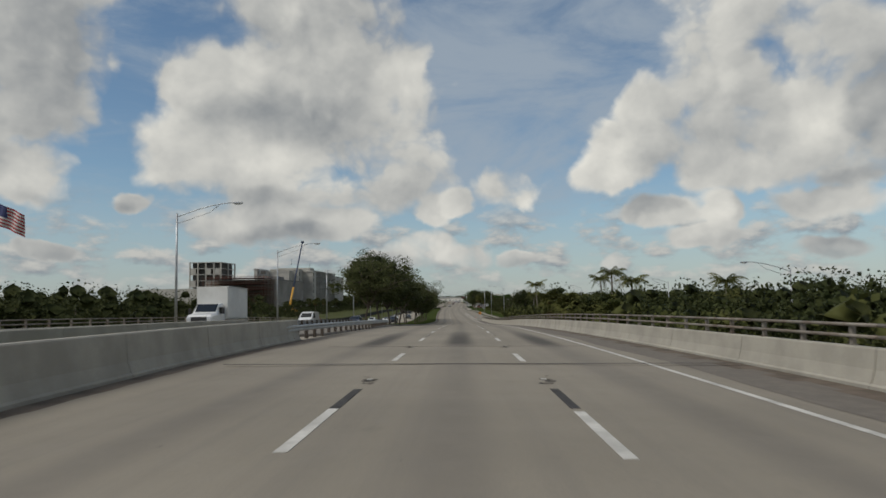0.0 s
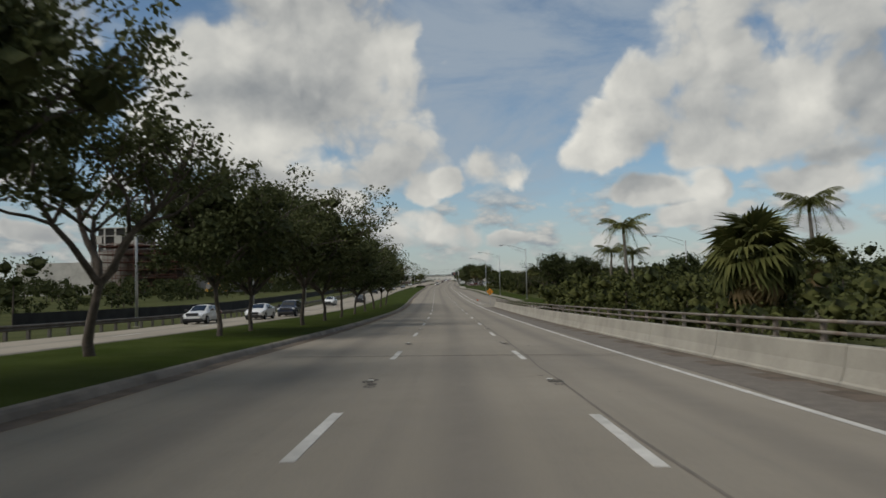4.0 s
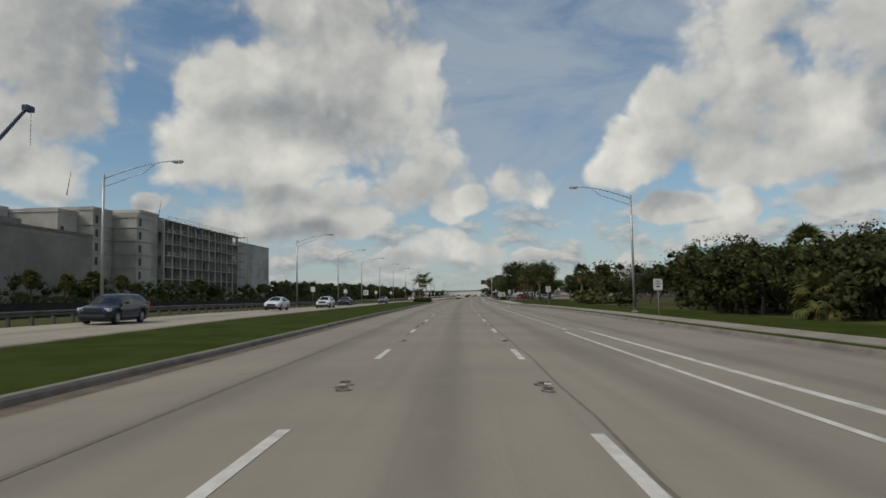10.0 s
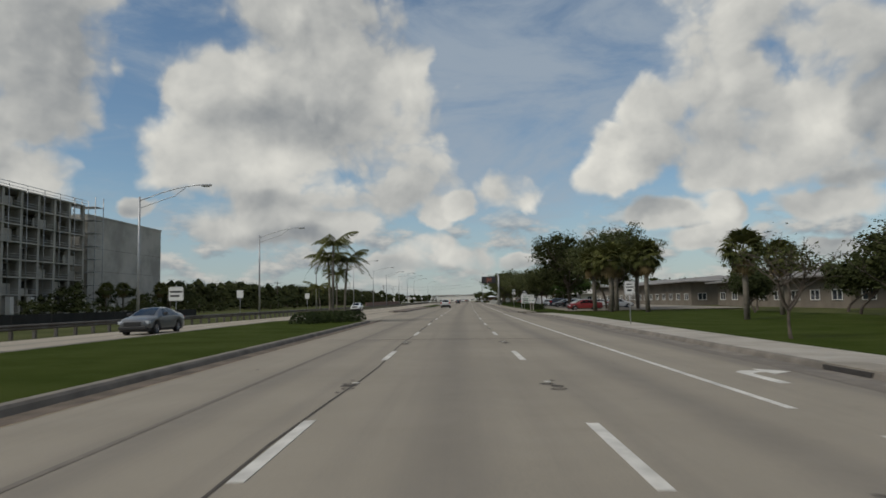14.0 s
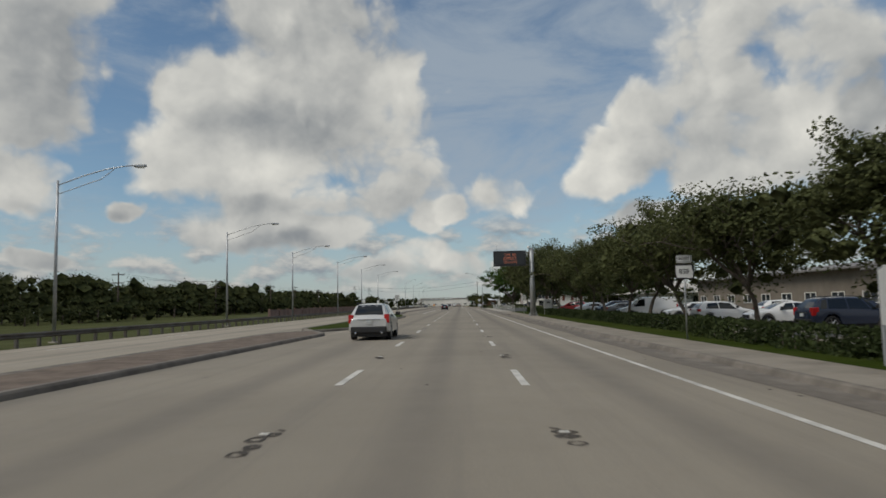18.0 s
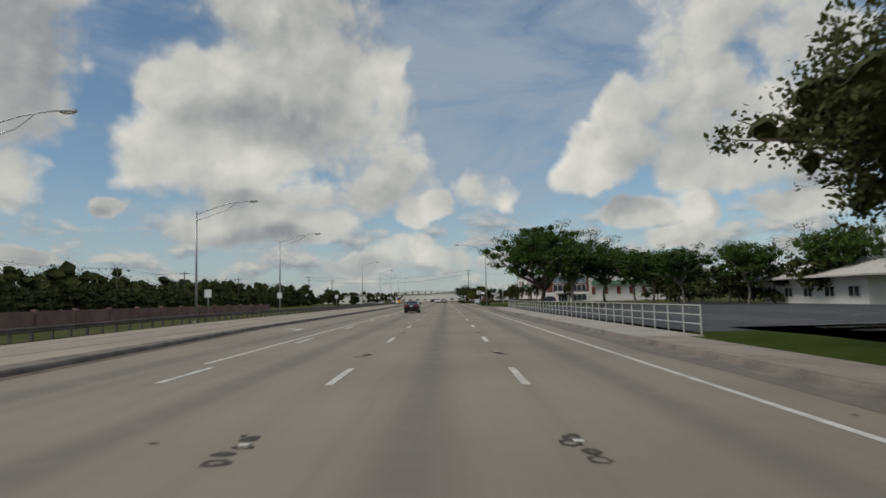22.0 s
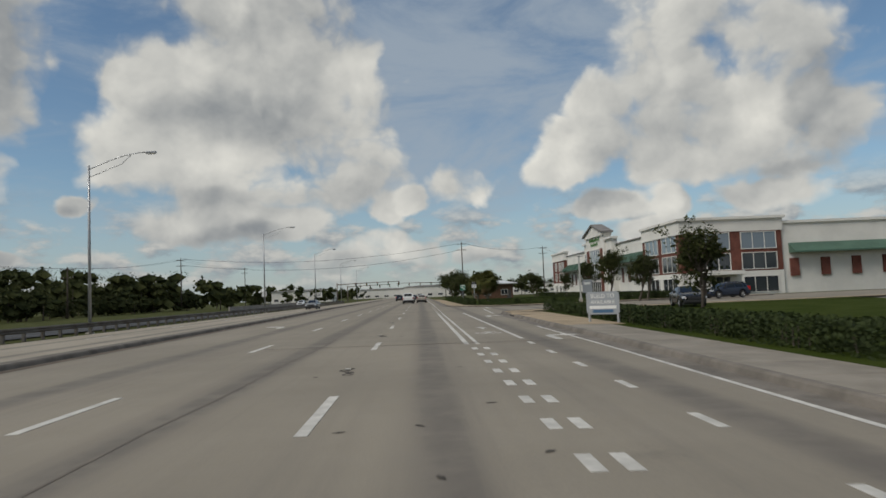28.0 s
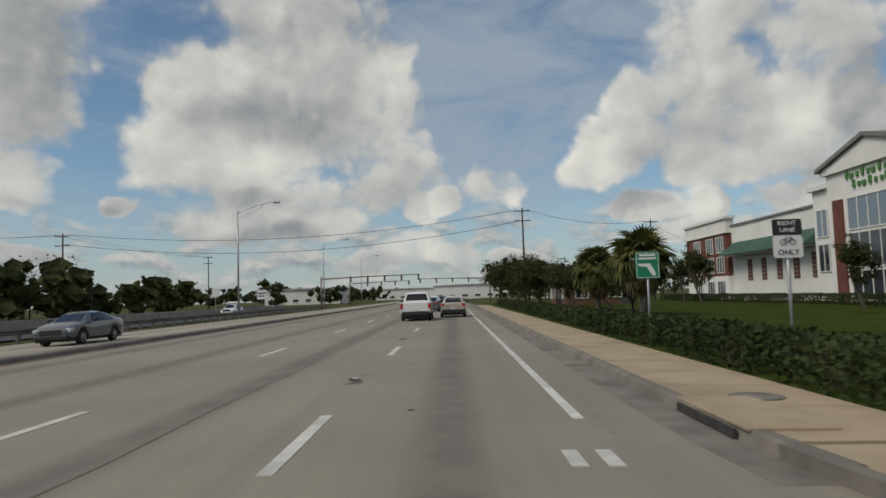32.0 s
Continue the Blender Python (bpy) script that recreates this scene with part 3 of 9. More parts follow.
def prism(name, profile, y0, y1, material, parent, label="", m=None):
    """A closed x-z outline drawn out along y."""
    n = len(profile)
    vs = [Vector((x, y0, z)) for x, z in profile] + [Vector((x, y1, z)) for x, z in profile]
    if m is not None:
        vs = [m @ v for v in vs]
    fs = [(i, (i + 1) % n, (i + 1) % n + n, i + n) for i in range(n)] + [tuple(range(n - 1, -1, -1)), tuple(range(n, 2 * n))]
    o = obj(name, vs, fs, material, parent, label=label)
    return o


def ribbon(name, stations, profile, material, parent=None, uv=False, smooth=False, label=""):
    """A strip along the road: profile(s) gives the d, z outline from left to right; same count at each s."""
    rows_, uvs = [], []
    for s in stations:
        q = profile(s)
        rows_.append(pts(s, [a for a, _ in q], [b for _, b in q]))
        uvs += [(a, s) for a, _ in q]
    n = len(rows_[0])
    vs = np.concatenate(rows_)
    fs = [(i * n + k, i * n + k + 1, (i + 1) * n + k + 1, (i + 1) * n + k) for i in range(len(rows_) - 1) for k in range(n - 1)]
    return obj(name, vs, fs, material, parent, smooth=smooth, uv=uvs if uv else None, label=label)


def steps(a, b, n=6.0):
    return np.linspace(a, b, max(2, int(math.ceil((b - a) / n)) + 1))


def text_part(name, words, size, m, material, parent, label=""):
    """Raised lettering in the built-in font, as a mesh."""
    cu = bpy.data.curves.new(name, "FONT")
    cu.body, cu.size, cu.align_x, cu.align_y, cu.extrude = words, size, "CENTER", "CENTER", 0.004
    tmp = bpy.data.objects.new(name, cu)
    me = bpy.data.meshes.new_from_object(tmp)
    bpy.data.objects.remove(tmp)
    me.materials.clear()
    me.materials.append(material)
    me.transform(m)
    o = new(name, me)
    o.parent = parent
    if label:
        tagged(o, label)
    return o


# ---- ground ----
def build_ground():
    ss = np.concatenate([np.arange(-380, 900, 12.0), np.arange(900, 2500, 80.0)])
    dd = np.concatenate([[-2200, -1200, -600, -300], np.arange(-150, -30, 15.0), np.arange(-30, -21, 1.5), [-21, -14, -7, 0, 5, 8.6],
                         np.arange(9.6, 22, 2.0), np.arange(22, 150, 16.0), [200, 400, 800, 1400, 2200]])
    S, D = np.meshgrid(ss, dd, indexing="ij")
    q = pts(S.ravel(), D.ravel(), 0.0)
    lump = np.array([noise.noise(Vector((a * 0.05, b * 0.05, 0))) for a, b in q[:, :2]]) * 0.12
    inner = (D.ravel() > -26) & (D.ravel() < 14)
    q[:, 2] = ground_z(S.ravel(), D.ravel()) - 0.16 + np.where(inner, -0.1, lump + 0.1)
    # under the ramp the soil stays below the deck
    n = len(dd)
    fs = [(i * n + k, i * n + k + 1, (i + 1) * n + k + 1, (i + 1) * n + k) for i in range(len(ss) - 1) for k in range(n - 1)]
    return tagged(obj("ground", q, fs, DRYGRASS, smooth=True), "level grassy land reaching to the horizon", "ground", kind="structure")


build_ground()

LEFT_EDGE = [(-380, -6.6), (6, -6.8), (20, -7.8), (34, -8.1), (83.5, -8.2), (107.2, -6.7), (118.4, -6.9), (180, -6.0), (210, -6.2), (240, -6.7), (300, -6.8), (350, -6.6), (399.8, -6.6), (421.2, -6.8), (451.2, -7.6),
             (472.6, -8.0), (511.3, -6.6), (554.7, -6.6), (567.9, -7.9), (577, -9.6), (608, -11.2), (677, -10.9), (757, -11.6), (802, -12.8), (2537, -13.4)]
RIGHT_EDGE = [(-380, 7.9), (16, 7.8), (100, 7.1), (191.9, 6.8), (202.8, 9.0), (222, 12.0), (250.8, 12.0), (269, 11.4), (317.8, 11.2), (338.2, 10.6), (357.4, 9.6), (374.6, 8.4), (393.1, 8.6), (425.5, 8.8),
              (451.2, 6.9), (472.6, 7.4), (504.9, 7.2), (556.7, 7.3), (647, 7.0), (671, 7.6), (685, 8.6), (697, 8.0), (705, 5.6), (713, 5.4), (725, 5.6), (756.5, 5.75), (757.5, 7.4), (761, 10.2), (779, 10.2),
              (784, 6.4), (786, 3.3), (789, 3.05), (2537, 3.0)]
road = empty("road", label="three-lane carriageway of worn grey asphalt with white lane marks", category="road", kind="structure")


def road_profile(s):
    a, b = float(lerp(s, LEFT_EDGE)), float(lerp(s, RIGHT_EDGE))
    return [(a - 0.02, -0.4), (a, 0.0), (-5.6, 0.0), (-1.9, 0.0), (0.0, 0.0), (1.8, 0.0), (min(5.3, b - 0.02), 0.0), (b, 0.0), (b + 0.02, -0.4)]


ribbon("carriageway", np.concatenate([steps(-380, 900, 2.0), steps(902, 2480, 40)]), road_profile, ASPHALT, road, uv=True)
FAR_IN = [(-380, -13.8), (83.5, -13.9), (421.2, -14.2), (427.6, -14.2), (455.5, -10.4), (511.3, -10.2), (556.7, -10.2), (573, -10.3), (585, -10.9), (608, -11.6), (677, -11.5), (757, -12.2), (802, -13.4), (2537, -14.0)]
opposing = empty("road_opposite", label="carriageway of pale worn asphalt for oncoming traffic", category="road", kind="structure")


def opp_profile(s):
    a = float(lerp(s, FAR_IN))
    return [(-22.0, -0.4), (-21.9, 0.0), (-17.8, 0.0), (a, 0.0), (a + 0.02, -0.4)]


ribbon("carriageway", np.concatenate([steps(-380, 900, 4.0), steps(902, 2480, 40)]), opp_profile, PALEROAD, opposing, uv=True)
# crossover between the carriageways
ribbon("crossover", steps(420.1, 457.6, 3), lambda s: [(-14.3, -0.006), (-7.0, -0.006)], PALEROAD, opposing, uv=True)


def median(name, s0, s1, material, label, rough=0.03):
    """Raised strip between the kerbs, its top slightly uneven."""
    th = empty(name, label=label, category="median", kind="structure")

    def prof(s):
        a, b = float(lerp(s, FAR_IN)), float(lerp(s, LEFT_EDGE))
        k = min(1.0, (s - s0 + 0.3) / 4.0, (s1 - s + 0.3) / 4.0)
        mid = (a + b) / 2
        a, b = mid + (a + 0.3 - mid) * k, mid + (b - 0.3 - mid) * k
        return [(a + (b - a) * i / 8, 0.13 + (rough * noise.noise(Vector((s * 0.3, i, 0))) if 0 < i < 8 else 0)) for i in range(9)]

    ribbon("turf" if material is GRASS else "paving", steps(s0, s1, 1.5), prof, material, th, smooth=True)
    for side, line in (("near", LEFT_EDGE), ("far", FAR_IN)):
        sg = 1 if side == "near" else -1

        def kp(s):
            a, b = float(lerp(s, FAR_IN)), float(lerp(s, LEFT_EDGE))
            k = min(1.0, (s - s0 + 0.3) / 4.0, (s1 - s + 0.3) / 4.0)
            mid = (a + b) / 2
            e = mid + ((b if sg > 0 else a) - mid) * k
            q = [(e + sg * 0.06, 0.0), (e + sg * 0.02, 0.10), (e - sg * 0.03, 0.15), (e - sg * 0.16, 0.155), (e - sg * 0.32, 0.13)]
            return q[::-1] if sg > 0 else q
        ribbon("kerb", steps(s0, s1, 1.5), kp, KERB, th)
    return th


# paving under the ends of the medians
for a_, b_ in ((32, 92), (412, 424), (452, 462), (503, 516), (572, 584)):
    ribbon("apron", steps(a_, b_, 2.0), lambda s: [(float(lerp(s, FAR_IN)) - 0.01, -0.008), (float(lerp(s, LEFT_EDGE)) + 0.01, -0.008)], PALEROAD, opposing, uv=True)
median("median_grass", 83.5, 420.1, GRASS, "mown green grass median strip between stained concrete kerbs")
PAVERS = mat("brown_pavers", (0.165, 0.122, 0.09), 0.9, vary=0.2, scale=1.5, grain=9.0, bump=0.4, spots=0.3)
median("median_paved", 455.5, 509.1, PAVERS, "narrow median of brown pavers between concrete kerbs")
median("median_grass", 509.7, 578, GRASS, "mown grass median strip tapering to a point between kerbs")
median("median_kerb", 578.5, 937, KERB, "low concrete traffic separator, stained dark")
median("median_kerb", 36, 83, KERB, "raised concrete median under the steel guardrail")

# ---- lane marks ----
DASH = 12.19


def dash_mesh(name, length, width, material):
    bm = bmesh.new()
    add_box(bm, -width / 2, width / 2, 0, length, 0.0, 0.006)
    me = bpy.data.meshes.new(name)
    bm.to_mesh(me)
    bm.free()
    me.materials.append(material)
    return me


DASHM = dash_mesh("lane_dash", 3.05, 0.16, PAINT)
SHORT = dash_mesh("dotted_mark", 0.65, 0.16, PAINT)
DOT = dash_mesh("dotted_mark", 0.9, 0.14, PAINT)
TARM = dash_mesh("dark_mark", 2.4, 0.16, TAR_SHADE)


def mark(me, s, d, parent=road, name=None):
    o = new(name or me.name, me)
    o.parent = parent
    o.matrix_world = on_road(s, d, 0.001)
    return o


SHIFT = [(345, 0), (371, -2.2), (386, -2.3), (450, -0.6), (482, -0.7), (530, -0.6), (556, -1.0), (604, 0.2), (631, 0.85), (660, 0.5), (690, 0), (738, -0.5), (752, -0.4), (774, -0.8), (788, 0.1)]
for k in range(-2, 104):
    s = 7.33 + DASH * k
    s += float(lerp(s, SHIFT))
    if s < 900:
        mark(DASHM, s, -1.9 if s < 690 else -1.7)
        if s < 687:
            mark(DASHM, s + (-0.3 if s > 5 else 0), 1.8)
        if s > 577:
            mark(DASHM, s + 1.0, -5.55)
        mark(DASHM, s + 4.0, -17.9, opposing)
for k in (0, 1):
    mark(TARM, 10.4 + DASH * k * 0, -1.9 if k else 1.8)


def line(name, s0, s1, d, material=PAINT, width=0.15, parent=road):
    f = d if callable(d) else (lambda s: d)
    return ribbon(name, steps(s0, s1, 3.0), lambda s: [(f(s) - width / 2, 0.005), (f(s) + width / 2, 0.005)], material, parent)


line("edge_line", -60, 288, lambda s: 5.2 - 0.3 * min(1, max(0, s / 180)))
for i in range(43):
    mark(DOT, 290 + i * 1.95, 5.22 - 0.004 * i)
line("edge_line", 374.8, 442.6, lambda s: 4.95)
line("edge_line", 446.9, 677, lambda s: 5.15)
line("yellow_edge_line", 36, 420.1, lambda s: float(lerp(s, LEFT_EDGE)) + (1.3 if s < 90 else 0.55), YELLOW, 0.10)
line("yellow_edge_line", 511.3, 577, lambda s: float(lerp(s, LEFT_EDGE)) + 0.55, YELLOW, 0.12)
line("turn_lane_line", 585, 690, lambda s: float(lerp(s, [(585, -6.1), (632, -6.1), (690, -5.55)])))
# gore stripes before the turn lane
line("gore_line", 205, 318, lambda s: 5.97 + 0.1 * min(1, max(0, (s - 250) / 40)))
line("gore_line", 213, 250, lambda s: float(lerp(s, [(213, 8.3), (219, 7.7), (224, 7.45), (250, 7.45)])))
line("gore_line", 216, 226, lambda s: float(lerp(s, [(216, 9.1), (221, 8.4), (226, 8.0)])))
line("turn_lane_line", 252, 318, lambda s: float(lerp(s, [(252, 7.45), (266, 6.1), (318, 6.07)])))
for i, s in enumerate((209.5, 213, 217, 221.6, 226.2, 231)):
    bm = bmesh.new()
    add_box(bm, -0.12, 0.12, -0.9, 0.9, 0, 0.006)
    o = part("gore_stripe", bm, PAINT, road)
    o.matrix_world = on_road(s, 6.75, 0.001) @ pose(0, 0, 0, 0, 0, -62)
# buffered cycle lane
for i in range(14):
    for d in (1.24, 1.58):
        mark(SHORT, 701 + i * 1.85, d)
for d, w in ((1.13, 0.16), (1.47, 0.12)):
    line("buffer_line", 727, 760, d, width=w)
for i in range(14):
    for d in (1.18, 1.52):
        mark(SHORT, 761 + i * 2.05, d)
line("lane_line", 790, 897, 1.6)
line("cycle_lane_line", 729, 760, 3.15)
for i in range(9):
    mark(DOT, 701 + i * 3.2, 3.12)
line("edge_line", 757, 772, lambda s: 5.3 + 0.6 * (s - 758) / 14)
line("gutter_line", 705, 737, lambda s: float(lerp(s, RIGHT_EDGE)) - 0.6, width=0.12)


def arrow_mark(s, d, turn=1, parent=road):
    """A painted turn arrow: shaft, bend and head, one flat piece."""
    q = [(-0.12, -1.2), (0.12, -1.2), (0.12, 0.5), (0.35 * turn + 0.0, 0.75), (0.55 * turn, 0.75), (0.55 * turn, 0.4), (1.15 * turn, 0.95), (0.55 * turn, 1.5), (0.55 * turn, 1.1), (0.1 * turn, 1.1), (-0.12, 0.8)]
    if turn > 0:
        q = [(a, b) for a, b in q]
    n = len(q)
    vs = [(a, b, z) for z in (0, 0.006) for a, b in q]
    fs = [tuple(range(n, 2 * n))] + [(i, (i + 1) % n, (i + 1) % n + n, i + n) for i in range(n)]
    o = obj("turn_arrow", vs, fs, PAINT, parent)
    o.matrix_world = on_road(s, d, 0.001)
    return o


arrow_mark(245, 8.3), arrow_mark(308, 7.9), arrow_mark(352.9, 7.0), arrow_mark(379, 6.3), arrow_mark(729.6, 4.3), arrow_mark(751.6, 4.3), arrow_mark(606, -8.2, -1), arrow_mark(745, -8.2, -1)

# ---- side of the road: kerbs, sidewalks, barriers ----
right_side = empty("pavement", label="concrete kerb and sidewalk beside the road", category="sidewalk", kind="structure")


def kerb_right(s0, s1):
    def kp(s):
        e = float(lerp(s, RIGHT_EDGE))
        return [(e - 0.55, 0.003), (e - 0.03, 0.004), (e + 0.01, 0.11), (e + 0.05, 0.15), (e + 0.17, 0.155), (e + 0.18, -0.1)]
    ribbon("kerb", steps(s0, s1, 1.5), kp, KERB, right_side)


def slab_strip(name, s0, s1, a, b, z, material, joint=2.4, parent=right_side):
    """A sidewalk of separate slabs, 12 mm apart."""
    s = s0
    while s < s1 - 0.2:
        e = min(s1, s + joint)
        fa, fb = (a if callable(a) else (lambda q: a)), (b if callable(b) else (lambda q: b))
        c = np.concatenate([pts(q, [fa(q), fb(q)], z) for q in (s + 0.012, e - 0.012)])
        vs = list(c) + [v - np.array([0, 0, 0.12]) for v in c]
        obj(name, vs, [(0, 1, 3, 2), (4, 6, 7, 5), (0, 2, 6, 4), (1, 5, 7, 3), (0, 4, 5, 1), (2, 3, 7, 6)], material, parent)
        s = e


kerb_right(215.7, 368.8), kerb_right(374.6, 442.6), kerb_right(449, 679), kerb_right(690, 756), kerb_right(787, 897)
RE = lambda s: float(lerp(s, RIGHT_EDGE))
slab_strip("slab", 222, 368.8, lambda s: RE(s) + 1.2, lambda s: RE(s) + 2.9, 0.13, WALK, 4.0)
slab_strip("slab", 374.6, 440.5, lambda s: RE(s) + 0.2, lambda s: RE(s) + 2.6, 0.13, CONCRETE, 3.0)
slab_strip("slab", 449, 593, lambda s: RE(s) + 0.2, lambda s: RE(s) + 2.3, 0.13, WALK, 2.4)
slab_strip("slab", 593, 677, lambda s: RE(s) + 0.2, lambda s: RE(s) + 3.0, 0.13, CONCRETE, 2.4)
slab_strip("slab", 693, 735, lambda s: RE(s) + 0.2, lambda s: RE(s) + 2.2, 0.13, WALK, 2.0)
slab_strip("slab", 735, 755, lambda s: RE(s) + 0.2, lambda s: RE(s) + 2.9, 0.13, TANWALK, 2.0)
slab_strip("slab", 788, 877, lambda s: RE(s) + 0.2, lambda s: RE(s) + 2.1, 0.13, TANWALK, 2.0)


ribbon("shoulder", steps(186, 224, 2.0), lambda s: [(RE(s) - 0.15, -0.012), (RE(s) + 3.0, -0.012), (RE(s) + 9.0, -0.012)], ASPHALT, right_side, uv=True)


# ---- wear: studs between the dashes, stains, debris ----
def blot_mesh(name, seed, w, l, material, holes=0.0):
    """A flat ragged patch, 2 mm thick at most."""
    rng = np.random.default_rng(seed)
    n = 17
    q = []
    for i in range(n):
        a = 2 * math.pi * i / n
        r = 0.5 * rng.uniform(0.55, 1.1)
        q.append((w * r * math.cos(a), l * r * math.sin(a), 0.0035))
    me = bpy.data.meshes.new(name)
    me.from_pydata(q + [(0, 0, 0.004)], [], [(i, (i + 1) % n, n) for i in range(n)])
    me.materials.append(material)
    return me


def ring_mesh(name, seed, material):
    """A short row of worn adhesive rings left by lost reflectors."""
    rng = np.random.default_rng(seed)
    vs, fs = [], []
    for j in range(3 + seed % 2):
        cx, cy, rx, ry = rng.uniform(-0.09, 0.09), -0.55 + 0.36 * j + rng.uniform(-0.06, 0.06), rng.uniform(0.11, 0.17), rng.uniform(0.11, 0.19)
        m0, n = len(vs), 14
        inner = rng.uniform(0.0, 0.62) if j % 2 else rng.uniform(0.45, 0.7)
        for i in range(n):
            a, k = 2 * math.pi * i / n, rng.uniform(0.8, 1.12)
            vs += [(cx + rx * k * math.cos(a), cy + ry * k * math.sin(a), 0.0035), (cx + rx * inner * math.cos(a), cy + ry * inner * math.sin(a), 0.004)]
        fs += [(m0 + 2 * i, m0 + 2 * ((i + 1) % n), m0 + 2 * ((i + 1) % n) + 1, m0 + 2 * i + 1) for i in range(n)]
    me = bpy.data.meshes.new(name)
    me.from_pydata(vs, [], fs)
    me.materials.append(material)
    return me


STAINM = mat("road_stain", (0.045, 0.038, 0.030), 0.9, vary=0.25, scale=5.0, grain=30.0, bump=0.2, second=(0.085, 0.072, 0.058))
PALESTAIN = mat("faded_stain", (0.135, 0.117, 0.096), 0.9, vary=0.2, scale=3.0, grain=30.0, bump=0.2, second=(0.19, 0.165, 0.135))
BLOTS = [ring_mesh("stain", 100 + i, STAINM) for i in range(5)]
CHIPS = [blot_mesh("stain", 200 + i, 0.09, 0.2, STAINM) for i in range(4)]
bm = bmesh.new()
add_box(bm, -0.06, 0.06, -0.05, 0.05, 0, 0.02, bevel=0.008)
STUD = bpy.data.meshes.new("reflector")
bm.to_mesh(STUD)
bm.free()
STUD.materials.append(PAINT)
rng_w = np.random.default_rng(5)


def blot(me, s, d, turn=0.0):
    o = new(me.name.split(".")[0], me)
    o.parent = road
    o.matrix_world = on_road(s, d, 0.002) @ pose(0, 0, 0, 0, 0, turn)
    return o


for k in range(-1, 68):
    s = 7.33 + 7.0 + DASH * k
    s += float(lerp(s, SHIFT))
    for j, d in enumerate((-1.9, 1.8)):
        if d > 0 and s > 690:
            continue
        blot(STUD, s + 0.1, d)
        blot(BLOTS[(k + j * 2) % 5], s + rng_w.uniform(-0.4, 0.1), d + rng_w.uniform(-0.1, 0.12), rng_w.uniform(-12, 12))
        blot(CHIPS[(k + j) % 4], s + rng_w.uniform(0.3, 0.9), d + rng_w.uniform(-0.18, 0.2), rng_w.uniform(0, 90))
        if k % 2 == j:
            blot(CHIPS[(k + j + 1) % 4], s - rng_w.uniform(0.5, 1.2), d + rng_w.uniform(-0.15, 0.15), rng_w.uniform(0, 90))
# scattered chips of dirt and litter
for i in range(60):
    s = float(rng_w.uniform(450, 676))
    blot(CHIPS[i % 4], s, RE(s) - rng_w.uniform(0.3, 1.9), rng_w.uniform(0, 180))
for i in range(30):
    blot(CHIPS[i % 4], rng_w.uniform(700, 800), rng_w.uniform(-5.0, 1.0), rng_w.uniform(0, 180))
for i in range(80):
    blot(CHIPS[i % 4], rng_w.uniform(0, 800), rng_w.uniform(-5.4, 5.0), rng_w.uniform(0, 180))
line("seam", 40, 315, lambda s: 2.0 + 0.05 * math.sin(s * 0.21) + 0.04 * math.sin(s * 1.3), PALESTAIN, 0.05)
line("crack", 286, 420, lambda s: -1.93 + 0.06 * math.sin(s * 0.3) + 0.05 * math.sin(s * 1.7), STAINM, 0.045)
line("crack", 700, 800, lambda s: -3.6 + 0.1 * math.sin(s * 0.2) + 0.06 * math.sin(s * 1.5), PALESTAIN, 0.05)
line("seam", 205, 470, lambda s: -3.9 + 0.05 * math.sin(s * 0.11), PALESTAIN, 0.10)
for s in (26.5, 118, 392, 641, 727.5):
    bm = bmesh.new()
    add_box(bm, -5.2, 5.0, -0.03, 0.03, 0, 0.004)
    part("crack", bm, PALESTAIN, road).matrix_world = on_road(s, 0.0, 0.002)
cover = obj("manhole_cover", *tube_geo([(0, 0, 0), (0, 0, 0.008)], 0.36, 20), RUSTY, road, label="round dark iron manhole cover")
cover.matrix_world = on_road(772.7, 3.6, 0.001)
line("shoulder_stain", -40, 190, lambda s: float(lerp(s, [(-60, 6.9), (16, 6.6), (100, 6.0), (190, 5.8)])) + 0.12 * math.sin(s * 0.4), PALESTAIN, 1.5)
for a_, b_ in ((216, 368), (376, 440), (450, 678)):
    line("gutter_stain", a_, b_, lambda s: RE(s) - 0.75 + 0.08 * math.sin(s * 0.5) + 0.06 * math.sin(s * 1.9), PALESTAIN, 0.5)
# cycle symbol and arrow in the cycle lane
for dx in (-0.28, 0.28):
    ring = []
    for i in range(20):
        a_ = 2 * math.pi * i / 20
        ring += [(dx + 0.17 * math.cos(a_), 0.3 * math.sin(a_), 0.004), (dx + 0.25 * math.cos(a_), 0.42 * math.sin(a_), 0.004)]
    obj("cycle_symbol", ring, [(2 * i, 2 * i + 1, (2 * i + 3) % 40, (2 * i + 2) % 40) for i in range(20)], PAINT, road).matrix_world = on_road(732.5, 2.35, 0.002)
bm = bmesh.new()
add_box(bm, -0.3, 0.0, 0.28, 0.4, 0, 0.005)
add_box(bm, -0.02, 0.1, 0.1, 0.8, 0, 0.005)
add_box(bm, -0.1, 0.35, 0.75, 0.87, 0, 0.005)
part("cycle_symbol", bm, PAINT, road).matrix_world = on_road(732.5, 2.35, 0.002)
o = obj("lane_arrow", [(-0.07, 0, 0.004), (0.07, 0, 0.004), (0.07, 1.1, 0.004), (0.28, 1.1, 0.004), (0, 1.9, 0.004), (-0.28, 1.1, 0.004), (-0.07, 1.1, 0.004)], [(0, 1, 2, 6), (5, 3, 4)], PAINT, road)
o.matrix_world = on_road(735.4, 2.45, 0.002)
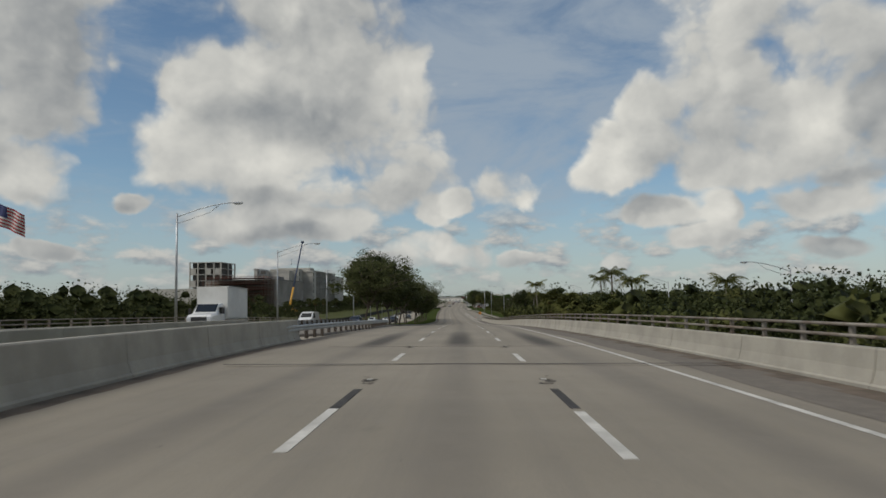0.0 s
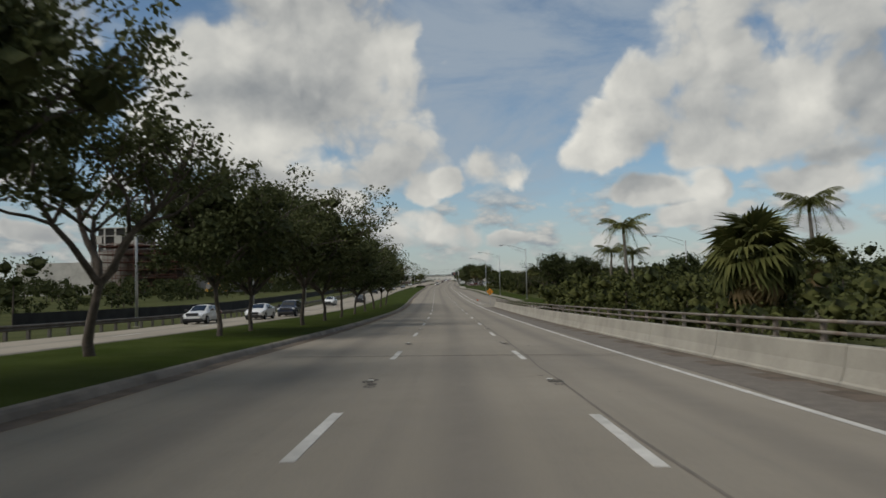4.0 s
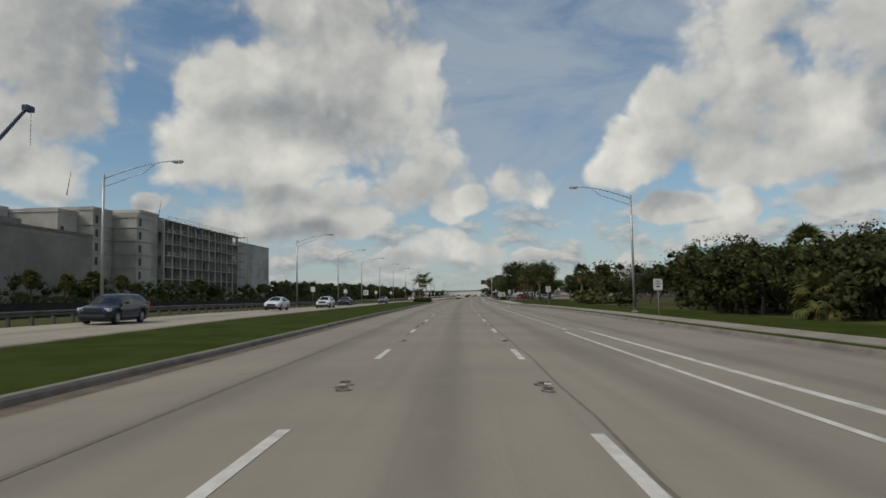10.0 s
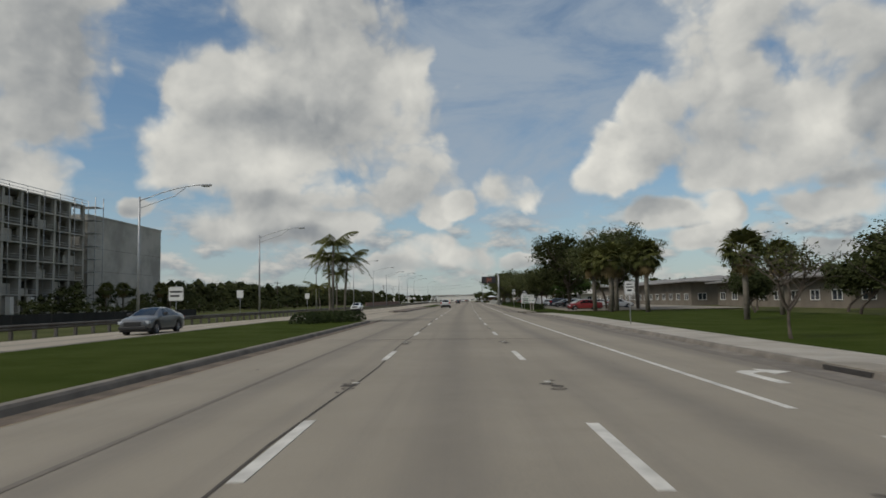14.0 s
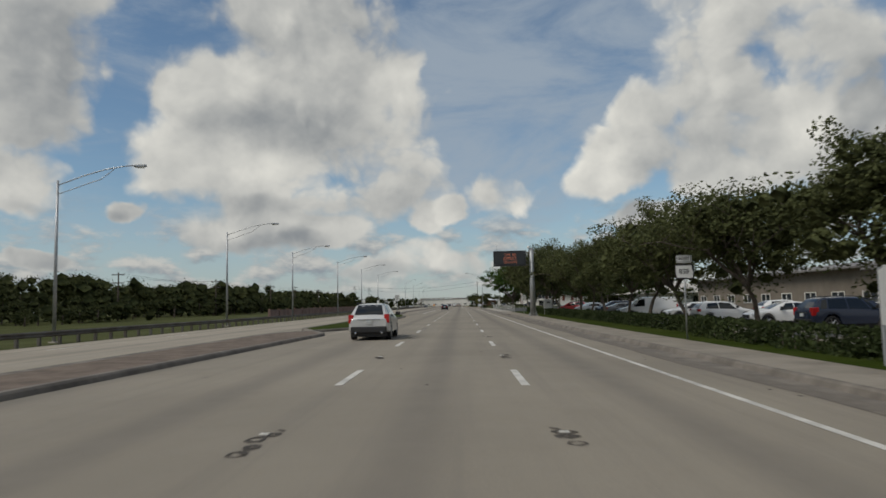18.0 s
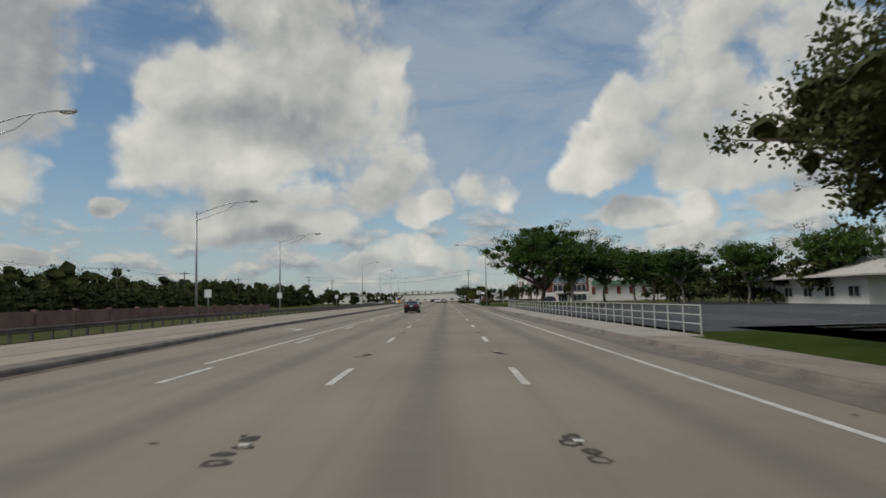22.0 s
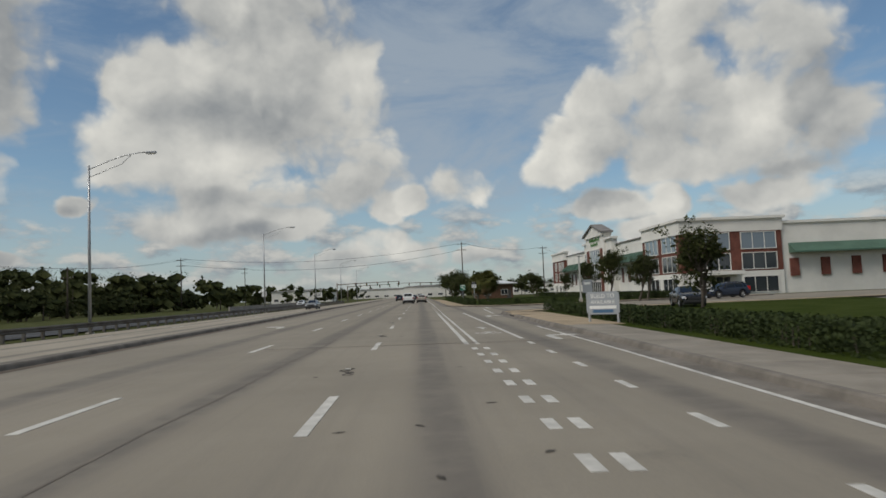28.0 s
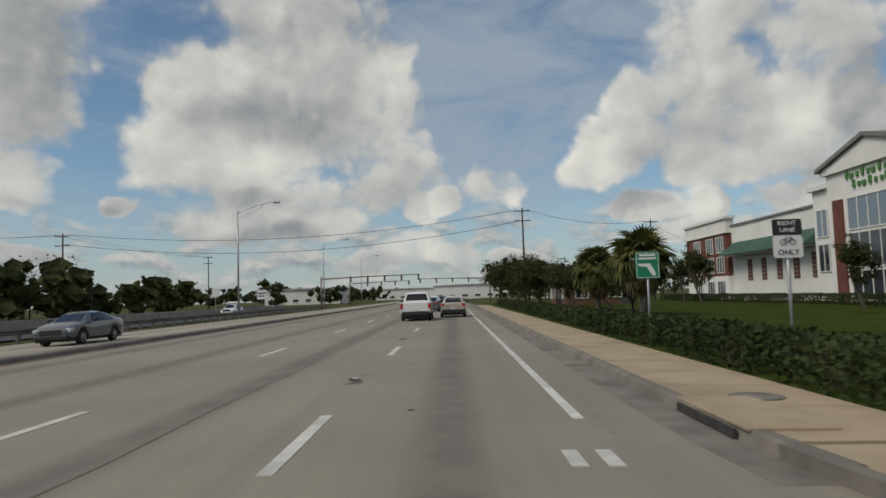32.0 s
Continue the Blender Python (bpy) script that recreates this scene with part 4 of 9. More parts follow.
# storm drains in the kerbs: concrete lid, the throat's shade painted as a dark strip
for s in (262, 379.5, 564.7, 631, 750, 789.6):
    e = RE(s)
    m = on_road(s, e, 0)
    lid = box("drain_lid", 0.02, 1.0, -1.1, 1.1, 0.125, 0.162, TANWALK if s > 735 else WALK, right_side, "concrete storm drain lid", bevel=0.01)
    lid.matrix_world = m
    box("drain_throat", -0.052, -0.012, -0.9, 0.9, 0.012, 0.118, TAR_SHADE, lid)


# corner of the side street: curved kerb and tan footway
def corner_strip(name, a, b, z0, z1, material, parent):
    """A strip between two lines of (s, d) points, its near edge dropping from z1 to z0."""
    n = len(a)
    va = np.array([pts(s, d, z1) for s, d in a])
    vb = np.array([pts(s, d, z1) for s, d in b])
    vc = np.array([pts(s, d, z0) for s, d in a])
    vs = np.concatenate([vc, va, vb])
    fs = [(i, i + 1, n + i + 1, n + i) for i in range(n - 1)] + [(n + i, n + i + 1, 2 * n + i + 1, 2 * n + i) for i in range(n - 1)]
    return obj(name, vs, fs, material, parent)


def turned(s0, d0, r, s_far, d_far, off, far_side=True):
    """A kerb line that leaves the road's edge, bends round a corner of radius r and runs off along the side street."""
    q = []
    for i in range(7):
        a = math.pi / 2 * i / 6
        q.append((s0 + (r - (r - off) * math.sin(a)) * (1 if far_side else -1), d0 + r - (r - off) * math.cos(a)))
    return q + [(q[-1][0], d_far)]


for far_side, s0, d0, r in ((True, 781.2, 3.05, 6.6), (False, 761.5, 5.75, 6.0)):
    k0, k1, k2 = turned(s0, d0, r, 0, 40, 0.001, far_side), turned(s0, d0, r, 0, 40, 0.17, far_side), turned(s0, d0, r, 0, 40, 2.3, far_side)
    k0, k1, k2 = (k[::-1] if far_side else k for k in (k0, k1, k2))
    corner_strip("kerb", k0, k1, -0.05, 0.155, KERB, right_side)
    corner_strip("slab", k1, k2, 0.1, 0.145, TANWALK, right_side)
walk_cover = obj("manhole_cover", *tube_geo([(0, 0, 0), (0, 0, 0.012)], 0.36, 20), RUSTY, right_side, label="round rusty manhole cover in the sidewalk")
walk_cover.matrix_world = on_road(790.8, 4.2, 0.135)
line("stop_line", 774, 779, lambda s: 6.8, PAINT, 0.3)


# ---- plants ----
def leaf_quads(centres, size, rng, droop=0.0, aspect=0.55, up=0.3):
    """Small pointed leaves as four-cornered faces, turned at random."""
    n = len(centres)
    a = rng.normal(size=(n, 3))
    a[:, 2] = a[:, 2] * (1 - up) - droop
    a /= np.linalg.norm(a, axis=1)[:, None]
    b = np.cross(a, rng.normal(size=(n, 3)))
    b /= np.linalg.norm(b, axis=1)[:, None] + 1e-9
    s = (size * rng.uniform(0.6, 1.35, n))[:, None]
    c = np.asarray(centres)
    v = np.stack([c - a * s * 0.5, c + b * s * aspect * 0.5, c + a * s * 0.5, c - b * s * aspect * 0.5], 1).reshape(-1, 3)
    f = np.arange(n * 4).reshape(-1, 4)
    return v, f


def fast_mesh(name, v, f, material):
    me = bpy.data.meshes.new(name)
    n = len(f)
    me.vertices.add(len(v))
    me.vertices.foreach_set("co", np.asarray(v, dtype=np.float32).ravel())
    me.loops.add(n * 4)
    me.loops.foreach_set("vertex_index", np.asarray(f, dtype=np.int32).ravel())
    me.polygons.add(n)
    me.polygons.foreach_set("loop_start", np.arange(0, n * 4, 4, dtype=np.int32))
    me.update(calc_edges=True)
    me.materials.append(material)
    return me


def limbs(rng, height, spread, fork, levels=3, lean=0.1, first=5, trunk_r=0.17):
    """Trunk and limbs as tubes; also the places of the twigs' ends."""
    geos, tips = [], []

    def grow(p, d, length, r, level):
        path, rad = [p], [r]
        k = 4
        for i in range(k):
            d = (d + Vector(rng.normal(size=3)) * 0.16 + Vector((0, 0, 0.05))).normalized()
            p = p + d * length / k
            path.append(p)
            rad.append(r * (1 - 0.45 * (i + 1) / k))
        geos.append(tube_geo(path, rad, 7 if level < 2 else 4, cap=False))
        if level == levels:
            tips.append(p)
            tips.append(path[-3])
            return
        n = first if level == 0 else int(rng.integers(3, 5))
        for i in range(n):
            a = 2 * math.pi * (i + rng.uniform(-0.3, 0.3)) / n
            tilt = rng.uniform(0.45, 1.0) * spread
            up = Vector((math.cos(a) * tilt, math.sin(a) * tilt, 0.75 if level == 0 else rng.uniform(-0.05, 0.75)))
            nd = (d * 0.5 + up).normalized()
            start = path[-1] if (i % 2 == 0 or level == 0) else path[-2]
            grow(start, nd, length * rng.uniform(0.62, 0.9) * (1.0 if level else (height - fork) / max(fork, 0.1) * 0.42), r * 0.52, level + 1)

    grow(Vector((0, 0, -0.1)), Vector((rng.normal() * lean, rng.normal() * lean, 1)).normalized(), fork, trunk_r, 0)
    return geos, tips


def lumps(centres, radii, rng):
    """Closed uneven cores inside clumps of leaves, twelve four-sided faces each."""
    cube = [(x, y, z) for x in (-1, 1) for y in (-1, 1) for z in (-1, 1)]
    axes = [(2, 0, 0), (-2, 0, 0), (0, 2, 0), (0, -2, 0), (0, 0, 2), (0, 0, -2)]
    base = np.array(cube + axes, float) / 1.85
    quads = []
    for i in range(6):
        for j in range(i + 1, 6):
            a, b = np.array(axes[i]), np.array(axes[j])
            if a @ b == 0:
                # the two cube corners shared by both axis tips
                c = [k for k, v in enumerate(cube) if np.dot(v, a) > 0 and np.dot(v, b) > 0]
                quads.append([8 + i, c[0], 8 + j, c[1]])
    quads = np.array(quads)
    vs, fs = [], []
    for i, (c, r) in enumerate(zip(centres, radii)):
        vs.append(c + base * r * rng.uniform(0.6, 1.2, (14, 1)) * np.array([1, 1, 0.8]))
        fs.append(quads + 14 * i)
    return np.concatenate(vs), np.concatenate(fs)


def tree(name, seed, height, spread=0.9, fork=2.0, leaves=9000, leaf=0.26, clump=0.8, bark=BARK, leafm=OAKLEAF, label="", levels=3, first=5, trunk_r=0.17, flat=0.75, thin=0.0, group="", wide=4.6, fill=90, low=0.2, core=0.38):
    """Trunk and limbs, and a crown of leaf clumps on the twigs and through an uneven envelope that starts at low x height."""
    rng = np.random.default_rng(seed)
    geos, tips = limbs(rng, height, spread, fork, levels, 0.08, first, trunk_r)
    tips = np.array([tuple(t) for t in tips])
    k = height / (tips[:, 2].max() + clump * 0.5)
    t = empty(name, label=label, category="tree", group=group)
    vs, fs = joined(geos)
    zs = np.array([tuple(v) for v in vs])
    reach = np.percentile(np.hypot(tips[:, 0], tips[:, 1]), 92) + clump * 0.6
    # the limbs reach as wide as the crown; the stem stays as it is
    kw = wide / reach
    grow_k = np.array([kw, kw, k])
    up = np.clip((zs[:, 2] - fork * 0.6) / (fork * 0.5), 0, 1)[:, None]
    zs[:, :2] = zs[:, :2] * (1 + (kw - 1) * up)
    zs[:, 2] *= k
    obj("trunk", zs, fs, bark, t, smooth=True)
    tips = tips * grow_k
    tips = tips[tips[:, 2] > height * low]
    if thin:
        tips = tips[rng.random(len(tips)) > thin]
    elif fill:
        d = rng.normal(size=(fill, 3))
        d /= np.linalg.norm(d, axis=1)[:, None]
        lump = np.array([0.86 + 0.34 * noise.noise(Vector(v) * 1.7 + Vector((seed, 0, 0))) for v in d])
        r = rng.uniform(0.35, 0.92, fill) * lump
        half = height * (1 - low) / 2
        more = d * r[:, None] * np.array([wide - clump * 0.4, wide - clump * 0.4, half - clump * 0.3]) + np.array([0, 0, height * low + half])
        tips = np.concatenate([tips[rng.random(len(tips)) < 0.7], more])
    n = len(tips)
    size = clump * rng.uniform(0.55, 1.2, n)
    pick = rng.integers(0, n, leaves)
    r = rng.normal(size=(leaves, 3))
    r /= np.linalg.norm(r, axis=1)[:, None]
    r *= (rng.random(leaves) ** 0.4)[:, None] * size[pick][:, None]
    r[:, 2] *= flat
    v, f = leaf_quads(tips[pick] + r, leaf, rng)
    if core and not thin:
        inner = np.linalg.norm((tips - np.array([0, 0, height * (low + 1) / 2])) / np.array([wide, wide, height * (1 - low) / 2]), axis=1) < 0.85
        inner &= rng.random(n) < 0.7
        v2, f2 = lumps(tips[inner], size[inner] * core, rng)
        v, f = np.concatenate([v, v2]), np.concatenate([f, f2 + len(v)])
    crown = new("crown", fast_mesh("crown", v, f, leafm))
    crown.parent = t
    return t


def frond_geo(length, droop, pairs, leafl, width, rng, rise=0.7):
    """A feather frond along +x: rib and leaflets hanging from it."""
    vs, fs = [], []
    pth = []
    for i in range(pairs + 1):
        u = i / pairs
        pth.append(Vector((length * u * (1 - 0.12 * u), 0, rise * length * u * 0.6 - droop * length * u * u)))
    for i in range(pairs):
        a, b = pth[i], pth[i + 1]
        w = 0.035 * (1 - i / pairs) + 0.01
        n = len(vs)
        vs += [a + Vector((0, w, 0)), a - Vector((0, w, 0)), b - Vector((0, w, 0)), b + Vector((0, w, 0))]
        fs.append((n, n + 1, n + 2, n + 3))
        u = (i + 0.5) / pairs
        ll = leafl * math.sin(math.pi * min(1, 0.16 + u * 0.84)) ** 0.6 + 0.1
        for sg in (1, -1):
            d = Vector((0.55, sg * 0.9, -0.35 - rng.uniform(0, 0.5))).normalized()
            n = len(vs)
            t = (b - a).normalized()
            vs += [a, a + t * width, a + d * ll * 0.6 + t * width * 0.7 - Vector((0, 0, 0.02)), a + d * ll - Vector((0, 0, 0.12 * ll))]
            fs.append((n, n + 1, n + 2, n + 3))
    return vs, fs


def fan_geo(radius, blades, rng, droop=0.4, stalk=0.9):
    """A fan leaf along +x on a stalk: pointed blades that droop at their ends."""
    vs, fs = [], []
    vs += [Vector((0, 0.02, 0)), Vector((0, -0.02, 0)), Vector((stalk, -0.012, 0)), Vector((stalk, 0.012, 0))]
    fs.append((0, 1, 2, 3))
    for i in range(blades):
        a = (i / (blades - 1) - 0.5) * 3.9
        l = radius * (1 - 0.25 * abs(a) / 2.0) * rng.uniform(0.85, 1.1)
        d = Vector((math.cos(a), math.sin(a), 0))
        s = Vector((-d.y, d.x, 0)) * radius * 0.062
        c = Vector((stalk, 0, 0))
        n = len(vs)
        mid = c + d * l * 0.55 + Vector((0, 0, 0.05 * l))
        end = c + d * l * 0.93 - Vector((0, 0, droop * l * rng.uniform(0.5, 1.2)))
        vs += [c, mid - s, end, mid + s]
        fs.append((n, n + 1, n + 2, n + 3))
    return vs, fs


def placed(geo, m):
    return [m @ v for v in geo[0]], geo[1]


def feather_palm(name, seed, height, n=16, length=2.6, label="", r=0.17, shaft=True, group=""):
    rng = np.random.default_rng(seed)
    t = empty(name, label=label, category="palm tree", group=group)
    bend = rng.normal(size=2) * 0.25
    path = [Vector((bend[0] * u * u, bend[1] * u * u, height * u - 0.1)) for u in (0, 0.08, 0.3, 0.6, 0.85, 1.0)]
    tube("trunk", path, [r * 1.5, r * 1.15, r, r * 1.05, r * 0.85, r * 0.7], PALMBARK, t, 10)
    top = path[-1]
    if shaft:
        tube("crownshaft", [top - Vector((0, 0, 0.05)), top + Vector((0, 0, 0.5)), top + Vector((0, 0, 1.0))], [r * 0.85, r * 0.75, r * 0.3], PALMLEAF, t, 8)
    geos = []
    for i in range(n):
        a = 2.4 * i + rng.uniform(-0.2, 0.2)
        k = i / n
        g = frond_geo(length * rng.uniform(0.85, 1.1), 0.55 + 0.5 * k, 22, length * 0.24, 0.07, rng, rise=1.5 - 1.5 * k)
        geos.append(placed(g, Matrix.Translation(top + Vector((0, 0, 0.8 if shaft else 0.1))) @ Matrix.Rotation(a, 4, "Z")))
    v, f = joined(geos)
    o = new("crown", fast_mesh("crown", [tuple(x) for x in v], f, PALMLEAF))
    o.parent = t
    return t


def fan_palm(name, seed, height, n=34, radius=1.0, label="", r=0.2, skirt=8, group="", stalk=0.9):
    rng = np.random.default_rng(seed)
    t = empty(name, label=label, category="palm tree", group=group)
    tube("trunk", [Vector((0, 0, -0.1)), Vector((0.04, 0, height * 0.5)), Vector((0, 0.05, height))], [r * 1.1, r, r * 1.15], PALMBARK, t, 10)
    for nm, cnt, lo, hi, m in (("crown", n, -0.75, 1.35, PALMLEAF), ("dead_fronds", skirt, -1.5, -0.85, DEADLEAF)):
        geos = []
        for i in range(cnt):
            e = lo + (hi - lo) * (i + rng.random()) / max(1, cnt)
            mm = Matrix.Translation((0, 0, height + 0.05)) @ Matrix.Rotation(2.4 * i + rng.uniform(-0.3, 0.3), 4, "Z") @ Matrix.Rotation(-e, 4, "Y") @ Matrix.Rotation(rng.uniform(-0.5, 0.5), 4, "X")
            geos.append(placed(fan_geo(radius * rng.uniform(0.85, 1.1), 20, rng, 0.45, stalk * rng.uniform(0.8, 1.1)), mm))
        if geos:
            v, f = joined(geos)
            o = new(nm, fast_mesh(nm, [tuple(x) for x in v], f, m))
            o.parent = t
    return t


def shrub(name, seed, w, l, h, leaves=2500, leaf=0.14, leafm=HEDGELEAF, label="", box_like=0.5, category="shrub"):
    """A mass of leaves over a few stems; box_like 1 for a clipped hedge."""
    rng = np.random.default_rng(seed)
    t = empty(name, label=label, category=category)
    q = rng.uniform(-1, 1, (leaves, 3))
    q[:, 2] = rng.uniform(0, 1, leaves)
    if box_like < 0.9:
        rr = np.sqrt(q[:, 0] ** 2 + q[:, 1] ** 2)
        k = np.maximum(rr / np.sqrt(np.maximum(0.02, 1 - (q[:, 2] * 0.9) ** 2)), 1.0)
        q[:, 0] /= k
        q[:, 1] /= k
    # push most leaves to the outside
    s = rng.random(leaves) < 0.6
    ax = rng.integers(0, 3, leaves)
    if box_like >= 0.9:
        for a in (0, 1):
            w_ = s & (ax == a)
            q[w_, a] = np.sign(q[w_, a]) * rng.uniform(0.85, 1.04, w_.sum())
        w_ = s & (ax == 2)
        q[w_, 2] = rng.uniform(0.86, 1.06, w_.sum())
    c = q * np.array([w / 2, l / 2, h])
    c[:, 2] += np.array([0.06 * noise.noise(Vector((a, b, 0))) for a, b in c[:, :2]]) * (q[:, 2] > 0.5) * h * 1.5
    v, f = leaf_quads(c, leaf, rng, up=0.0, aspect=0.6)
    o = new("foliage", fast_mesh("foliage", v, f, leafm))
    o.parent = t
    geos = [tube_geo([Vector((x, y, -0.1)), Vector((x * 1.1, y * 1.1, h * 0.8))], [0.03, 0.012], 5) for x, y in rng.uniform(-0.35, 0.35, (max(3, int(l * 1.2)), 2)) * np.array([w, l])]
    vs, fs = joined(geos)
    obj("stems", vs, fs, BARK, t)
    return t


def wood_belt(name, seed, s0, s1, d0, d1, count, h0, h1, leafm=WOODLEAF, per=420, leaf=0.55, label="", base=0.0, core=0.5):
    """Far woodland: many uneven crowns in one mesh."""
    rng = np.random.default_rng(seed)
    cs, lump_c, lump_r, trunks = [], [], [], []
    for i in range(count):
        s, d = rng.uniform(s0, s1), rng.uniform(d0, d1)
        h = rng.uniform(h0, h1)
        p = pts(s, d, 0)
        p[2] = ground_z(s, d) + base - 0.1
        r = h * rng.uniform(0.40, 0.60)
        for j in range(int(rng.integers(7, 11))):
            c = p + np.array([rng.normal() * r * 0.55, rng.normal() * r * 0.55, h * rng.uniform(0.18, 0.86)])
            m = per // 6
            q = rng.normal(size=(m, 3))
            q /= np.linalg.norm(q, axis=1)[:, None]
            q *= (rng.random(m) ** 0.4)[:, None] * r * rng.uniform(0.35, 0.62)
            q[:, 2] *= 0.7
            cs.append(c + q)
            lump_c.append(c)
            lump_r.append(np.linalg.norm(q, axis=1).max() * core)
        if rng.random() < 0.6:
            trunks.append(tube_geo([Vector(p), Vector(p + np.array([0.1, 0, h * 0.6]))], [0.16, 0.07], 5))
    c = np.concatenate(cs)
    g0 = ground_z(0.5 * (s0 + s1), 0.5 * (d0 + d1)) + base
    v, f = leaf_quads(c, leaf, rng, up=0.2, aspect=0.7)
    v2, f2 = lumps(lump_c, lump_r, rng)
    v, f = np.concatenate([v, v2]), np.concatenate([f, f2 + len(v)])
    t = empty(name, label=label, category="trees", kind="stuff")
    o = new("foliage", fast_mesh("foliage", v, f, leafm))
    o.parent = t
    if trunks:
        vs, fs = joined(trunks)
        obj("trunks", vs, fs, BARK, t)
    return t


OAK_LABEL = "dark green live oak with branching trunk on the grass median"
oaks = [tree("oak_tree", 11, 9.4, 1.0, 2.2, 17000, 0.23, 1.15, label=OAK_LABEL, group="median oaks", wide=6.1, first=6, low=0.17, fill=120),
        tree("oak_tree", 12, 10.0, 0.9, 2.4, 17000, 0.23, 1.15, label=OAK_LABEL, group="median oaks", wide=5.8, first=6, low=0.19, fill=120),
        tree("oak_tree", 13, 8.8, 1.05, 2.0, 7000, 0.18, 0.8, label="thinly leaved live oak with an open crown on the median", thin=0.35, group="median oaks", wide=4.2)]
MED = lambda s: float(lerp(s, FAR_IN) + lerp(s, LEFT_EDGE)) / 2
used = set()


def put(proto, m, scale=1.0):
    """The first call moves the prototype itself; later ones make copies."""
    mm = m @ Matrix.Scale(scale, 4)
    if proto.name in used:
        o = copy_thing(proto, m)
        o.scale = (scale, scale, scale)
        return o
    used.add(proto.name)
    proto.matrix_world = mm
    return proto


for i, s in enumerate([84.5, 93, 102, 110, 117.8, 129, 134, 141, 149, 157, 166, 176, 187, 196.5, 207]):
    kind = {4: 2, 13: 1, 14: 0}.get(i, i % 2)
    k = (0.92 + 0.16 * ((i * 37) % 10) / 10) * (1.0 if s < 125 else 0.97 if s == 187 else 0.84)
    put(oaks[kind], at(s, -12.2 if s < 90 else -11.4 if s < 100 else -10.9 if s < 135 else -9.6, 0.1, i * 77), k)


# ---- street furniture ----
def lamp_proto(h, reach, label, twin=True):
    """Street lamp at the origin whose arm reaches out along +x."""
    t = empty("street_lamp", label=label, category="street lamp", group="street lamps")
    tube("pole", [(0, 0, 0), (0, 0, h * 0.5), (0, 0, h)], [0.115, 0.095, 0.07], ALU, t, 10)
    box("base_plate", -0.22, 0.22, -0.22, 0.22, -0.05, 0.12, CONCRETE, t, bevel=0.03)
    arc = [(reach * u, 0, h - 0.30 + 1.1 * math.sin(u * math.pi / 2)) for u in (0, 0.15, 0.35, 0.6, 0.85, 1.0)]
    low = [(reach * u, 0, h - 0.85 + 1.15 * math.sin(min(1, u * 1.3) * math.pi / 2) * (0.6 + 0.4 * u)) for u in (0, 0.2, 0.4, 0.55)]
    tube("arm", arc, 0.035, ALU, t, 6)
    tube("brace", low + [(reach * 0.72, 0, h + 0.6)], 0.025, ALU, t, 6)
    bm = bmesh.new()
    add_box(bm, reach - 0.12, reach + 0.62, -0.16, 0.16, h + 0.68, h + 0.85, bevel=0.06)
    for v in bm.verts:
        k = 1 - 0.45 * max(0, (v.co.x - reach) / 0.62)
        v.co.y *= k
    head = part("lamp_head", bm, SIGNBACK, t, "grey cobra-head lamp housing")
    box("lens", reach + 0.02, reach + 0.48, -0.10, 0.10, h + 0.635, h + 0.685, plain("lamp_glass", (0.62, 0.62, 0.58), 0.2), head, bevel=0.02)
    return t


lamp_a = lamp_proto(9.8, 4.8, "tall grey aluminium street lamp with curved truss arm behind the guardrail")
lamp_b = lamp_proto(10.0, 4.6, "tall grey aluminium street lamp with curved truss arm on the verge")
lamp_c = lamp_proto(11.6, 4.0, "tall grey street lamp with a curved truss arm behind the guardrail")
for s in [-30, 55, 85.6, 117.4, 148.3, 179.9, 212.5]:
    put(lamp_a, at(s, -23.6, -0.1), 1.02)
for s in [256.1, 302.4, 355.2, 386.2, 413.7, 442.9, 472.6, 508, 537.4, 564.3, 599.4, 631, 663.2]:
    put(lamp_a, at(s, -23.6, -0.05), 1.0 if s < 590 else 1.09)
for s in [752.8, 804.6, 852.5, 900, 949]:
    put(lamp_c, at(s, -22.75, -0.05))
for s, d in [(70, 34), (130, 40), (200, 37)]:
    put(lamp_b, at(s, d, 0, 180, ground=True), 0.97)
for s, d in [(230.5, 16.6), (265.3, 14.7), (315.6, 15.1)]:
    put(lamp_b, at(s, d, 0.1, 180))
put(lamp_b, at(692, 7.7, 0.1, 180), 1.08)


def rail_tube(parent, name, s0, s1, d, z, r, material, n=2.0):
    geo = tube_geo([Vector(p) for p in pts(np.linspace(s0, s1, max(2, int((s1 - s0) / n) + 1)), d, z)], r, 6)
    return obj(name, geo[0], geo[1], material, parent, smooth=True)


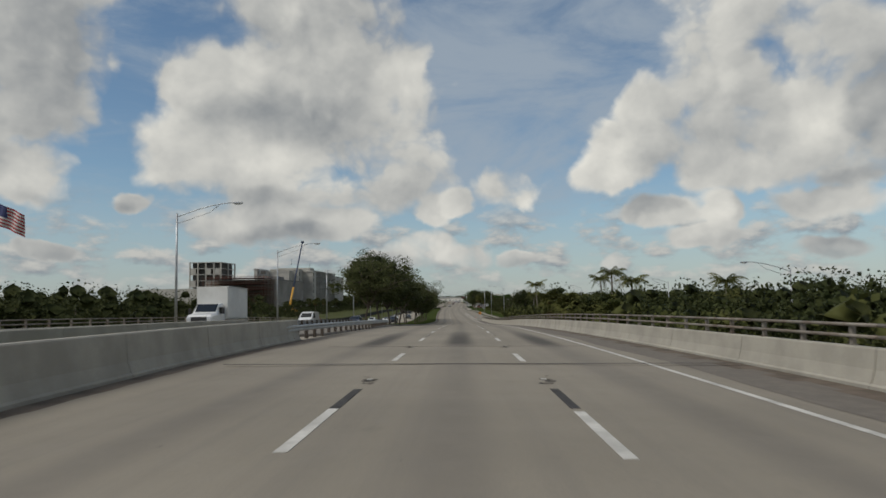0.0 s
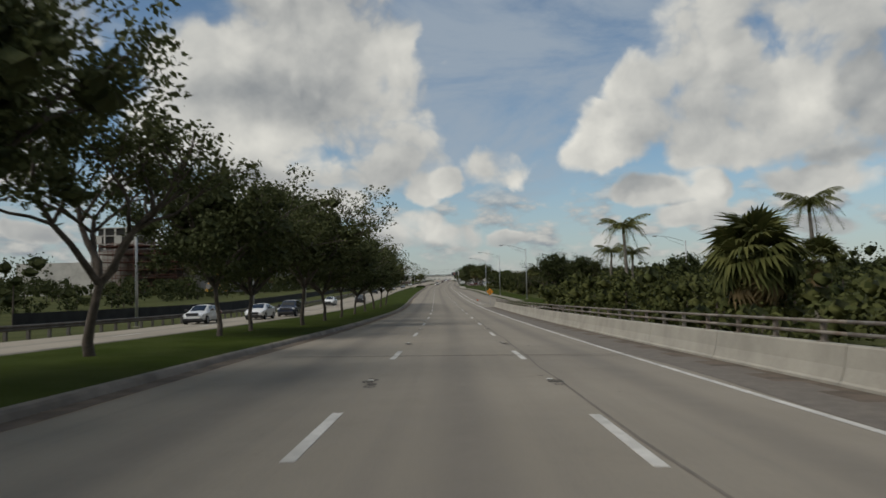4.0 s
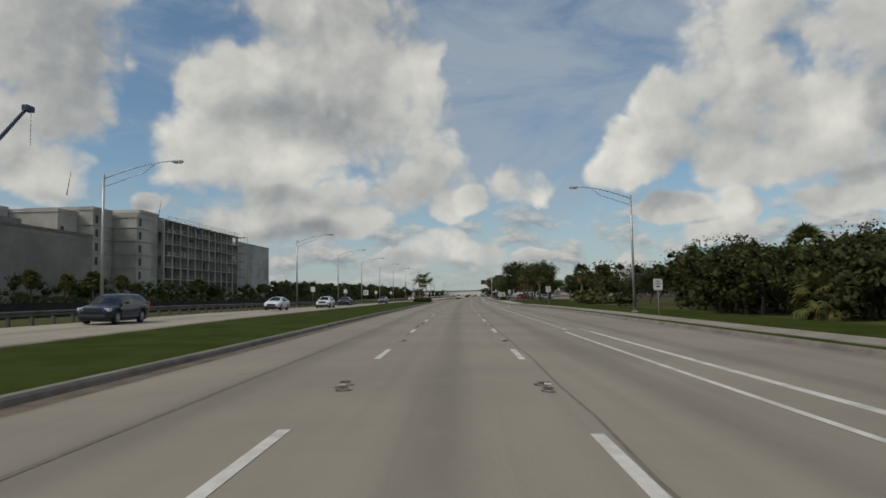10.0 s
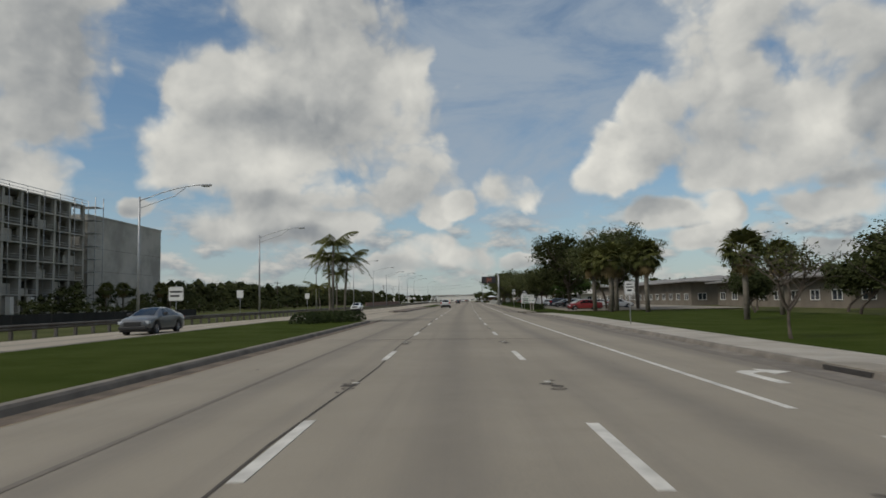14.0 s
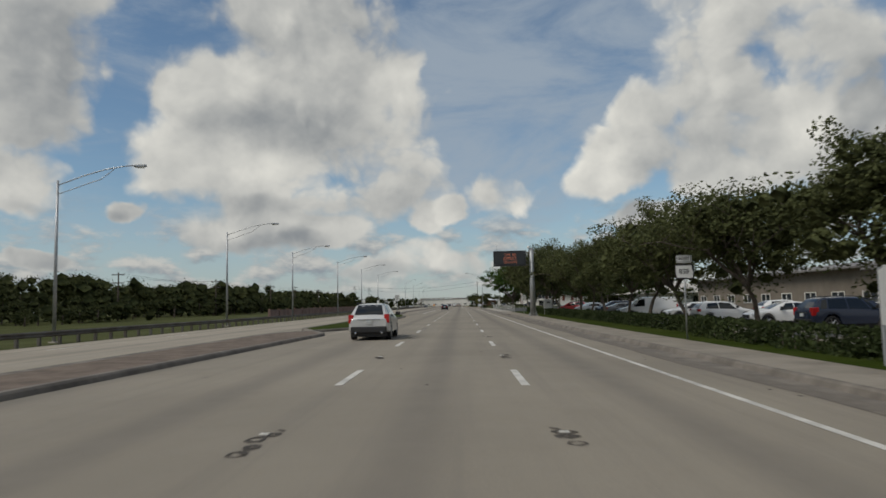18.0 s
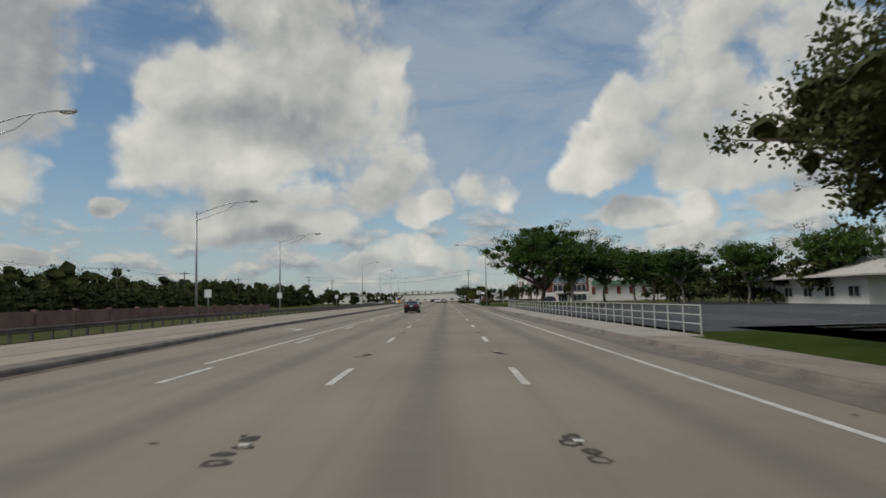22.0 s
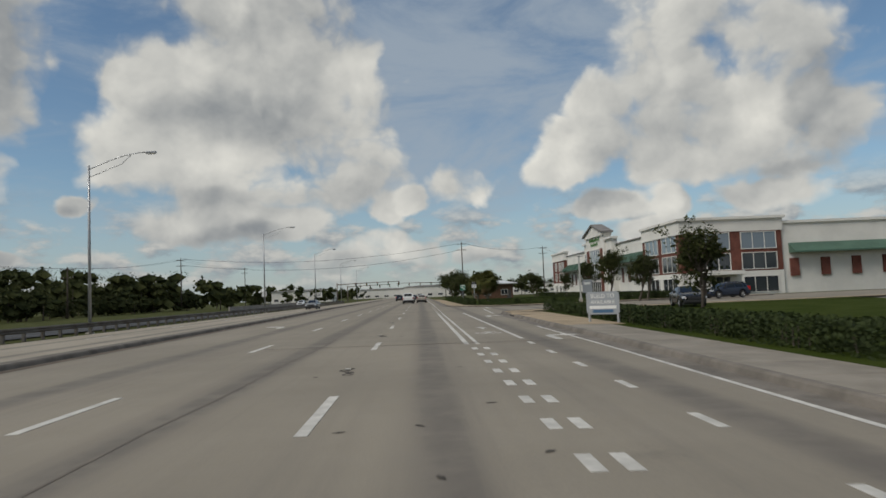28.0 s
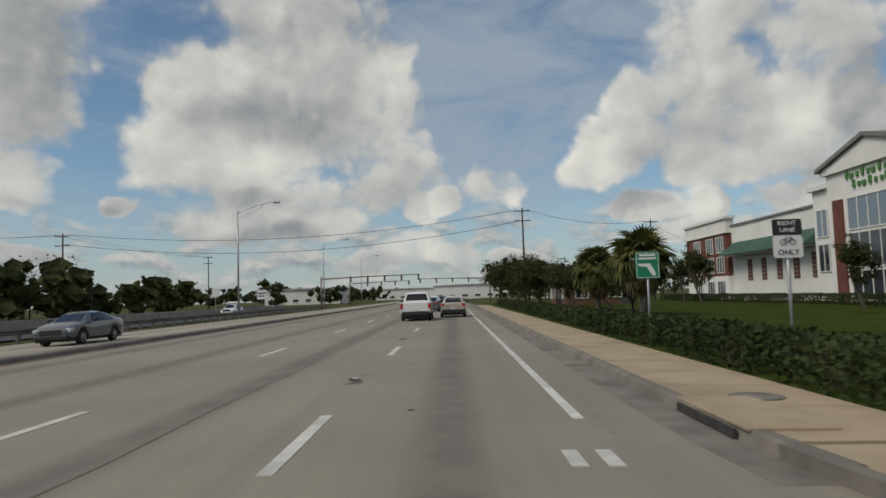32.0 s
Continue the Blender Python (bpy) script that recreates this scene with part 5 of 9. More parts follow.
def barrier(name, s0, s1, line_, height, label, seg=6.0, rails=False, flip=1):
    """Safety-shaped concrete wall in cast lengths, with steel rails on top where they stand."""
    t = empty(name, label=label, category="barrier", kind="structure")
    s = s0
    i = 0
    while s < s1 - 0.5:
        e = min(s1, s + seg)

        def prof(q):
            d = float(lerp(q, line_))
            return [(d - 0.0 * flip, -0.05), (d, 0.06), (d + 0.05 * flip, 0.10), (d + 0.13 * flip, 0.36), (d + 0.18 * flip, height - 0.03), (d + 0.21 * flip, height), (d + 0.40 * flip, height), (d + 0.43 * flip, height - 0.03), (d + 0.45 * flip, -0.5)]
        stn = np.linspace(s + 0.015, e - 0.015, 4)
        rws = [pts(q, [a for a, _ in prof(q)], [b for _, b in prof(q)]) for q in stn]
        n = 9
        vs = np.concatenate(rws)
        fs = [(a * n + k, a * n + k + 1, (a + 1) * n + k + 1, (a + 1) * n + k) for a in range(3) for k in range(n - 1)] + [tuple(range(n)), tuple(range(3 * n, 4 * n))]
        obj("barrier_length", vs, fs, BARRIER, t)
        if rails:
            d = float(lerp((s + e) / 2, line_)) + 0.3 * flip
            for q in np.arange(s + 1.0, e, 2.0):
                p = at(q, float(lerp(q, line_)) + 0.3 * flip, 0)
                o = new("rail_post", POSTM)
                o.parent = t
                o.matrix_world = p @ Matrix.Translation((0, 0, height))
            for z in (height + 0.2, height + 0.43):
                geo = tube_geo([Vector(pts(q, float(lerp(q, line_)) + 0.24 * flip, z)) for q in np.linspace(s, e, 4)], 0.042, 6)
                obj("rail", geo[0], geo[1], RUSTY, t, smooth=True)
        s = e
        i += 1
    return t


bm = bmesh.new()
add_box(bm, -0.03, 0.07, -0.05, 0.05, -0.05, 0.45, bevel=0.01)
add_box(bm, -0.09, 0.09, -0.09, 0.09, -0.02, 0.02)
POSTM = bpy.data.meshes.new("rail_post")
bm.to_mesh(POSTM)
bm.free()
POSTM.materials.append(RUSTY)
barrier("bridge_barrier", -60, 194.1, [(-60, 8.1), (16, 7.85), (100, 7.1), (194.1, 6.85)], 0.78, "cream concrete bridge barrier topped by two steel rails, dirty at its foot", 6.1, True, 1)
barrier("median_barrier", -60, 34, [(-60, -6.6), (6, -6.8), (10.5, -7.2), (20, -7.8), (34, -8.1)], 1.02, "cream concrete median barrier in cast lengths with dark joints", 5.8, False, -1)
barrier("opposite_barrier", -60, 40, [(-60, -12.6), (40, -13.2)], 0.95, "cream concrete barrier along the opposite bridge deck", 5.8, False, 1)
barrier("outer_barrier", -60, 112.3, [(-60, -22.4), (112, -22.4)], 0.78, "cream concrete bridge barrier topped by two steel rails", 6.1, True, -1)
# soil and wash along the barrier's foot
line("dirt_strip", -60, 191.9, lambda s: float(lerp(s, [(-60, 7.7), (16, 7.4), (100, 6.7), (194.1, 6.4)])), DIRT, 0.8)
line("dirt_strip", -60, 34, lambda s: float(lerp(s, [(-60, -6.25), (6, -6.45), (10.5, -6.85), (20, -7.45), (34, -7.75)])), DIRT, 0.55)
line("dirt_strip", 83.5, 420.1, lambda s: float(lerp(s, LEFT_EDGE)) + 0.33, DIRT, 0.5)
line("dirt_strip", 577, 897, lambda s: float(lerp(s, LEFT_EDGE)) + 0.3, DIRT, 0.4)
bm = bmesh.new()
add_box(bm, -6.4, 7.6, -0.06, 0.06, 0, 0.005)
o = part("expansion_joint", bm, TAR_SHADE, road)
o.matrix_world = on_road(18.2, 0.0, 0.002)


def guardrail(name, s0, s1, line_, label, face=1, post=TIMBER, steel=GALV):
    """W-beam on posts; each 3.81 m beam and each post a piece."""
    t = empty(name, label=label, category="guardrail", kind="structure")
    w = [(0.0, 0.44), (0.06, 0.49), (0.06, 0.55), (0.0, 0.60), (0.06, 0.65), (0.06, 0.71), (0.0, 0.76)]
    prof = [(-a * face, b) for a, b in w] + [(-a * face - 0.012 * face, b) for a, b in w[::-1]]
    n = len(prof)
    vs = [Vector((x, y, z)) for y in (0.0, 3.86) for x, z in prof]
    fs = [(i, (i + 1) % n, (i + 1) % n + n, i + n) for i in range(n)] + [tuple(range(n)), tuple(range(n, 2 * n))]
    me = bpy.data.meshes.new("beam")
    me.from_pydata(vs, [], fs)
    me.materials.append(steel)
    bm = bmesh.new()
    add_box(bm, 0.03 * face - 0.0, 0.2 * face, -0.08, 0.08, -0.2, 0.74, bevel=0.012) if face > 0 else add_box(bm, -0.2, -0.03, -0.08, 0.08, -0.2, 0.74, bevel=0.012)
    pm = bpy.data.meshes.new("post")
    bm.to_mesh(pm)
    bm.free()
    pm.materials.append(post)
    s, i = s0, 0
    while s < s1:
        d = float(lerp(s, line_))
        d2 = float(lerp(s + 3.81, line_))
        m = at(s, d, 0.0)
        a, b = pts(s, d, 0), pts(s + 3.81, d2, 0)
        m = Matrix.Translation(a) @ (Vector(b) - Vector(a)).to_track_quat("Y", "Z").to_matrix().to_4x4()
        o = new("beam", me)
        o.parent, o.matrix_world = t, m
        for k in (0.4, 2.3):
            o = new("post", pm)
            o.parent, o.matrix_world = t, m @ Matrix.Translation((0, k, 0))
        s += 3.81
    return t


guardrail("guardrail", 30, 81.5, [(30, -8.3), (50, -8.0), (61.6, -8.0), (83.5, -9.1)], "galvanised steel guardrail on timber posts along the median", face=-1)
guardrail("guardrail", 40, 81.5, [(40, -13.4), (83.5, -13.3)], "galvanised steel guardrail on timber posts along the median", face=1)
guardrail("guardrail", 114.3, 737, [(114.3, -22.6), (737, -22.6)], "long weathered steel guardrail beside the opposite carriageway", face=-1, post=RAILSTEEL, steel=RAILSTEEL)
guardrail("guardrail", 737, 897, [(737, -22.6), (897, -21.6)], "long weathered steel guardrail beside the opposite carriageway", face=-1, post=RAILSTEEL, steel=RAILSTEEL)


# ---- signs ----
def sign_post(t, h, r=0.03, material=ALU):
    tube("post", [(0, 0, -0.15), (0, 0, h)], r, material, t, 8)


def plate(t, name, w, h, z, face, label="", y=-0.045, shape=None):
    """A flat panel with rounded corners that faces the traffic, and its grey back."""
    q = shape or [(-w / 2, z), (w / 2, z), (w / 2, z + h), (-w / 2, z + h)]
    bm = bmesh.new()
    f = bm.faces.new([bm.verts.new((a, y, b)) for a, b in q])
    bmesh.ops.bevel(bm, geom=list(f.verts), offset=min(w, h) * 0.07, segments=3, affect="VERTICES")
    r = bmesh.ops.extrude_face_region(bm, geom=list(bm.faces))
    bmesh.ops.translate(bm, vec=(0, 0.006, 0), verts=[v for v in r["geom"] if isinstance(v, bmesh.types.BMVert)])
    bmesh.ops.recalc_face_normals(bm, faces=bm.faces)
    return part(name, bm, face, t, label)


UPRIGHT = pose(0, -0.05, 0, 90, 0, 0)


def words(t, txt, size, x, z, material=SIGNBLACK, y=-0.052):
    o = text_part("lettering", txt, size, Matrix.Translation((x, y, z)) @ pose(0, 0, 0, 90, 0, 0), material, t)
    return o


def bar(t, x0, x1, z0, z1, material=SIGNBLACK, y=-0.049, name="lettering"):
    return box(name, x0, x1, y - 0.004, y, z0, z1, material, t)


def frame_lines(p, w, h, z, material=SIGNBLACK):
    for a in ((-w / 2 + 0.03, w / 2 - 0.03, z + 0.03, z + 0.045), (-w / 2 + 0.03, w / 2 - 0.03, z + h - 0.045, z + h - 0.03),
              (-w / 2 + 0.03, -w / 2 + 0.045, z + 0.045, z + h - 0.045), (w / 2 - 0.045, w / 2 - 0.03, z + 0.045, z + h - 0.045)):
        bar(p, *a, material=material, name="border")


def regulatory(label, txt, w=0.61, h=0.76, z=1.75, lines=()):
    t = empty("road_sign", label=label, category="road sign")
    sign_post(t, z + h - 0.05)
    p = plate(t, "panel", w, h, z, SIGNWHITE, "white panel with a black border")
    frame_lines(p, w, h, z)
    for txt_, size, x, zz in txt:
        words(p, txt_, size, x, z + zz)
    for a in lines:
        bar(p, a[0], a[1], z + a[2], z + a[3])
    return t


BARS = [(-0.16, 0.16, 0.56, 0.62), (-0.2, 0.2, 0.40, 0.46), (-0.13, 0.13, 0.2, 0.3)]
limit = regulatory("white speed limit sign reading 45 on a metal post", [("SPEED", 0.15, 0, 0.63), ("LIMIT", 0.15, 0, 0.49), ("45", 0.36, 0, 0.22)])
put(limit, at(567.4, 9.75, 0.1), 1.1)
put(limit, at(564.9, -8.6, 0.12), 1.15)
small = regulatory("small white regulatory sign on a metal post beside the road", [], lines=BARS)
for s, d, k in [(304.6, 13.9, 1.05), (353.9, 12.7, 1.1), (405.1, 10.3, 1.05)]:
    put(small, at(s, d, 0.05), k)
blank = regulatory("white sign on a metal post behind the guardrail", [], 0.7, 0.8, 2.2)
for s in [365.4, 393.7, 436.2, 466.5, 634.2, 663, 713, 808, 848]:
    put(blank, at(s, -23.6, 0, 0 if s > 440 else 0), 1.05)
wide = regulatory("wide white sign on two lines of black bars behind the guardrail", [], 1.3, 1.2, 2.0, [(-0.5, 0.5, 0.7, 0.85), (-0.5, 0.3, 0.35, 0.5)])
put(wide, at(420.7, -23.8, 0))
put(wide, at(865, -23.8, 0))

merge = empty("warning_sign", label="amber diamond warning sign with two black arrows on a post", category="road sign")
sign_post(merge, 2.55)
p = plate(merge, "panel", 1.2, 1.2, 1.5, SIGNORANGE, "amber diamond panel", shape=[(0, 1.6), (0.52, 2.12), (0, 2.64), (-0.52, 2.12)])
bar(p, -0.19, -0.11, 1.88, 2.2, name="arrow"), bar(p, 0.06, 0.14, 1.86, 2.12, name="arrow")
for x, z, r_ in ((-0.15, 2.2, 0), (0.07, 2.2, 18)):
    bm = bmesh.new()
    f = bm.faces.new([bm.verts.new(v) for v in ((-0.11, 0, 0), (0.11, 0, 0), (0, 0, 0.17))])
    bmesh.ops.transform(bm, matrix=Matrix.Translation((x, -0.053, z)) @ pose(0, 0, 0, 0, -r_, 0), verts=bm.verts)
    part("arrow_head", bm, SIGNBLACK, p)
put(merge, at(195.6, 6.45, 0))


def bicycle(p, x, z, k, material, y=-0.054):
    """The cycle pictogram: two rings and a frame."""
    for dx in (-0.16, 0.16):
        vs, fs = [], []
        for i in range(18):
            a = 2 * math.pi * i / 18
            for r in (0.085, 0.11):
                vs.append(Vector((x + k * (dx + r * math.cos(a)), y, z + k * r * math.sin(a))))
        for i in range(18):
            a, b = 2 * i, 2 * ((i + 1) % 18)
            fs.append((a, a + 1, b + 1, b))
        obj("wheel_symbol", vs, fs, material, p)
    geos = [tube_geo([Vector((x + k * a, y, z + k * b)), Vector((x + k * c, y, z + k * d))], 0.009 * k, 4) for a, b, c, d in ((-0.16, 0, -0.06, 0.15), (-0.06, 0.15, 0.12, 0.15), (0.12, 0.15, 0.0, 0.0), (0.0, 0.0, -0.08, 0.19), (0.16, 0, 0.1, 0.22), (-0.16, 0, 0, 0))]
    vs, fs = joined(geos)
    obj("frame_symbol", vs, fs, material, p)


bike = empty("road_sign", label="black and white cycle lane sign on a square metal post", category="road sign")
sign_post(bike, 3.1, 0.045, GALV)
p = plate(bike, "panel", 0.8, 0.45, 2.62, SIGNBLACK, "black panel with a white cycle symbol")
bicycle(p, 0, 2.8, 0.95, SIGNWHITE)
p = plate(bike, "panel", 0.8, 0.24, 2.36, SIGNWHITE, "white panel with black lettering")
words(p, "BIKE LANE", 0.15, 0, 2.48)
put(bike, at(476.8, 10.3, 0.05))

route = empty("road_sign", label="white route marker with a small direction plate on a metal post", category="road sign")
sign_post(route, 3.35, 0.035)
p = plate(route, "panel", 0.61, 0.30, 3.05, SIGNWHITE, "white direction plate")
frame_lines(p, 0.61, 0.30, 3.05)
words(p, "WEST", 0.17, 0, 3.20)
p = plate(route, "panel", 0.76, 0.61, 2.40, SIGNBLACK, "black square panel")
bm = bmesh.new()
bm.faces.new([bm.verts.new((a, -0.052, b)) for a, b in ((-0.34, 2.94), (-0.34, 2.66), (-0.3, 2.46), (0.06, 2.46), (0.16, 2.43), (0.32, 2.46), (0.33, 2.66), (0.28, 2.94))])
part("white_shield", bm, SIGNWHITE, p)
words(p, "838", 0.27, -0.02, 2.70, y=-0.058)
put(route, at(496.6, 9.9, 0.05), 1.05)

begin = empty("road_sign", label="leaning white turn lane and cycle sign on a bare post", category="road sign")
sign_post(begin, 3.2, 0.035)
p = plate(begin, "panel", 0.92, 0.76, 2.4, SIGNWHITE, "white panel with black lettering")
frame_lines(p, 0.92, 0.76, 2.4)
words(p, "BEGIN", 0.13, 0, 3.03), words(p, "RIGHT TURN LANE", 0.098, 0, 2.88), words(p, "YIELD TO BIKES", 0.105, 0, 2.50)
bar(p, -0.05, 0.05, 2.62, 2.76, name="arrow"), bar(p, -0.1, 0.02, 2.60, 2.68, name="arrow")
put(begin, at(706.4, 7.3, 0.1) @ pose(0, 0, 0, 0, -6, 0), 1.0)

only = empty("road_sign", label="black and white cycles only lane sign on a metal post", category="road sign")
sign_post(only, 3.15, 0.035)
p = plate(only, "panel", 0.61, 0.33, 2.83, SIGNBLACK, "black panel with white lettering")
words(p, "RIGHT", 0.13, 0, 3.07, SIGNWHITE), words(p, "LANE", 0.13, 0, 2.93, SIGNWHITE)
p = plate(only, "panel", 0.61, 0.46, 2.36, SIGNWHITE, "white panel with a cycle symbol")
bicycle(p, 0, 2.68, 0.6, SIGNBLACK)
words(p, "ONLY", 0.16, 0, 2.47)
put(only, at(795.3, 7.0, -0.1))

green = empty("road_sign", label="green sign with a white peninsula shape on a metal post", category="road sign")
sign_post(green, 2.7, 0.035)
p = plate(green, "panel", 0.72, 0.8, 1.95, SIGNGREEN, "green panel with a white border")
frame_lines(p, 0.72, 0.8, 1.95, SIGNWHITE)
bar(p, -0.24, 0.24, 2.62, 2.68, SIGNWHITE), bar(p, -0.26, 0.26, 2.52, 2.58, SIGNWHITE)
bm = bmesh.new()
bm.faces.new([bm.verts.new((a, -0.053, b)) for a, b in ((-0.28, 2.40), (-0.26, 2.32), (-0.02, 2.30), (0.04, 2.18), (0.14, 2.03), (0.24, 2.05), (0.2, 2.2), (0.1, 2.34), (0.08, 2.40))])
part("peninsula_shape", bm, SIGNWHITE, p)
put(green, at(801.5, 5.9, 0.05))

# message board on its arm
vms = empty("message_board", label="dark electronic message board with amber letters on a galvanised pole", category="message board")
tube("pole", [(0, 0, 0), (0, 0, 4), (0, 0, 8.3)], [0.36, 0.30, 0.24], GALV, vms, 14)
bm = bmesh.new()
for i in range(8):
    a = i * math.pi / 4
    add_box(bm, 0.28, 0.62, -0.02, 0.02, 0.0, 0.7, Matrix.Rotation(a, 4, "Z"))
for v in bm.verts:
    if v.co.z > 0.5:
        k = 0.34 / max(0.34, math.hypot(v.co.x, v.co.y))
        v.co.x, v.co.y = v.co.x * k, v.co.y * k
part("gusset", bm, GALV, vms)
box("footing", -0.8, 0.8, -0.8, 0.8, -0.3, 0.06, CONCRETE, vms, bevel=0.04)
for z in (6.25, 7.75):
    box("arm", -4.6, 0.4, -0.1, 0.02, z - 0.06, z + 0.06, RUSTY, vms)
tube("brace", [(-0.1, 0, 7.7), (-0.9, 0, 7.1), (-0.2, 0, 6.4)], 0.045, RUSTY, vms, 6)
cab = box("cabinet", -4.65, -0.75, -0.75, -0.1, 6.1, 7.95, plain("board_case", (0.02, 0.021, 0.023), 0.5), vms, "black board housing", bevel=0.03)
box("screen", -4.45, -0.95, -0.765, -0.74, 6.32, 7.75, plain("board_screen", (0.028, 0.030, 0.033), 0.35), cab, "dark grey display face")
AMBER = plain("amber_lamps", (0.42, 0.13, 0.07), 0.6, emit=0.22)
for i, w_ in enumerate(("TPK SB", "EXPECT", "DELAYS")):
    text_part("lettering", w_, 0.46, Matrix.Translation((-2.65, -0.772, 7.42 - i * 0.42)) @ pose(0, 0, 0, 90, 0, 0), AMBER, cab, "amber lit letters")
for x in (-4.2, -0.15):
    tube("antenna", [(x, -0.2, 7.9), (x, -0.2, 8.9)], 0.012, SIGNBLACK, vms, 5)
bm = bmesh.new()
bmesh.ops.create_uvsphere(bm, u_segments=12, v_segments=8, radius=0.17, matrix=Matrix.Translation((-0.35, -0.15, 8.35)))
part("camera_dome", bm, SIGNWHITE, vms, "white camera dome", smooth=True)
put(vms, at(550.2, 9.3, 0.05))
box_th = empty("utility_cabinet", label="grey metal utility cabinet beside the message board", category="cabinet")
box("body", -0.55, 0.55, -0.4, 0.4, 0, 2.1, mat("cabinet_paint", (0.30, 0.31, 0.30), 0.5, vary=0.06), box_th, bevel=0.05)
box("door", -0.48, 0.48, -0.425, -0.4, 0.15, 1.95, MATS["cabinet_paint"], box_th, bevel=0.01)
box("vent", -0.2, 0.2, -0.435, -0.424, 1.6, 1.8, SIGNBLACK, box_th)
box_th.matrix_world = at(558.8, 12.2, 0)


# ---- overhead: utility poles, wires, signals ----
def utility_pole(s, d, h, arms=2, label="weathered wooden utility pole with crossarms and insulators"):
    t = empty("utility_pole", label=label, category="utility pole", group="utility poles")
    tube("pole", [(0, 0, -0.3), (0, 0, h * 0.5), (0, 0, h)], [0.19, 0.16, 0.12], TIMBER, t, 8)
    for i in range(arms):
        z = h - 0.5 - i * 1.6
        a = box("crossarm", -1.25, 1.25, -0.2, -0.08, z - 0.07, z + 0.07, TIMBER, t)
        for x in (-1.15, -0.6, 0.6, 1.15):
            tube("insulator", [(x, -0.14, z + 0.07), (x, -0.14, z + 0.16), (x, -0.14, z + 0.28)], [0.03, 0.06, 0.04], SIGNBACK, a, 6)
    t.matrix_world = at(s, d, 0, ground=True)
    return t


def wire(s0, d0, z0, s1, d1, z1, sag=1.0, r=0.022):
    a, b = np.array(at(s0, d0, z0, ground=True).translation), np.array(at(s1, d1, z1, ground=True).translation)
    path = [Vector(a + (b - a) * u - np.array([0, 0, 4 * sag * u * (1 - u)])) for u in np.linspace(0, 1, 17)]
    vs, fs = tube_geo(path, r, 4)
    return tagged(obj("power_cable", vs, fs, SIGNBLACK), "thin black power cable sagging between poles", "cable", group="power cables")


left_line = [(597, 9.4), (649, 9.6), (702, 9.8), (737, 10.2), (782, 10.0), (834, 9.6), (894, 14.4), (962, 14.6)]
for s, h in left_line:
    utility_pole(s, -66, h, 2)
for (a, ha), (b, hb) in zip(left_line, left_line[1:]):
    for dx in (-1.1, 1.1):
        wire(a, -66 + dx, ha - 0.25, b, -66 + dx, hb - 0.25, 0.8)
right_line = [(890, 11.8, 15.6), (905, 37.0, 14.6), (942, 60, 13)]
for s, d, h in right_line:
    utility_pole(s, d, h, 2)
wire(894, -65, 14.2, 890, 10.8, 15.3, 2.6, 0.035)
wire(894, -66, 12.6, 890, 11.8, 13.6, 3.2, 0.035)
wire(890, 12.5, 15.3, 905, 36, 14.3, 1.2, 0.03)
wire(905, 37, 14.3, 942, 60, 12.6, 1.2, 0.03)


def signal_mast(s, d, reach, sign, heads, z=5.6):
    t = empty("traffic_signal", label="dark traffic signal mast arm hung with signal heads over the road", category="traffic signal", group="traffic signals")
    tube("pole", [(0, 0, -0.2), (0, 0, z + 0.5)], [0.2, 0.15], RUSTY, t, 10)
    tube("mast_arm", [(0, 0, z), (reach * 0.5 * sign, 0, z + 0.25), (reach * sign, 0, z + 0.35)], [0.14, 0.11, 0.07], RUSTY, t, 8)
    for i in range(heads):
        x = sign * reach * (0.3 + 0.68 * i / max(1, heads - 1))
        hd = box("signal_head", x - 0.17, x + 0.17, -0.32, -0.1, z - 0.75, z + 0.35, SIGNBLACK, t, bevel=0.03)
        for k, c in enumerate(((0.25, 0.01, 0.01), (0.25, 0.16, 0.01), (0.01, 0.2, 0.08))):
            vs, fs = tube_geo([(x, -0.32, z + 0.12 - k * 0.32), (x, -0.44, z + 0.12 - k * 0.32)], 0.12, 10)
            obj("lens", vs, fs, plain("signal_%d" % k, c, 0.3), hd)
    t.matrix_world = at(s, d, 0)
    return t


signal_mast(909, -25.0, 19, 1, 5), signal_mast(942, 9.0, 17, -1, 4), signal_mast(957, -27, 16, 1, 4)


# ---- boards and small roadside things ----
def board(name, s, d, w, h, z, label, face, rows, turn=0.0, posts=2, wood=SIGNBACK):
    """A property board on two posts; rows: (text or None, size or bar width, height, material)."""
    t = empty(name, label=label, category="sign")
    for x in ((-w / 2 + 0.1, w / 2 - 0.1) if posts == 2 else (0.0,)):
        box("post", x - 0.05, x + 0.05, -0.03, 0.07, -0.2, z + h - 0.05, wood, t)
    p = plate(t, "panel", w, h, z, face)
    for txt, size, zz, m in rows:
        if txt:
            words(p, txt, size, 0, z + zz, m)
        else:
            bar(p, -size / 2, size / 2, z + zz, z + zz + 0.14, m)
    t.matrix_world = at(s, d, 0.05, turn)
    return t


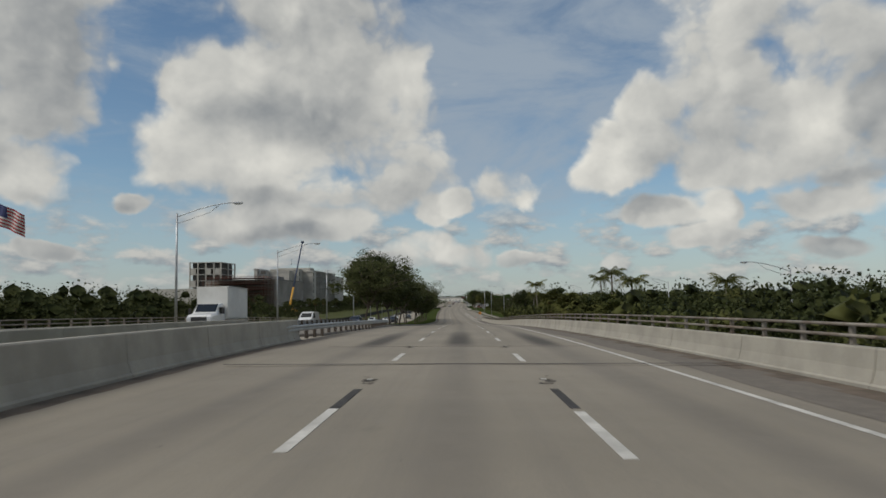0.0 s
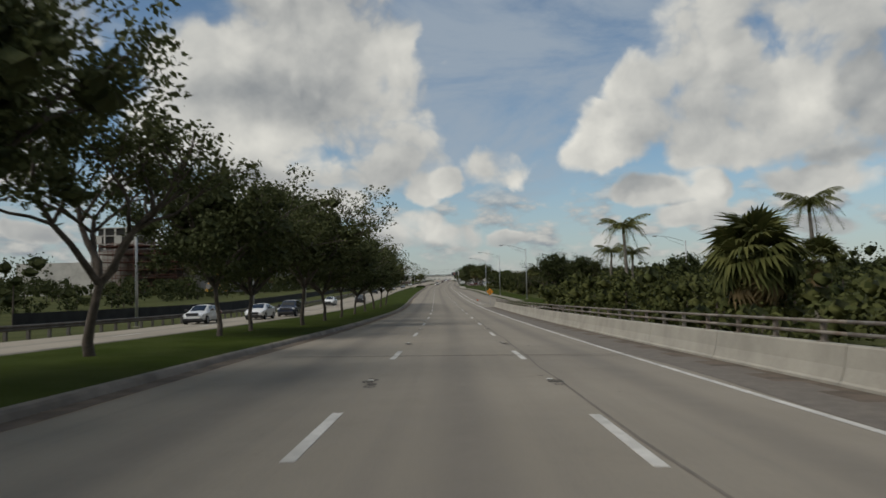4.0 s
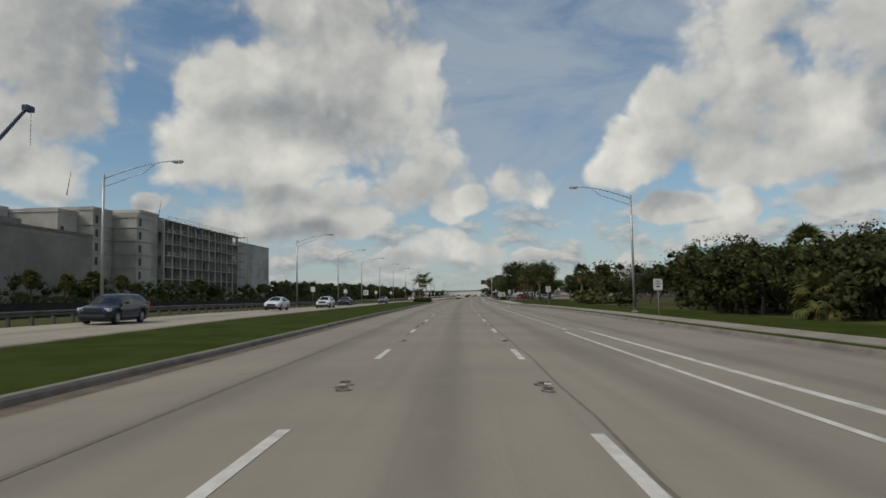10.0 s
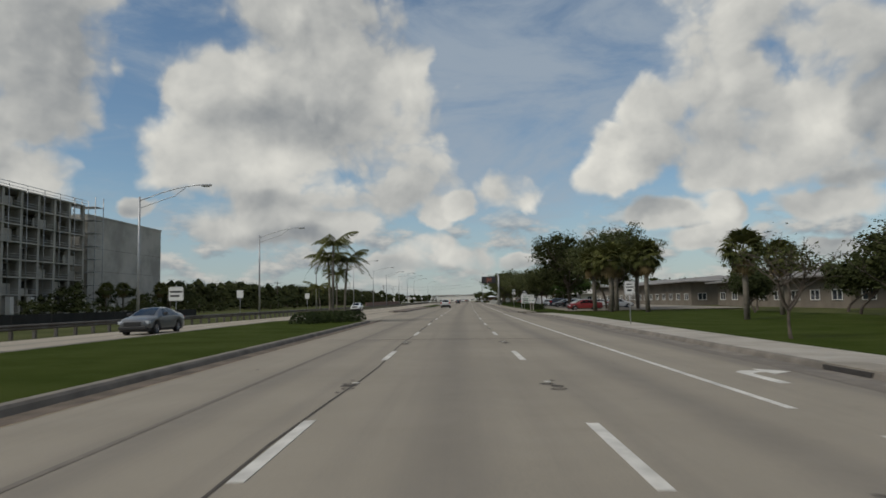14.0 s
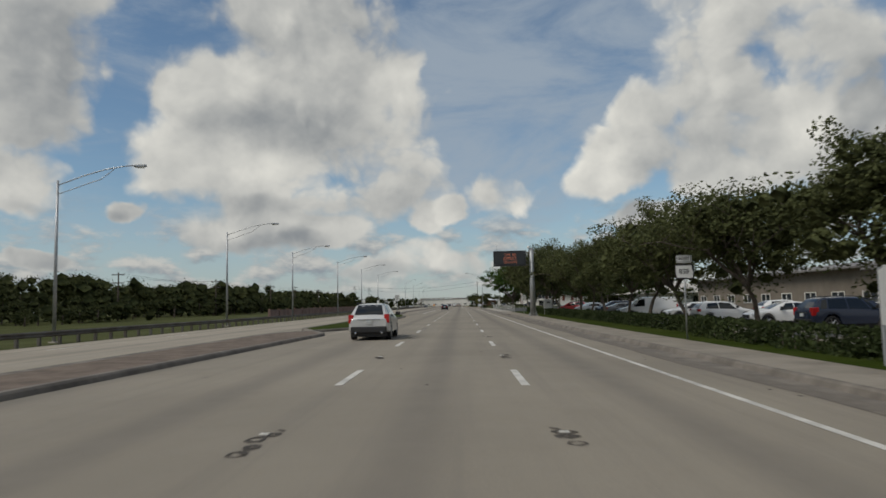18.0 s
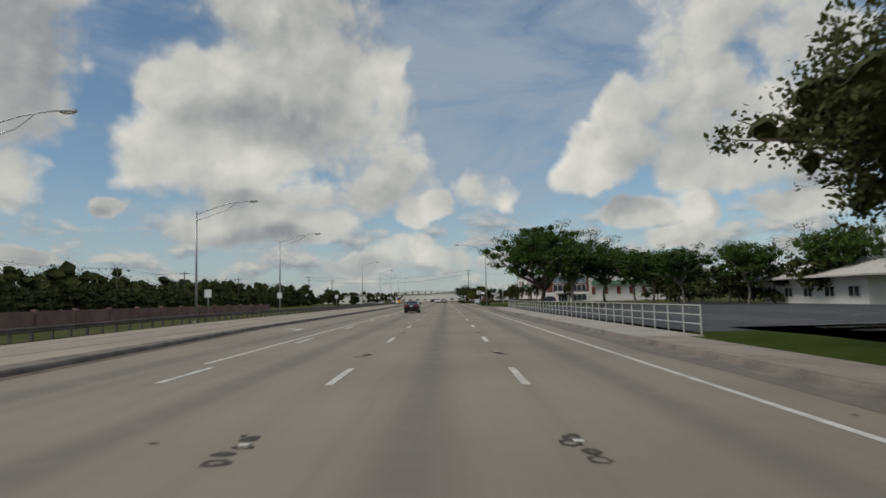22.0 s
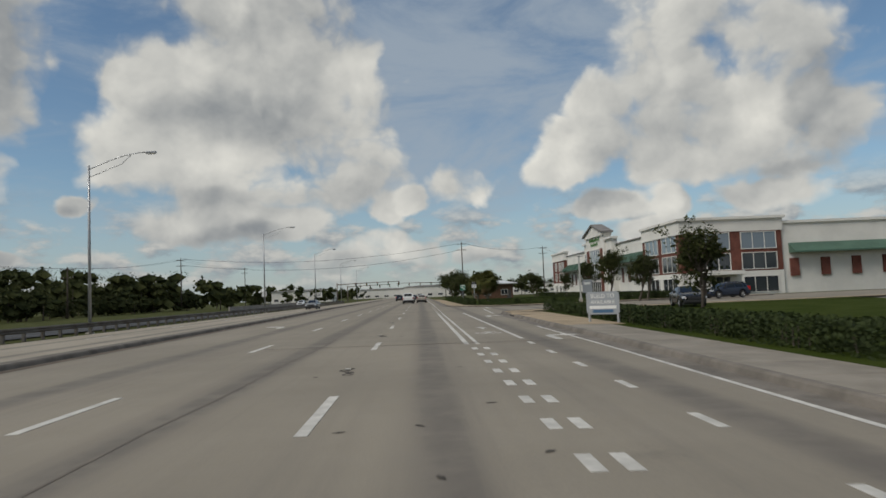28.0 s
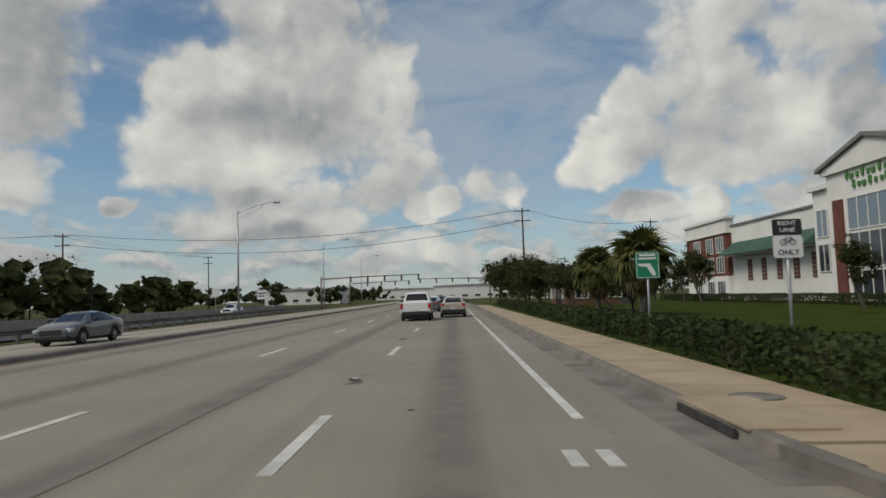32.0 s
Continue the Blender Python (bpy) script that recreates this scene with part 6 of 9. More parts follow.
BOARDBLUE = plain("board_blue", (0.05, 0.12, 0.22), 0.5)
BOARDGREEN = plain("board_green", (0.03, 0.16, 0.08), 0.5)
BOARDGREY = plain("board_grey", (0.30, 0.32, 0.34), 0.5)
board("property_board", 484.5, 11.5, 2.3, 1.5, 0.9, "white and green board for let premises on two posts", SIGNWHITE, [("AVAILABLE", 0.36, 1.2, BOARDGREEN), (None, 1.9, 0.7, BOARDGREEN), (None, 1.5, 0.4, SIGNBLACK), (None, 1.7, 0.12, BOARDGREEN)])
board("property_board", 736.9, 8.15, 1.6, 1.05, 0.42, "grey and blue property board on posts beside a hedge", BOARDGREY, [("BUILD TO", 0.26, 0.84, SIGNWHITE), ("AVAILABLE", 0.24, 0.56, SIGNWHITE), (None, 1.3, 0.26, SIGNWHITE), (None, 1.0, 0.08, BOARDBLUE)], turn=-38)
board("small_board", 747, 10.0, 0.6, 0.8, 1.4, "small grey board on a single metal post", BOARDGREY, [(None, 0.4, 0.5, SIGNWHITE)], posts=1)
TERRA = mat("mottled_post_wrap", (0.50, 0.47, 0.43), 0.7, vary=0.1, scale=6.0, second=(0.20, 0.12, 0.10))
for s in (459, 462.8):
    t = empty("totem_sign", label="round white sign disc on a slim mottled post", category="sign", group="totem signs")
    box("post", -0.055, 0.055, -0.05, 0.05, -0.1, 1.15, TERRA, t, bevel=0.012)
    obj("disc", *tube_geo([(0, -0.07, 1.4), (0, 0.07, 1.4)], 0.36, 24), SIGNWHITE, t, label="round white disc")
    bar(t, -0.2, 0.2, 1.36, 1.44, BOARDGREEN, y=-0.072)
    t.matrix_world = at(s, 10.0, 0.08)
# traffic cone in the gore
t = empty("traffic_cone", label="fallen orange traffic cone with a white band on the gore", category="traffic cone")
CONE = plain("cone_orange", (0.62, 0.10, 0.02), 0.55)
box("base", -0.18, 0.18, -0.18, 0.18, 0, 0.035, CONE, t, bevel=0.01)
tube("cone", [(0, 0, 0.03), (0, 0, 0.3), (0, 0, 0.7)], [0.13, 0.085, 0.025], CONE, t, 14)
tube("band", [(0, 0, 0.38), (0, 0, 0.52)], [0.078, 0.058], SIGNWHITE, t, 14)
t.matrix_world = on_road(228.5, 6.6, 0.12) @ pose(0, 0, 0, 0, 84, 25) @ Matrix.Scale(0.8, 4)
# flag behind the outer barrier
t = empty("flag", label="striped red and white flag on a tall pole", category="flag")
tube("pole", [(0, 0, -6), (0, 0, 11)], [0.11, 0.05], ALU, t, 8)
nx, nz = 14, 13
FL = [plain("flag_red", (0.34, 0.03, 0.04), 0.8), plain("flag_white", (0.55, 0.54, 0.52), 0.8), plain("flag_blue", (0.03, 0.04, 0.12), 0.8)]
vs = [(0.05 + 3.0 * i / nx * 0.86, 0.16 * math.sin(i * 0.9 + k * 0.15), 10.8 - 1.9 * k / nz - 1.1 * (i / nx) ** 1.3) for k in range(nz + 1) for i in range(nx + 1)]
fs = [(k * (nx + 1) + i, k * (nx + 1) + i + 1, (k + 1) * (nx + 1) + i + 1, (k + 1) * (nx + 1) + i) for k in range(nz) for i in range(nx)]
cl = obj("cloth", vs, fs, FL, t, smooth=True, label="waving striped cloth with a dark blue corner")
for p_ in cl.data.polygons:
    k, i = divmod(p_.index, nx)
    p_.material_index = 2 if (k < 7 and i < 6) else (k % 2)
t.matrix_world = at(56, -39.9, 5.2, 0, ground=True)
# white lamp column before the white building
t = empty("lamp_column", label="slim white square lamp column beside the driveway", category="street lamp")
box("column", -0.09, 0.09, -0.09, 0.09, -0.1, 5.6, WHITEPAINT, t, bevel=0.01)
box("base", -0.2, 0.2, -0.2, 0.2, -0.1, 0.5, CONCRETE, t, bevel=0.02)
box("lamp_head", -0.14, 0.5, -0.14, 0.14, 5.5, 5.62, SIGNBACK, t, bevel=0.02)
t.matrix_world = at(786, 19, 0, 0)
# small signs on the separator's nose
for s, d, c, lb in ((690, -8.4, SIGNORANGE, "small amber object marker on the separator nose"), (691.5, -8.9, SIGNWHITE, "small white keep-side sign on the separator nose")):
    t = empty("road_sign", label=lb, category="road sign")
    sign_post(t, 1.5)
    plate(t, "panel", 0.45, 0.6, 0.9, c)
    t.matrix_world = at(s, d, 0.1)


# ---- buildings ----
RAWCON = mat("raw_concrete", (0.50, 0.48, 0.435), 0.9, vary=0.16, scale=0.12, grain=6.0, bump=0.2, spots=0.25)
DULLCON = mat("dull_concrete", (0.34, 0.315, 0.28), 0.9, vary=0.16, scale=0.08, grain=3.0, bump=0.2, spots=0.3)
# shade of unlit rooms put into a flat colour; also the doors' colour
SHADE_AND_DOOR = mat("dark_interior", (0.085, 0.08, 0.075), 0.9, vary=0.1, scale=0.3, grain=5.0, bump=0.0)
STUCCO = mat("white_stucco", (0.74, 0.72, 0.67), 0.85, vary=0.05, scale=0.3, grain=20.0, bump=0.15)
BRICKWALL = mat("red_brick", (0.175, 0.060, 0.042), 0.9, vary=0.16, scale=0.8, grain=12.0, bump=0.3)
GREENMETAL = mat("green_metal_roof", (0.085, 0.16, 0.115), 0.5, 0.2, vary=0.1, scale=0.4, grain=6.0, bump=0.1)
WINDOW = plain("dark_window_glass", (0.035, 0.042, 0.05), 0.08, 0.0, coat=0.6)
BLUEGLASS = plain("pale_window_glass", (0.16, 0.20, 0.24), 0.1, 0.0, coat=0.6)
RUSTRED = mat("red_scaffold_steel", (0.16, 0.06, 0.04), 0.8, 0.2, vary=0.2, scale=1.0, grain=8.0, bump=0.1)
ROOFGREY = mat("grey_roof", (0.22, 0.21, 0.20), 0.9, vary=0.12, scale=0.5, grain=8.0, bump=0.2)
TANWALL = mat("tan_wall", (0.20, 0.17, 0.135), 0.9, vary=0.1, scale=0.4, grain=12.0, bump=0.1)


def building_frame(name, s, d, label, turn=0.0, z=0.0):
    """A thing whose x runs along the road's offset and y along the road from s."""
    return empty(name, at(s, d, z, turn, ground=True), label, "building")


def construction_block():
    # x: 0 at the face towards the road, negative away from it; y along the road
    b = building_frame("concrete_building", 0, 0, "grey concrete building under construction with open floors and columns")
    b.matrix_world = at(470, -95, 0, ground=True)
    st = 3.75
    # open framed wing
    Y0, Y1 = -6.0, 58.5
    for k in range(8):
        z = 1.0 + k * st
        box("floor_slab", -20, 0.35, Y0, Y1, z - 0.28, z, RAWCON, b)
    n = 11
    for i in range(n + 1):
        y = Y0 + (Y1 - Y0) * i / n
        box("column", -0.75, 0.0, y - 0.4, y + 0.4, -0.5, 1.0 + 7 * st - 0.28, RAWCON, b)
        tube("scaffold_post", [(0.7, y + 0.7, -0.3), (0.7, y + 0.7, 2.2 + 7 * st)], 0.09, GALV, b, 5)
    box("wall", -20, -6.4, Y0 + 0.2, Y1 - 0.2, -0.5, 1.0 + 7 * st - 0.3, RAWCON, b, "recessed concrete infill wall")
    rng = np.random.default_rng(3)
    for k in range(7):
        z = 1.0 + k * st
        for i in range(n):
            y = Y0 + (Y1 - Y0) * (i + 0.5) / n
            w = (Y1 - Y0) / n
            if rng.random() < 0.9:
                # solid sheet on the infill wall, coloured as the shade inside a gap
                box("opening", -6.42, -6.36, y - w * 0.45, y + w * (0.1 + 0.35 * rng.random()), z + 0.1, z + 3.2, SHADE_AND_DOOR, b)
            if rng.random() < 0.3:
                box("infill", -2.0, -1.8, y - w * 0.42, y + w * 0.42, z, z + rng.uniform(0.9, st - 0.3), RAWCON, b)
        for i in range(n + 1):
            y = Y0 + (Y1 - Y0) * i / n
            if k % 2 == i % 2:
                box("cross_wall", -6.4, -0.75, y - 0.12, y + 0.12, z, z + st - 0.28, RAWCON, b)
        for h in (0.55, 1.1):
            box("guard_rail", 0.28, 0.34, Y0, Y1, z + h - 0.03, z + h + 0.03, GALV, b)
    box("roof_rail", 0.66, 0.76, Y0, Y1, 2.0 + 7 * st, 2.12 + 7 * st, GALV, b)
    box("roof_rail", 0.66, 0.76, Y0, Y1, 1.3 + 7 * st, 1.40 + 7 * st, GALV, b)
    # stair and scaffold tower at the wing's end
    for k in range(9):
        box("tower_deck", -3, 2.6, Y1 + 0.5, Y1 + 4.2, 0.5 + k * 3.3, 0.62 + k * 3.3, GALV, b)
    for x, y in ((-3, Y1 + 0.5), (2.6, Y1 + 0.5), (2.6, Y1 + 4.2), (-3, Y1 + 4.2)):
        tube("tower_post", [(x, y, -0.3), (x, y, 29.5)], 0.10, GALV, b, 5)
    # plain end block
    box("end_wall", -26, -1.5, Y1 + 4.6, 104, -0.5, 25.2, RAWCON, b, "plain grey concrete wall")
    box("coping", -26.2, -1.3, Y1 + 4.6, 104.2, 25.2, 25.7, RAWCON, b)
    for i in range(3):
        box("shadow_joint", -1.52, -1.46, Y1 + 5, 103.8, 5 + i * 6.0, 5.08 + i * 6.0, ROOFGREY, b)
    # stepped cores on the near side of the wing
    for y0, y1, x1, h in ((-18, -6.4, -2.0, 28.0), (-27, -18.4, 2.0, 25.4), (-37, -27.4, -5.0, 26.5), (-46, -37.4, -9.0, 25.0), (-70, -46.4, -22.0, 25.5)):
        core = box("core", -24, x1, y0, y1, -0.5, h, RAWCON, b, "bare concrete stair core")
        for k in range(6):
            z = 4 + k * 3.8
            if z + 2 < h:
                # dark sheets on the core's faces, painted as shaded holes
                box("opening", x1 - 0.05, x1 + 0.03, y0 + 1.2, y0 + 2.6, z, z + 2.2, SHADE_AND_DOOR, core)
                box("opening", -20, -17, y0 - 0.03, y0 + 0.05, z, z + 2.2, SHADE_AND_DOOR, core)
                box("ledge", -24.1, x1 + 0.25, y0 - 0.25, y1, z - 0.6, z - 0.3, RAWCON, core)
        box("parapet", -24.2, x1 + 0.2, y0 - 0.2, y1, h, h + 0.9, RAWCON, core)
    # long blank hall towards the crane
    box("hall_wall", -40, 0.0, -105, -45.6, -0.5, 18.2, DULLCON, b, "long blank grey wall")
    for i in range(5):
        box("shadow_joint", -0.02, 0.04, -105, -45.6, 2.5 + i * 3.6, 2.56 + i * 3.6, ROOFGREY, b)
    box("parapet", -40.2, 0.2, -105.2, -45.4, 18.2, 18.8, ROOFGREY, b)
    # red scaffold bays at the hall's near end
    for k in range(7):
        box("scaffold_deck", -34, -2, -124, -105.6, 1.0 + k * 3.0, 1.15 + k * 3.0, RUSTRED, b)
        for y in (-123.8, -115, -105.8):
            box("scaffold_rail", -34, -2, y - 0.05, y + 0.05, 2.0 + k * 3.0, 2.1 + k * 3.0, RUSTRED, b)
        box("scaffold_rail", -2.05, -1.95, -124, -105.6, 2.0 + k * 3.0, 2.1 + k * 3.0, RUSTRED, b)
    for x in (-34, -26, -18, -10, -2):
        for y in (-123.8, -117.8, -111.8, -105.8):
            tube("scaffold_post", [(x, y, -0.3), (x, y, 20.5)], 0.09, RUSTRED, b, 5)
    # far tower with open floors, their shade put into a solid dark block's colour
    for k in range(9):
        box("floor_slab", -67, -47, -62, -36, 1.0 + k * 3.75, 1.35 + k * 3.75, RAWCON, b)
    for x in (-67, -62, -57, -52, -47.7):
        for y in (-61.6, -49, -36.4):
            box("column", x, x + 0.7, y - 0.35, y + 0.35, -0.5, 31.3, RAWCON, b)
    box("wall", -65.5, -48.5, -60, -38, -0.5, 30.8, SHADE_AND_DOOR, b, "solid block in the dark tone of shaded open floors")
    for k in range(0, 8, 2):
        for x in (-66, -56.5, -51):
            box("infill", x, x + 3.0, -61.9, -61.6, 1.4 + k * 3.75, 4.6 + k * 3.75, RAWCON, b)
    box("low_wing", -98, -48.5, -70, -62.5, -0.5, 15.0, RAWCON, b, "low pale concrete wing")
    # columns of the ground floor and site clutter
    for i in range(16):
        box("pier", 0.9, 1.9, -30 + i * 6.6, -28.8 + i * 6.6, -0.5, 4.2, STUCCO, b)
    # roof plant
    for x, y, w, l, h in ((-14, 4, 6, 9, 2.4), (-15, 30, 5, 12, 2.0), (-16, 48, 4, 6, 2.6), (-16, -75, 8, 14, 3.4), (-14, -95, 6, 10, 2.6)):
        z = 27.2 if y > 0 else 18
        box("roof_plant", x, x + w, y, y + l, z, z + h, ROOFGREY, b, bevel=0.1)
    for x, y, z in ((-8, 6, 28.6), (-8, -44, 29.5)):
        tube("mast", [(x, y, z), (x + 0.3, y + 1.2, z + 6.5)], [0.12, 0.04], SIGNBLACK, b, 5)
    return b


construction_block()

# low black silt fence along the site, on thin stakes
FABRIC = mat("black_fabric", (0.022, 0.022, 0.021), 0.95, vary=0.2, scale=0.6, grain=12.0, bump=0.2)
silt = empty("silt_fence", label="low black fabric fence on stakes along the building site", category="fence", kind="structure")
for s in np.arange(150, 446, 5.0):
    p0, p1 = (Vector(pts(q, -34.0, 0)) for q in (s, s + 4.97))
    m = Matrix.Translation(p0) @ (p1 - p0).to_track_quat("Y", "Z").to_matrix().to_4x4()
    bm = bmesh.new()
    add_box(bm, -0.015, 0.015, 0, 4.97, -0.3, 1.15, m)
    part("fence_panel", bm, FABRIC, silt)
    bm = bmesh.new()
    add_box(bm, -0.06, -0.02, 0, 0.05, -0.3, 1.25, m)
    part("stake", bm, TIMBER, silt)


def crane():
    t = empty("mobile_crane", at(352, -85, 0, ground=True), "yellow mobile crane with a long dark blue boom on site", "crane")
    CY = mat("crane_yellow", (0.62, 0.33, 0.03), 0.5, vary=0.1)
    CB = plain("boom_blue", (0.02, 0.035, 0.075), 0.5)
    box("carrier", -1.4, 1.4, -6, 6, 0.9, 1.9, CY, t, bevel=0.1)
    box("cab", -1.3, 0.2, 3.6, 5.8, 1.9, 3.4, CY, t, bevel=0.15)
    box("superstructure", -1.3, 1.3, -4, 1, 2.0, 4.2, CY, t, bevel=0.15)
    box("counterweight", -1.5, 1.5, -5.6, -4, 2.0, 3.8, ROOFGREY, t, bevel=0.08)
    for x in (-1.25, 0.85):
        for y in (-4.8, -3.2, 1.2, 2.8, 4.8):
            vs, fs = tube_geo([(x, y, 0.7), (x + 0.4, y, 0.7)], 0.68, 14)
            obj("wheel", vs, fs, SIGNBLACK, t)
    tube("boom_foot", [(0, -1, 3.6), (-0.5, 9.0, 13.6)], [0.62, 0.55], CY, t, 6)
    tube("boom", [(-0.5, 9.0, 13.6), (-1.6, 36, 40.4)], [0.5, 0.34], CB, t, 6)
    box("boom_head", -2.2, -1.0, 35.2, 37.6, 39.9, 41.0, CB, t)
    tube("hoist_rope", [(-1.6, 37.3, 40.4), (-1.6, 37.3, 33.0)], 0.05, SIGNBLACK, t, 4)
    for x, y in ((-3.4, -4), (3.4, -4), (-3.4, 4), (3.4, 4)):
        tube("outrigger", [(0, y, 1.1), (x, y, 1.0), (x, y, 0)], 0.16, CY, t, 5)
    return t


crane()


def window_unit(parent, x, y0, y1, z0, z1, bars=3, mid=1, glass=WINDOW, frame=None, axis="y"):
    """A window in a wall: pane set back, frame and glazing bars proud. axis y: wall along y at x; axis x: wall along x at y=x."""
    fr = frame or STUCCO

    def bx(name, a0, a1, p0, p1, c0, c1, m, par):
        if axis == "y":
            return box(name, p0, p1, a0, a1, c0, c1, m, par)
        return box(name, a0, a1, p0, p1, c0, c1, m, par)
    sg = -1
    w = bx("window", y0, y1, x - 0.03, x + 0.02, z0, z1, glass, parent)
    t = 0.09
    for a0, a1, c0, c1 in ((y0, y1, z0, z0 + t), (y0, y1, z1 - t, z1), (y0, y0 + t, z0 + t, z1 - t), (y1 - t, y1, z0 + t, z1 - t)):
        bx("frame", a0, a1, x - 0.10, x - 0.03, c0, c1, fr, w)
    for i in range(1, bars):
        a = y0 + (y1 - y0) * i / bars
        bx("glazing_bar", a - 0.04, a + 0.04, x - 0.08, x - 0.03, z0 + t, z1 - t, fr, w)
    for i in range(1, mid):
        c = z0 + (z1 - z0) * i / mid
        bx("glazing_bar", y0 + t, y1 - t, x - 0.075, x - 0.03, c - 0.04, c + 0.04, fr, w)
    return w


def storage_building():
    """Long white three-storey building with brick bays; its long face runs along the road at x = 0 (towards -x)."""
    b = building_frame("storage_building", 795, 35, "white stucco three-storey building with red brick bays and green roofs")
    L, H = 86.0, 9.3
    box("wall", 0.6, 46, 0.6, L, -0.6, H, STUCCO, b, "white stucco wall")
    box("roof", 0.4, 46.2, 0.4, L + 0.2, H, H + 0.2, ROOFGREY, b)

    def bay(y0, y1, depth=0.6, h=10.4):
        w = box("bay_wall", 0.0, depth + 0.02, y0, y1, 3.1, h - 1.9, BRICKWALL, b, "red brick bay")
        box("bay_base", -0.03, depth + 0.02, y0 - 0.03, y1 + 0.03, -0.6, 3.1, STUCCO, b)
        box("bay_top", -0.1, depth + 0.3, y0 - 0.1, y1 + 0.1, h - 1.9, h - 0.25, STUCCO, b)
        box("cornice", -0.35, depth + 0.4, y0 - 0.35, y1 + 0.35, h - 0.25, h + 0.1, STUCCO, b)
        box("string_course", -0.2, depth + 0.1, y0 - 0.2, y1 + 0.2, h - 2.05, h - 1.85, STUCCO, b)
        return w
    w = bay(0, 15)
    for k, (z0, z1) in enumerate(((0.3, 2.5), (3.3, 5.6), (6.05, 8.4))):
        for y in (1.3, 8.2):
            window_unit(b, -0.04 if k == 0 else 0.0, y, y + 5.4, z0, z1, 3, 1, WINDOW if k < 2 else BLUEGLASS)
    # face towards the traffic (along x at y = 0)
    box("bay_wall", 0.02, 14.0, -0.02, 0.6, 3.1, 8.5, BRICKWALL, b, "red brick bay")
    box("bay_base", 0.02, 14.0, -0.06, 0.6, -0.6, 3.1, STUCCO, b)
    box("bay_top", 0.0, 14.2, -0.12, 0.6, 8.5, 10.15, STUCCO, b)
    box("cornice", -0.3, 14.5, -0.4, 0.7, 10.15, 10.5, STUCCO, b)
    for k, (z0, z1) in enumerate(((0.2, 2.4), (3.3, 5.6), (6.05, 8.4))):
        for x0, x1 in ((1.8, 6.8), (8.3, 13.2)):
            if k == 0 and x0 < 4:
                continue
            window_unit(b, -0.06 if k == 0 else -0.02, x0, x1, z0, z1, 3, 1, WINDOW if k < 2 else BLUEGLASS, axis="x")
    # porch
    box("canopy", 2.6, 7.6, -2.2, -0.02, 2.7, 3.2, STUCCO, b)
    for x in (2.8, 7.2):
        box("porch_post", x, x + 0.3, -2.1, -1.8, -0.4, 2.7, STUCCO, b)
    window_unit(b, -0.06, 3.6, 6.6, 0.0, 2.5, 3, 1, WINDOW, axis="x")
    # wings beside, with green roof skirts
    box("wing_wall", 14.0, 46, 0.2, 0.6, -0.6, 9.4, STUCCO, b)
    box("cornice", 14.2, 46.2, -0.05, 0.6, 9.4, 9.75, STUCCO, b)
    prism("roof_skirt", [(0, 5.3), (0, 6.7), (-1.6, 5.5), (-1.6, 5.3)], 0, 24, GREENMETAL, b, m=Matrix.Translation((15, 0.2, 0)) @ pose(0, 0, 0, 0, 0, 90) @ Matrix.Scale(-1, 4, (0, 1, 0)))
    for i in range(7):
        box("pilaster", 15 + i * 4.3, 16.2 + i * 4.3, -0.05, 0.2, 2.2, 4.6, BRICKWALL, b)
    for y0, y1 in ((15.2, 30), (50.5, 71)):
        prism("roof_skirt", [(0.6, 5.6), (0.6, 7.2), (-1.3, 5.75), (-1.3, 5.6)], y0, y1, GREENMETAL, b, "green standing-seam roof skirt")
        for i in range(int((y1 - y0) / 0.6)):
            y = y0 + 0.3 + i * 0.6
            obj("seam", [(0.6, y, 7.2), (0.6, y + 0.05, 7.2), (-1.3, y + 0.05, 5.75), (-1.3, y, 5.75), (0.6, y, 7.26), (0.6, y + 0.05, 7.26), (-1.3, y + 0.05, 5.81), (-1.3, y, 5.81)],
                [(4, 5, 6, 7), (0, 4, 7, 3), (1, 2, 6, 5), (3, 7, 6, 2)], GREENMETAL, b)
        for i in range(int((y1 - y0) / 1.5)):
            y = y0 + 0.7 + i * 1.5
            box("bracket", -1.1, 0.6, y, y + 0.18, 5.35, 5.58, STUCCO, b)
        for i in range(int((y1 - y0) / 3.6)):
            y = y0 + 1.2 + i * 3.6
            box("shutter", 0.52, 0.6, y, y + 1.1, 2.4, 4.9, BRICKWALL, b, "brown louvred shutter")
            for j in range(5):
                box("louvre", 0.49, 0.53, y + 0.1, y + 1.0, 2.6 + j * 0.45, 2.75 + j * 0.45, ROOFGREY, b)
    # entrance with gable
    box("entrance_wall", -0.8, 0.62, 34, 47, -0.6, 11.4, STUCCO, b)
    box("entrance_wall", -0.4, 0.62, 30.4, 34, -0.6, 10.4, STUCCO, b)
    box("entrance_wall", -0.4, 0.62, 47, 50.2, -0.6, 10.4, STUCCO, b)
    box("cornice", -0.8, 0.7, 30.0, 33.96, 10.4, 10.8, STUCCO, b)
    box("cornice", -0.8, 0.7, 47.04, 50.5, 10.4, 10.8, STUCCO, b)
    pr = [(33.6, 11.4), (47.4, 11.4), (47.4, 11.8), (40.5, 13.6), (33.6, 11.8)]
    vs = [(x, y, z) for x in (-1.1, 0.7) for y, z in pr]
    obj("gable", vs, [(0, 1, 2, 3, 4), (9, 8, 7, 6, 5)] + [(i, i + 5, (i + 1) % 5 + 5, (i + 1) % 5) for i in range(5)], STUCCO, b, label="white gable")
    pr = [(33.2, 11.75), (40.5, 13.65), (47.8, 11.75), (47.8, 12.1), (40.5, 14.0), (33.2, 12.1)]
    vs = [(x, y, z) for x in (-1.4, 0.9) for y, z in pr]
